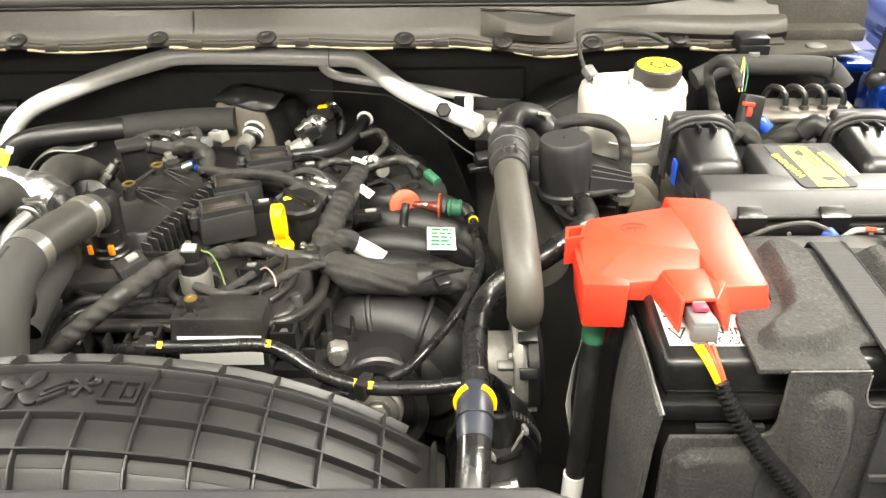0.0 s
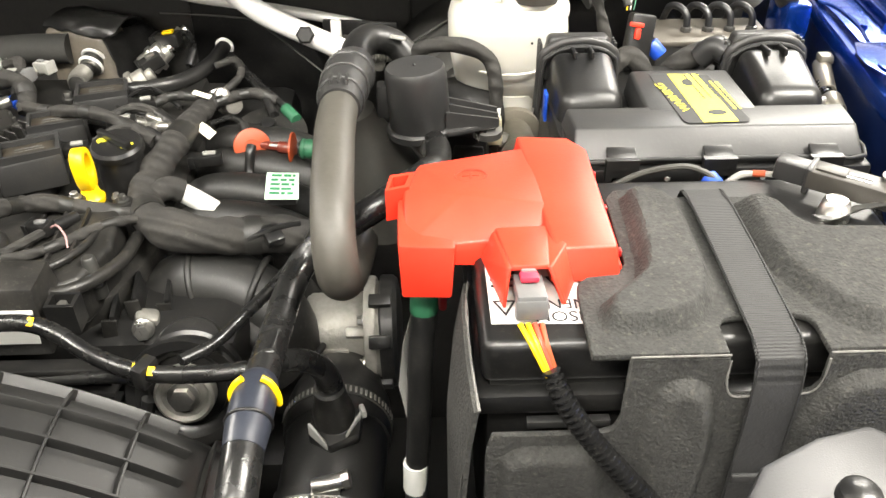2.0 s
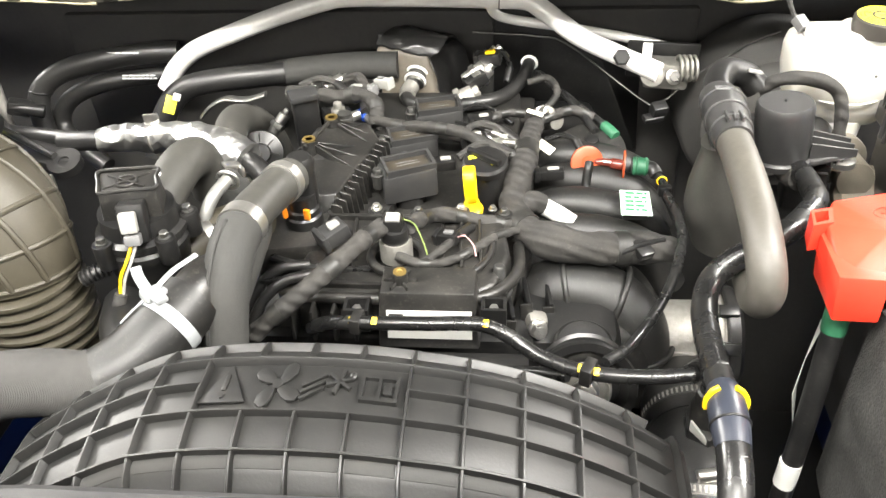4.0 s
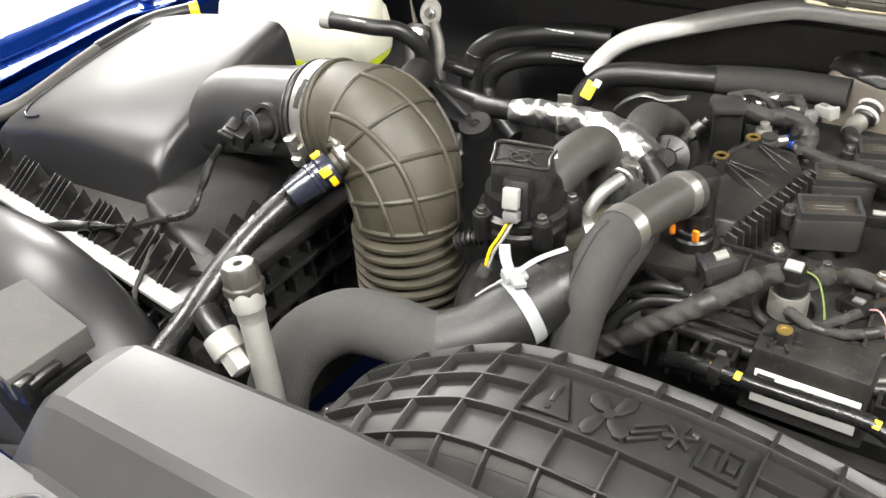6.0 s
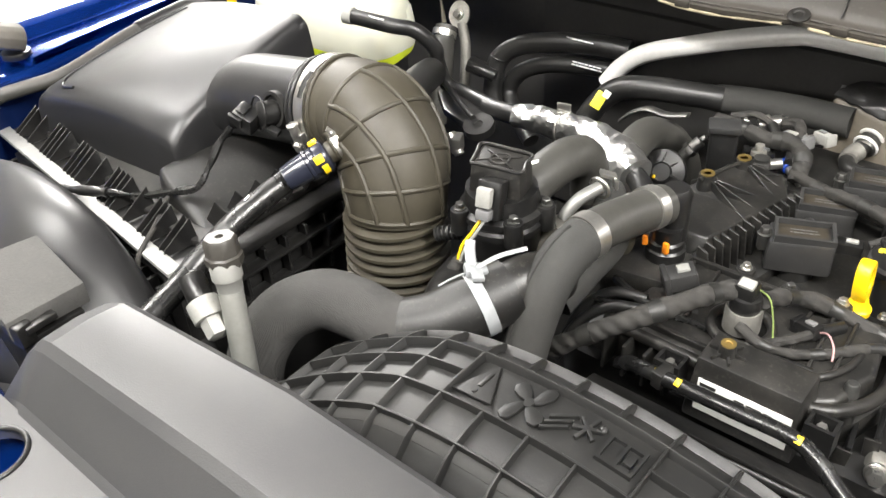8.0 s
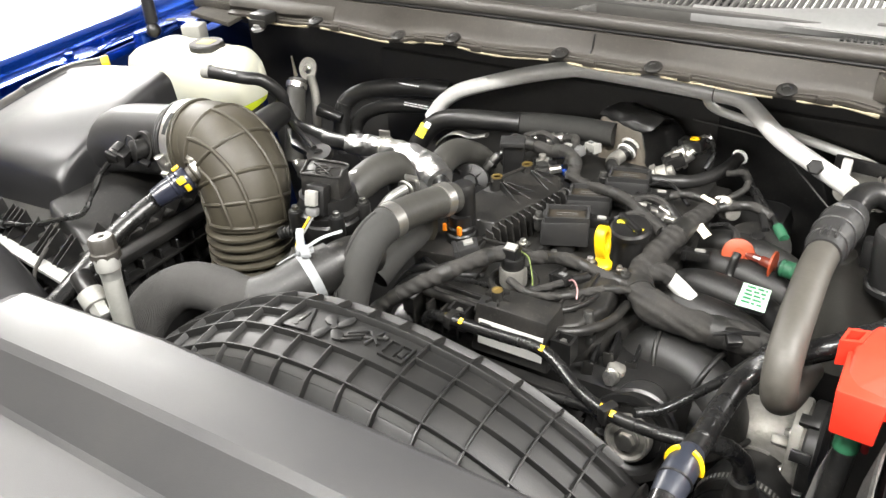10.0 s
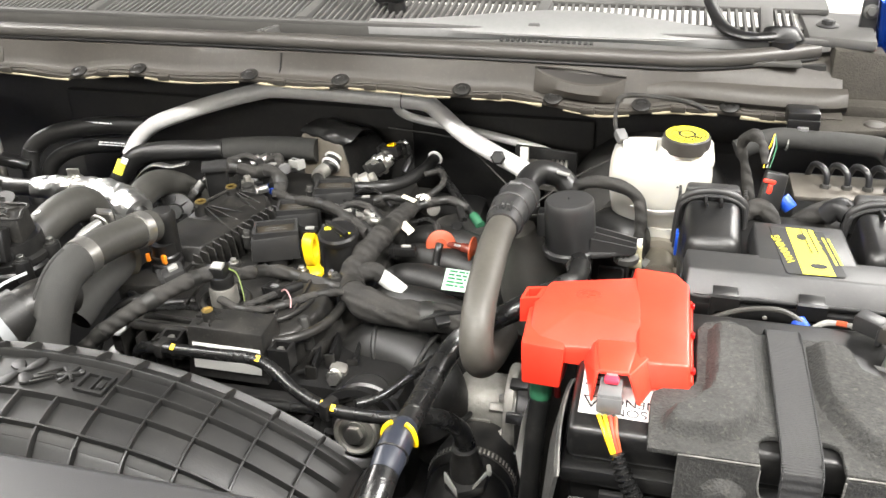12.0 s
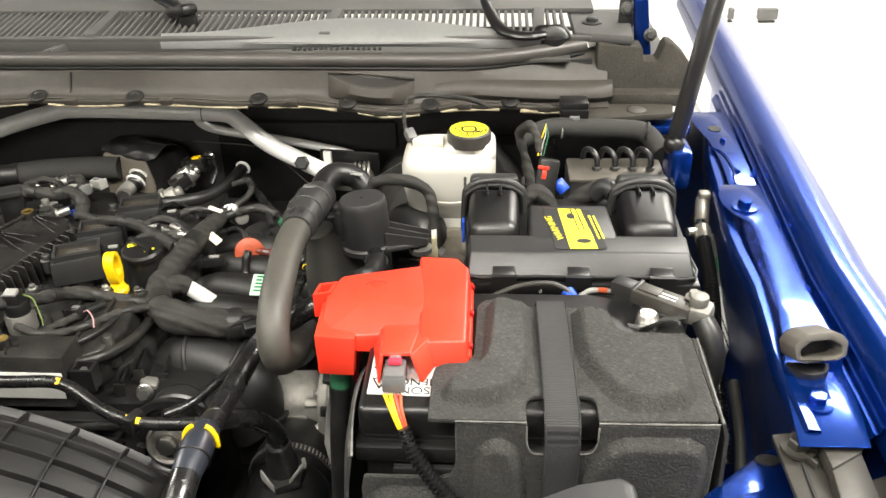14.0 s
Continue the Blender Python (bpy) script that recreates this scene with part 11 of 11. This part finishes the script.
loom([(-0.10, 0.985, 1.060), (-0.075, 1.03, 1.068), (-0.085, 1.07, 1.07), (-0.11, 1.075, 1.062)], 0.0045, "thin black cable behind the engine")
loom([(-0.165, 0.955, 1.066), (-0.14, 0.975, 1.072), (-0.115, 0.985, 1.066)], 0.005, "thin black cable behind the engine")
for x0, y0, m in ((-0.222, 0.690, surface("olive_green_wire", (0.12, 0.16, 0.04), 0.5)),):
    w = thing("signal_wire", (x0, y0, 1.09), "thin coloured signal wire at the cam sensor plug", "wire", "signal wires")
    part("wire", tube([(x0, y0, 1.122), (x0 + 0.010, y0 - 0.002, 1.118), (x0 + 0.018, y0 - 0.010, 1.105), (x0 + 0.022, y0 - 0.016, 1.094)], 0.0008, 6, 5), m, w)
w = thing("signal_wire", (-0.17, 0.70, 1.07), "pink and white wire ends on the valve cover", "wire", "signal wires")
part("wire", tube([(-0.176, 0.712, 1.085), (-0.168, 0.708, 1.090), (-0.160, 0.700, 1.086), (-0.157, 0.692, 1.079)], 0.0009, 6, 5), surface("pink_wire", (0.35, 0.2, 0.2), 0.5), w)


def vacuum_lines():
    t = thing("vacuum_line", (-0.05, 1.04, 1.03), "dark plastic vacuum line with a green coupling", "pipe")
    part("pipe", tube([(-0.098, 1.105, 1.062), (-0.075, 1.065, 1.060), (-0.045, 1.02, 1.056), (-0.02, 0.985, 1.052), (-0.012, 0.972, 1.048)], 0.0042, 10), rubber_glossy, t)
    part("coupling", cyl((-0.020, 0.983, 1.052), (-0.006, 0.965, 1.047), 0.0065), green_plastic, t, "green coupling")
    for p0, p1, r, m, lab in (((-0.150, 0.925, 1.075), (-0.115, 0.905, 1.070), 0.0055, steel, "bright metal tube on the engine top"), ((-0.095, 1.015, 1.045), (-0.075, 0.985, 1.055), 0.010, cast_metal, "cast metal fitting behind the loom"),
                              ((-0.255, 0.905, 1.06), (-0.235, 0.87, 1.058), 0.006, plastic, "black pipe stub between the coils")):
        f = thing("metal_tube", p0, lab, "tube", "small engine tubes")
        part("tube", cyl(p0, p1, r), m, f)
        part("collar", cyl(Vector(p0).lerp(Vector(p1), 0.35), Vector(p0).lerp(Vector(p1), 0.5), r * 1.35), m, f)
    return t


vacuum_lines()
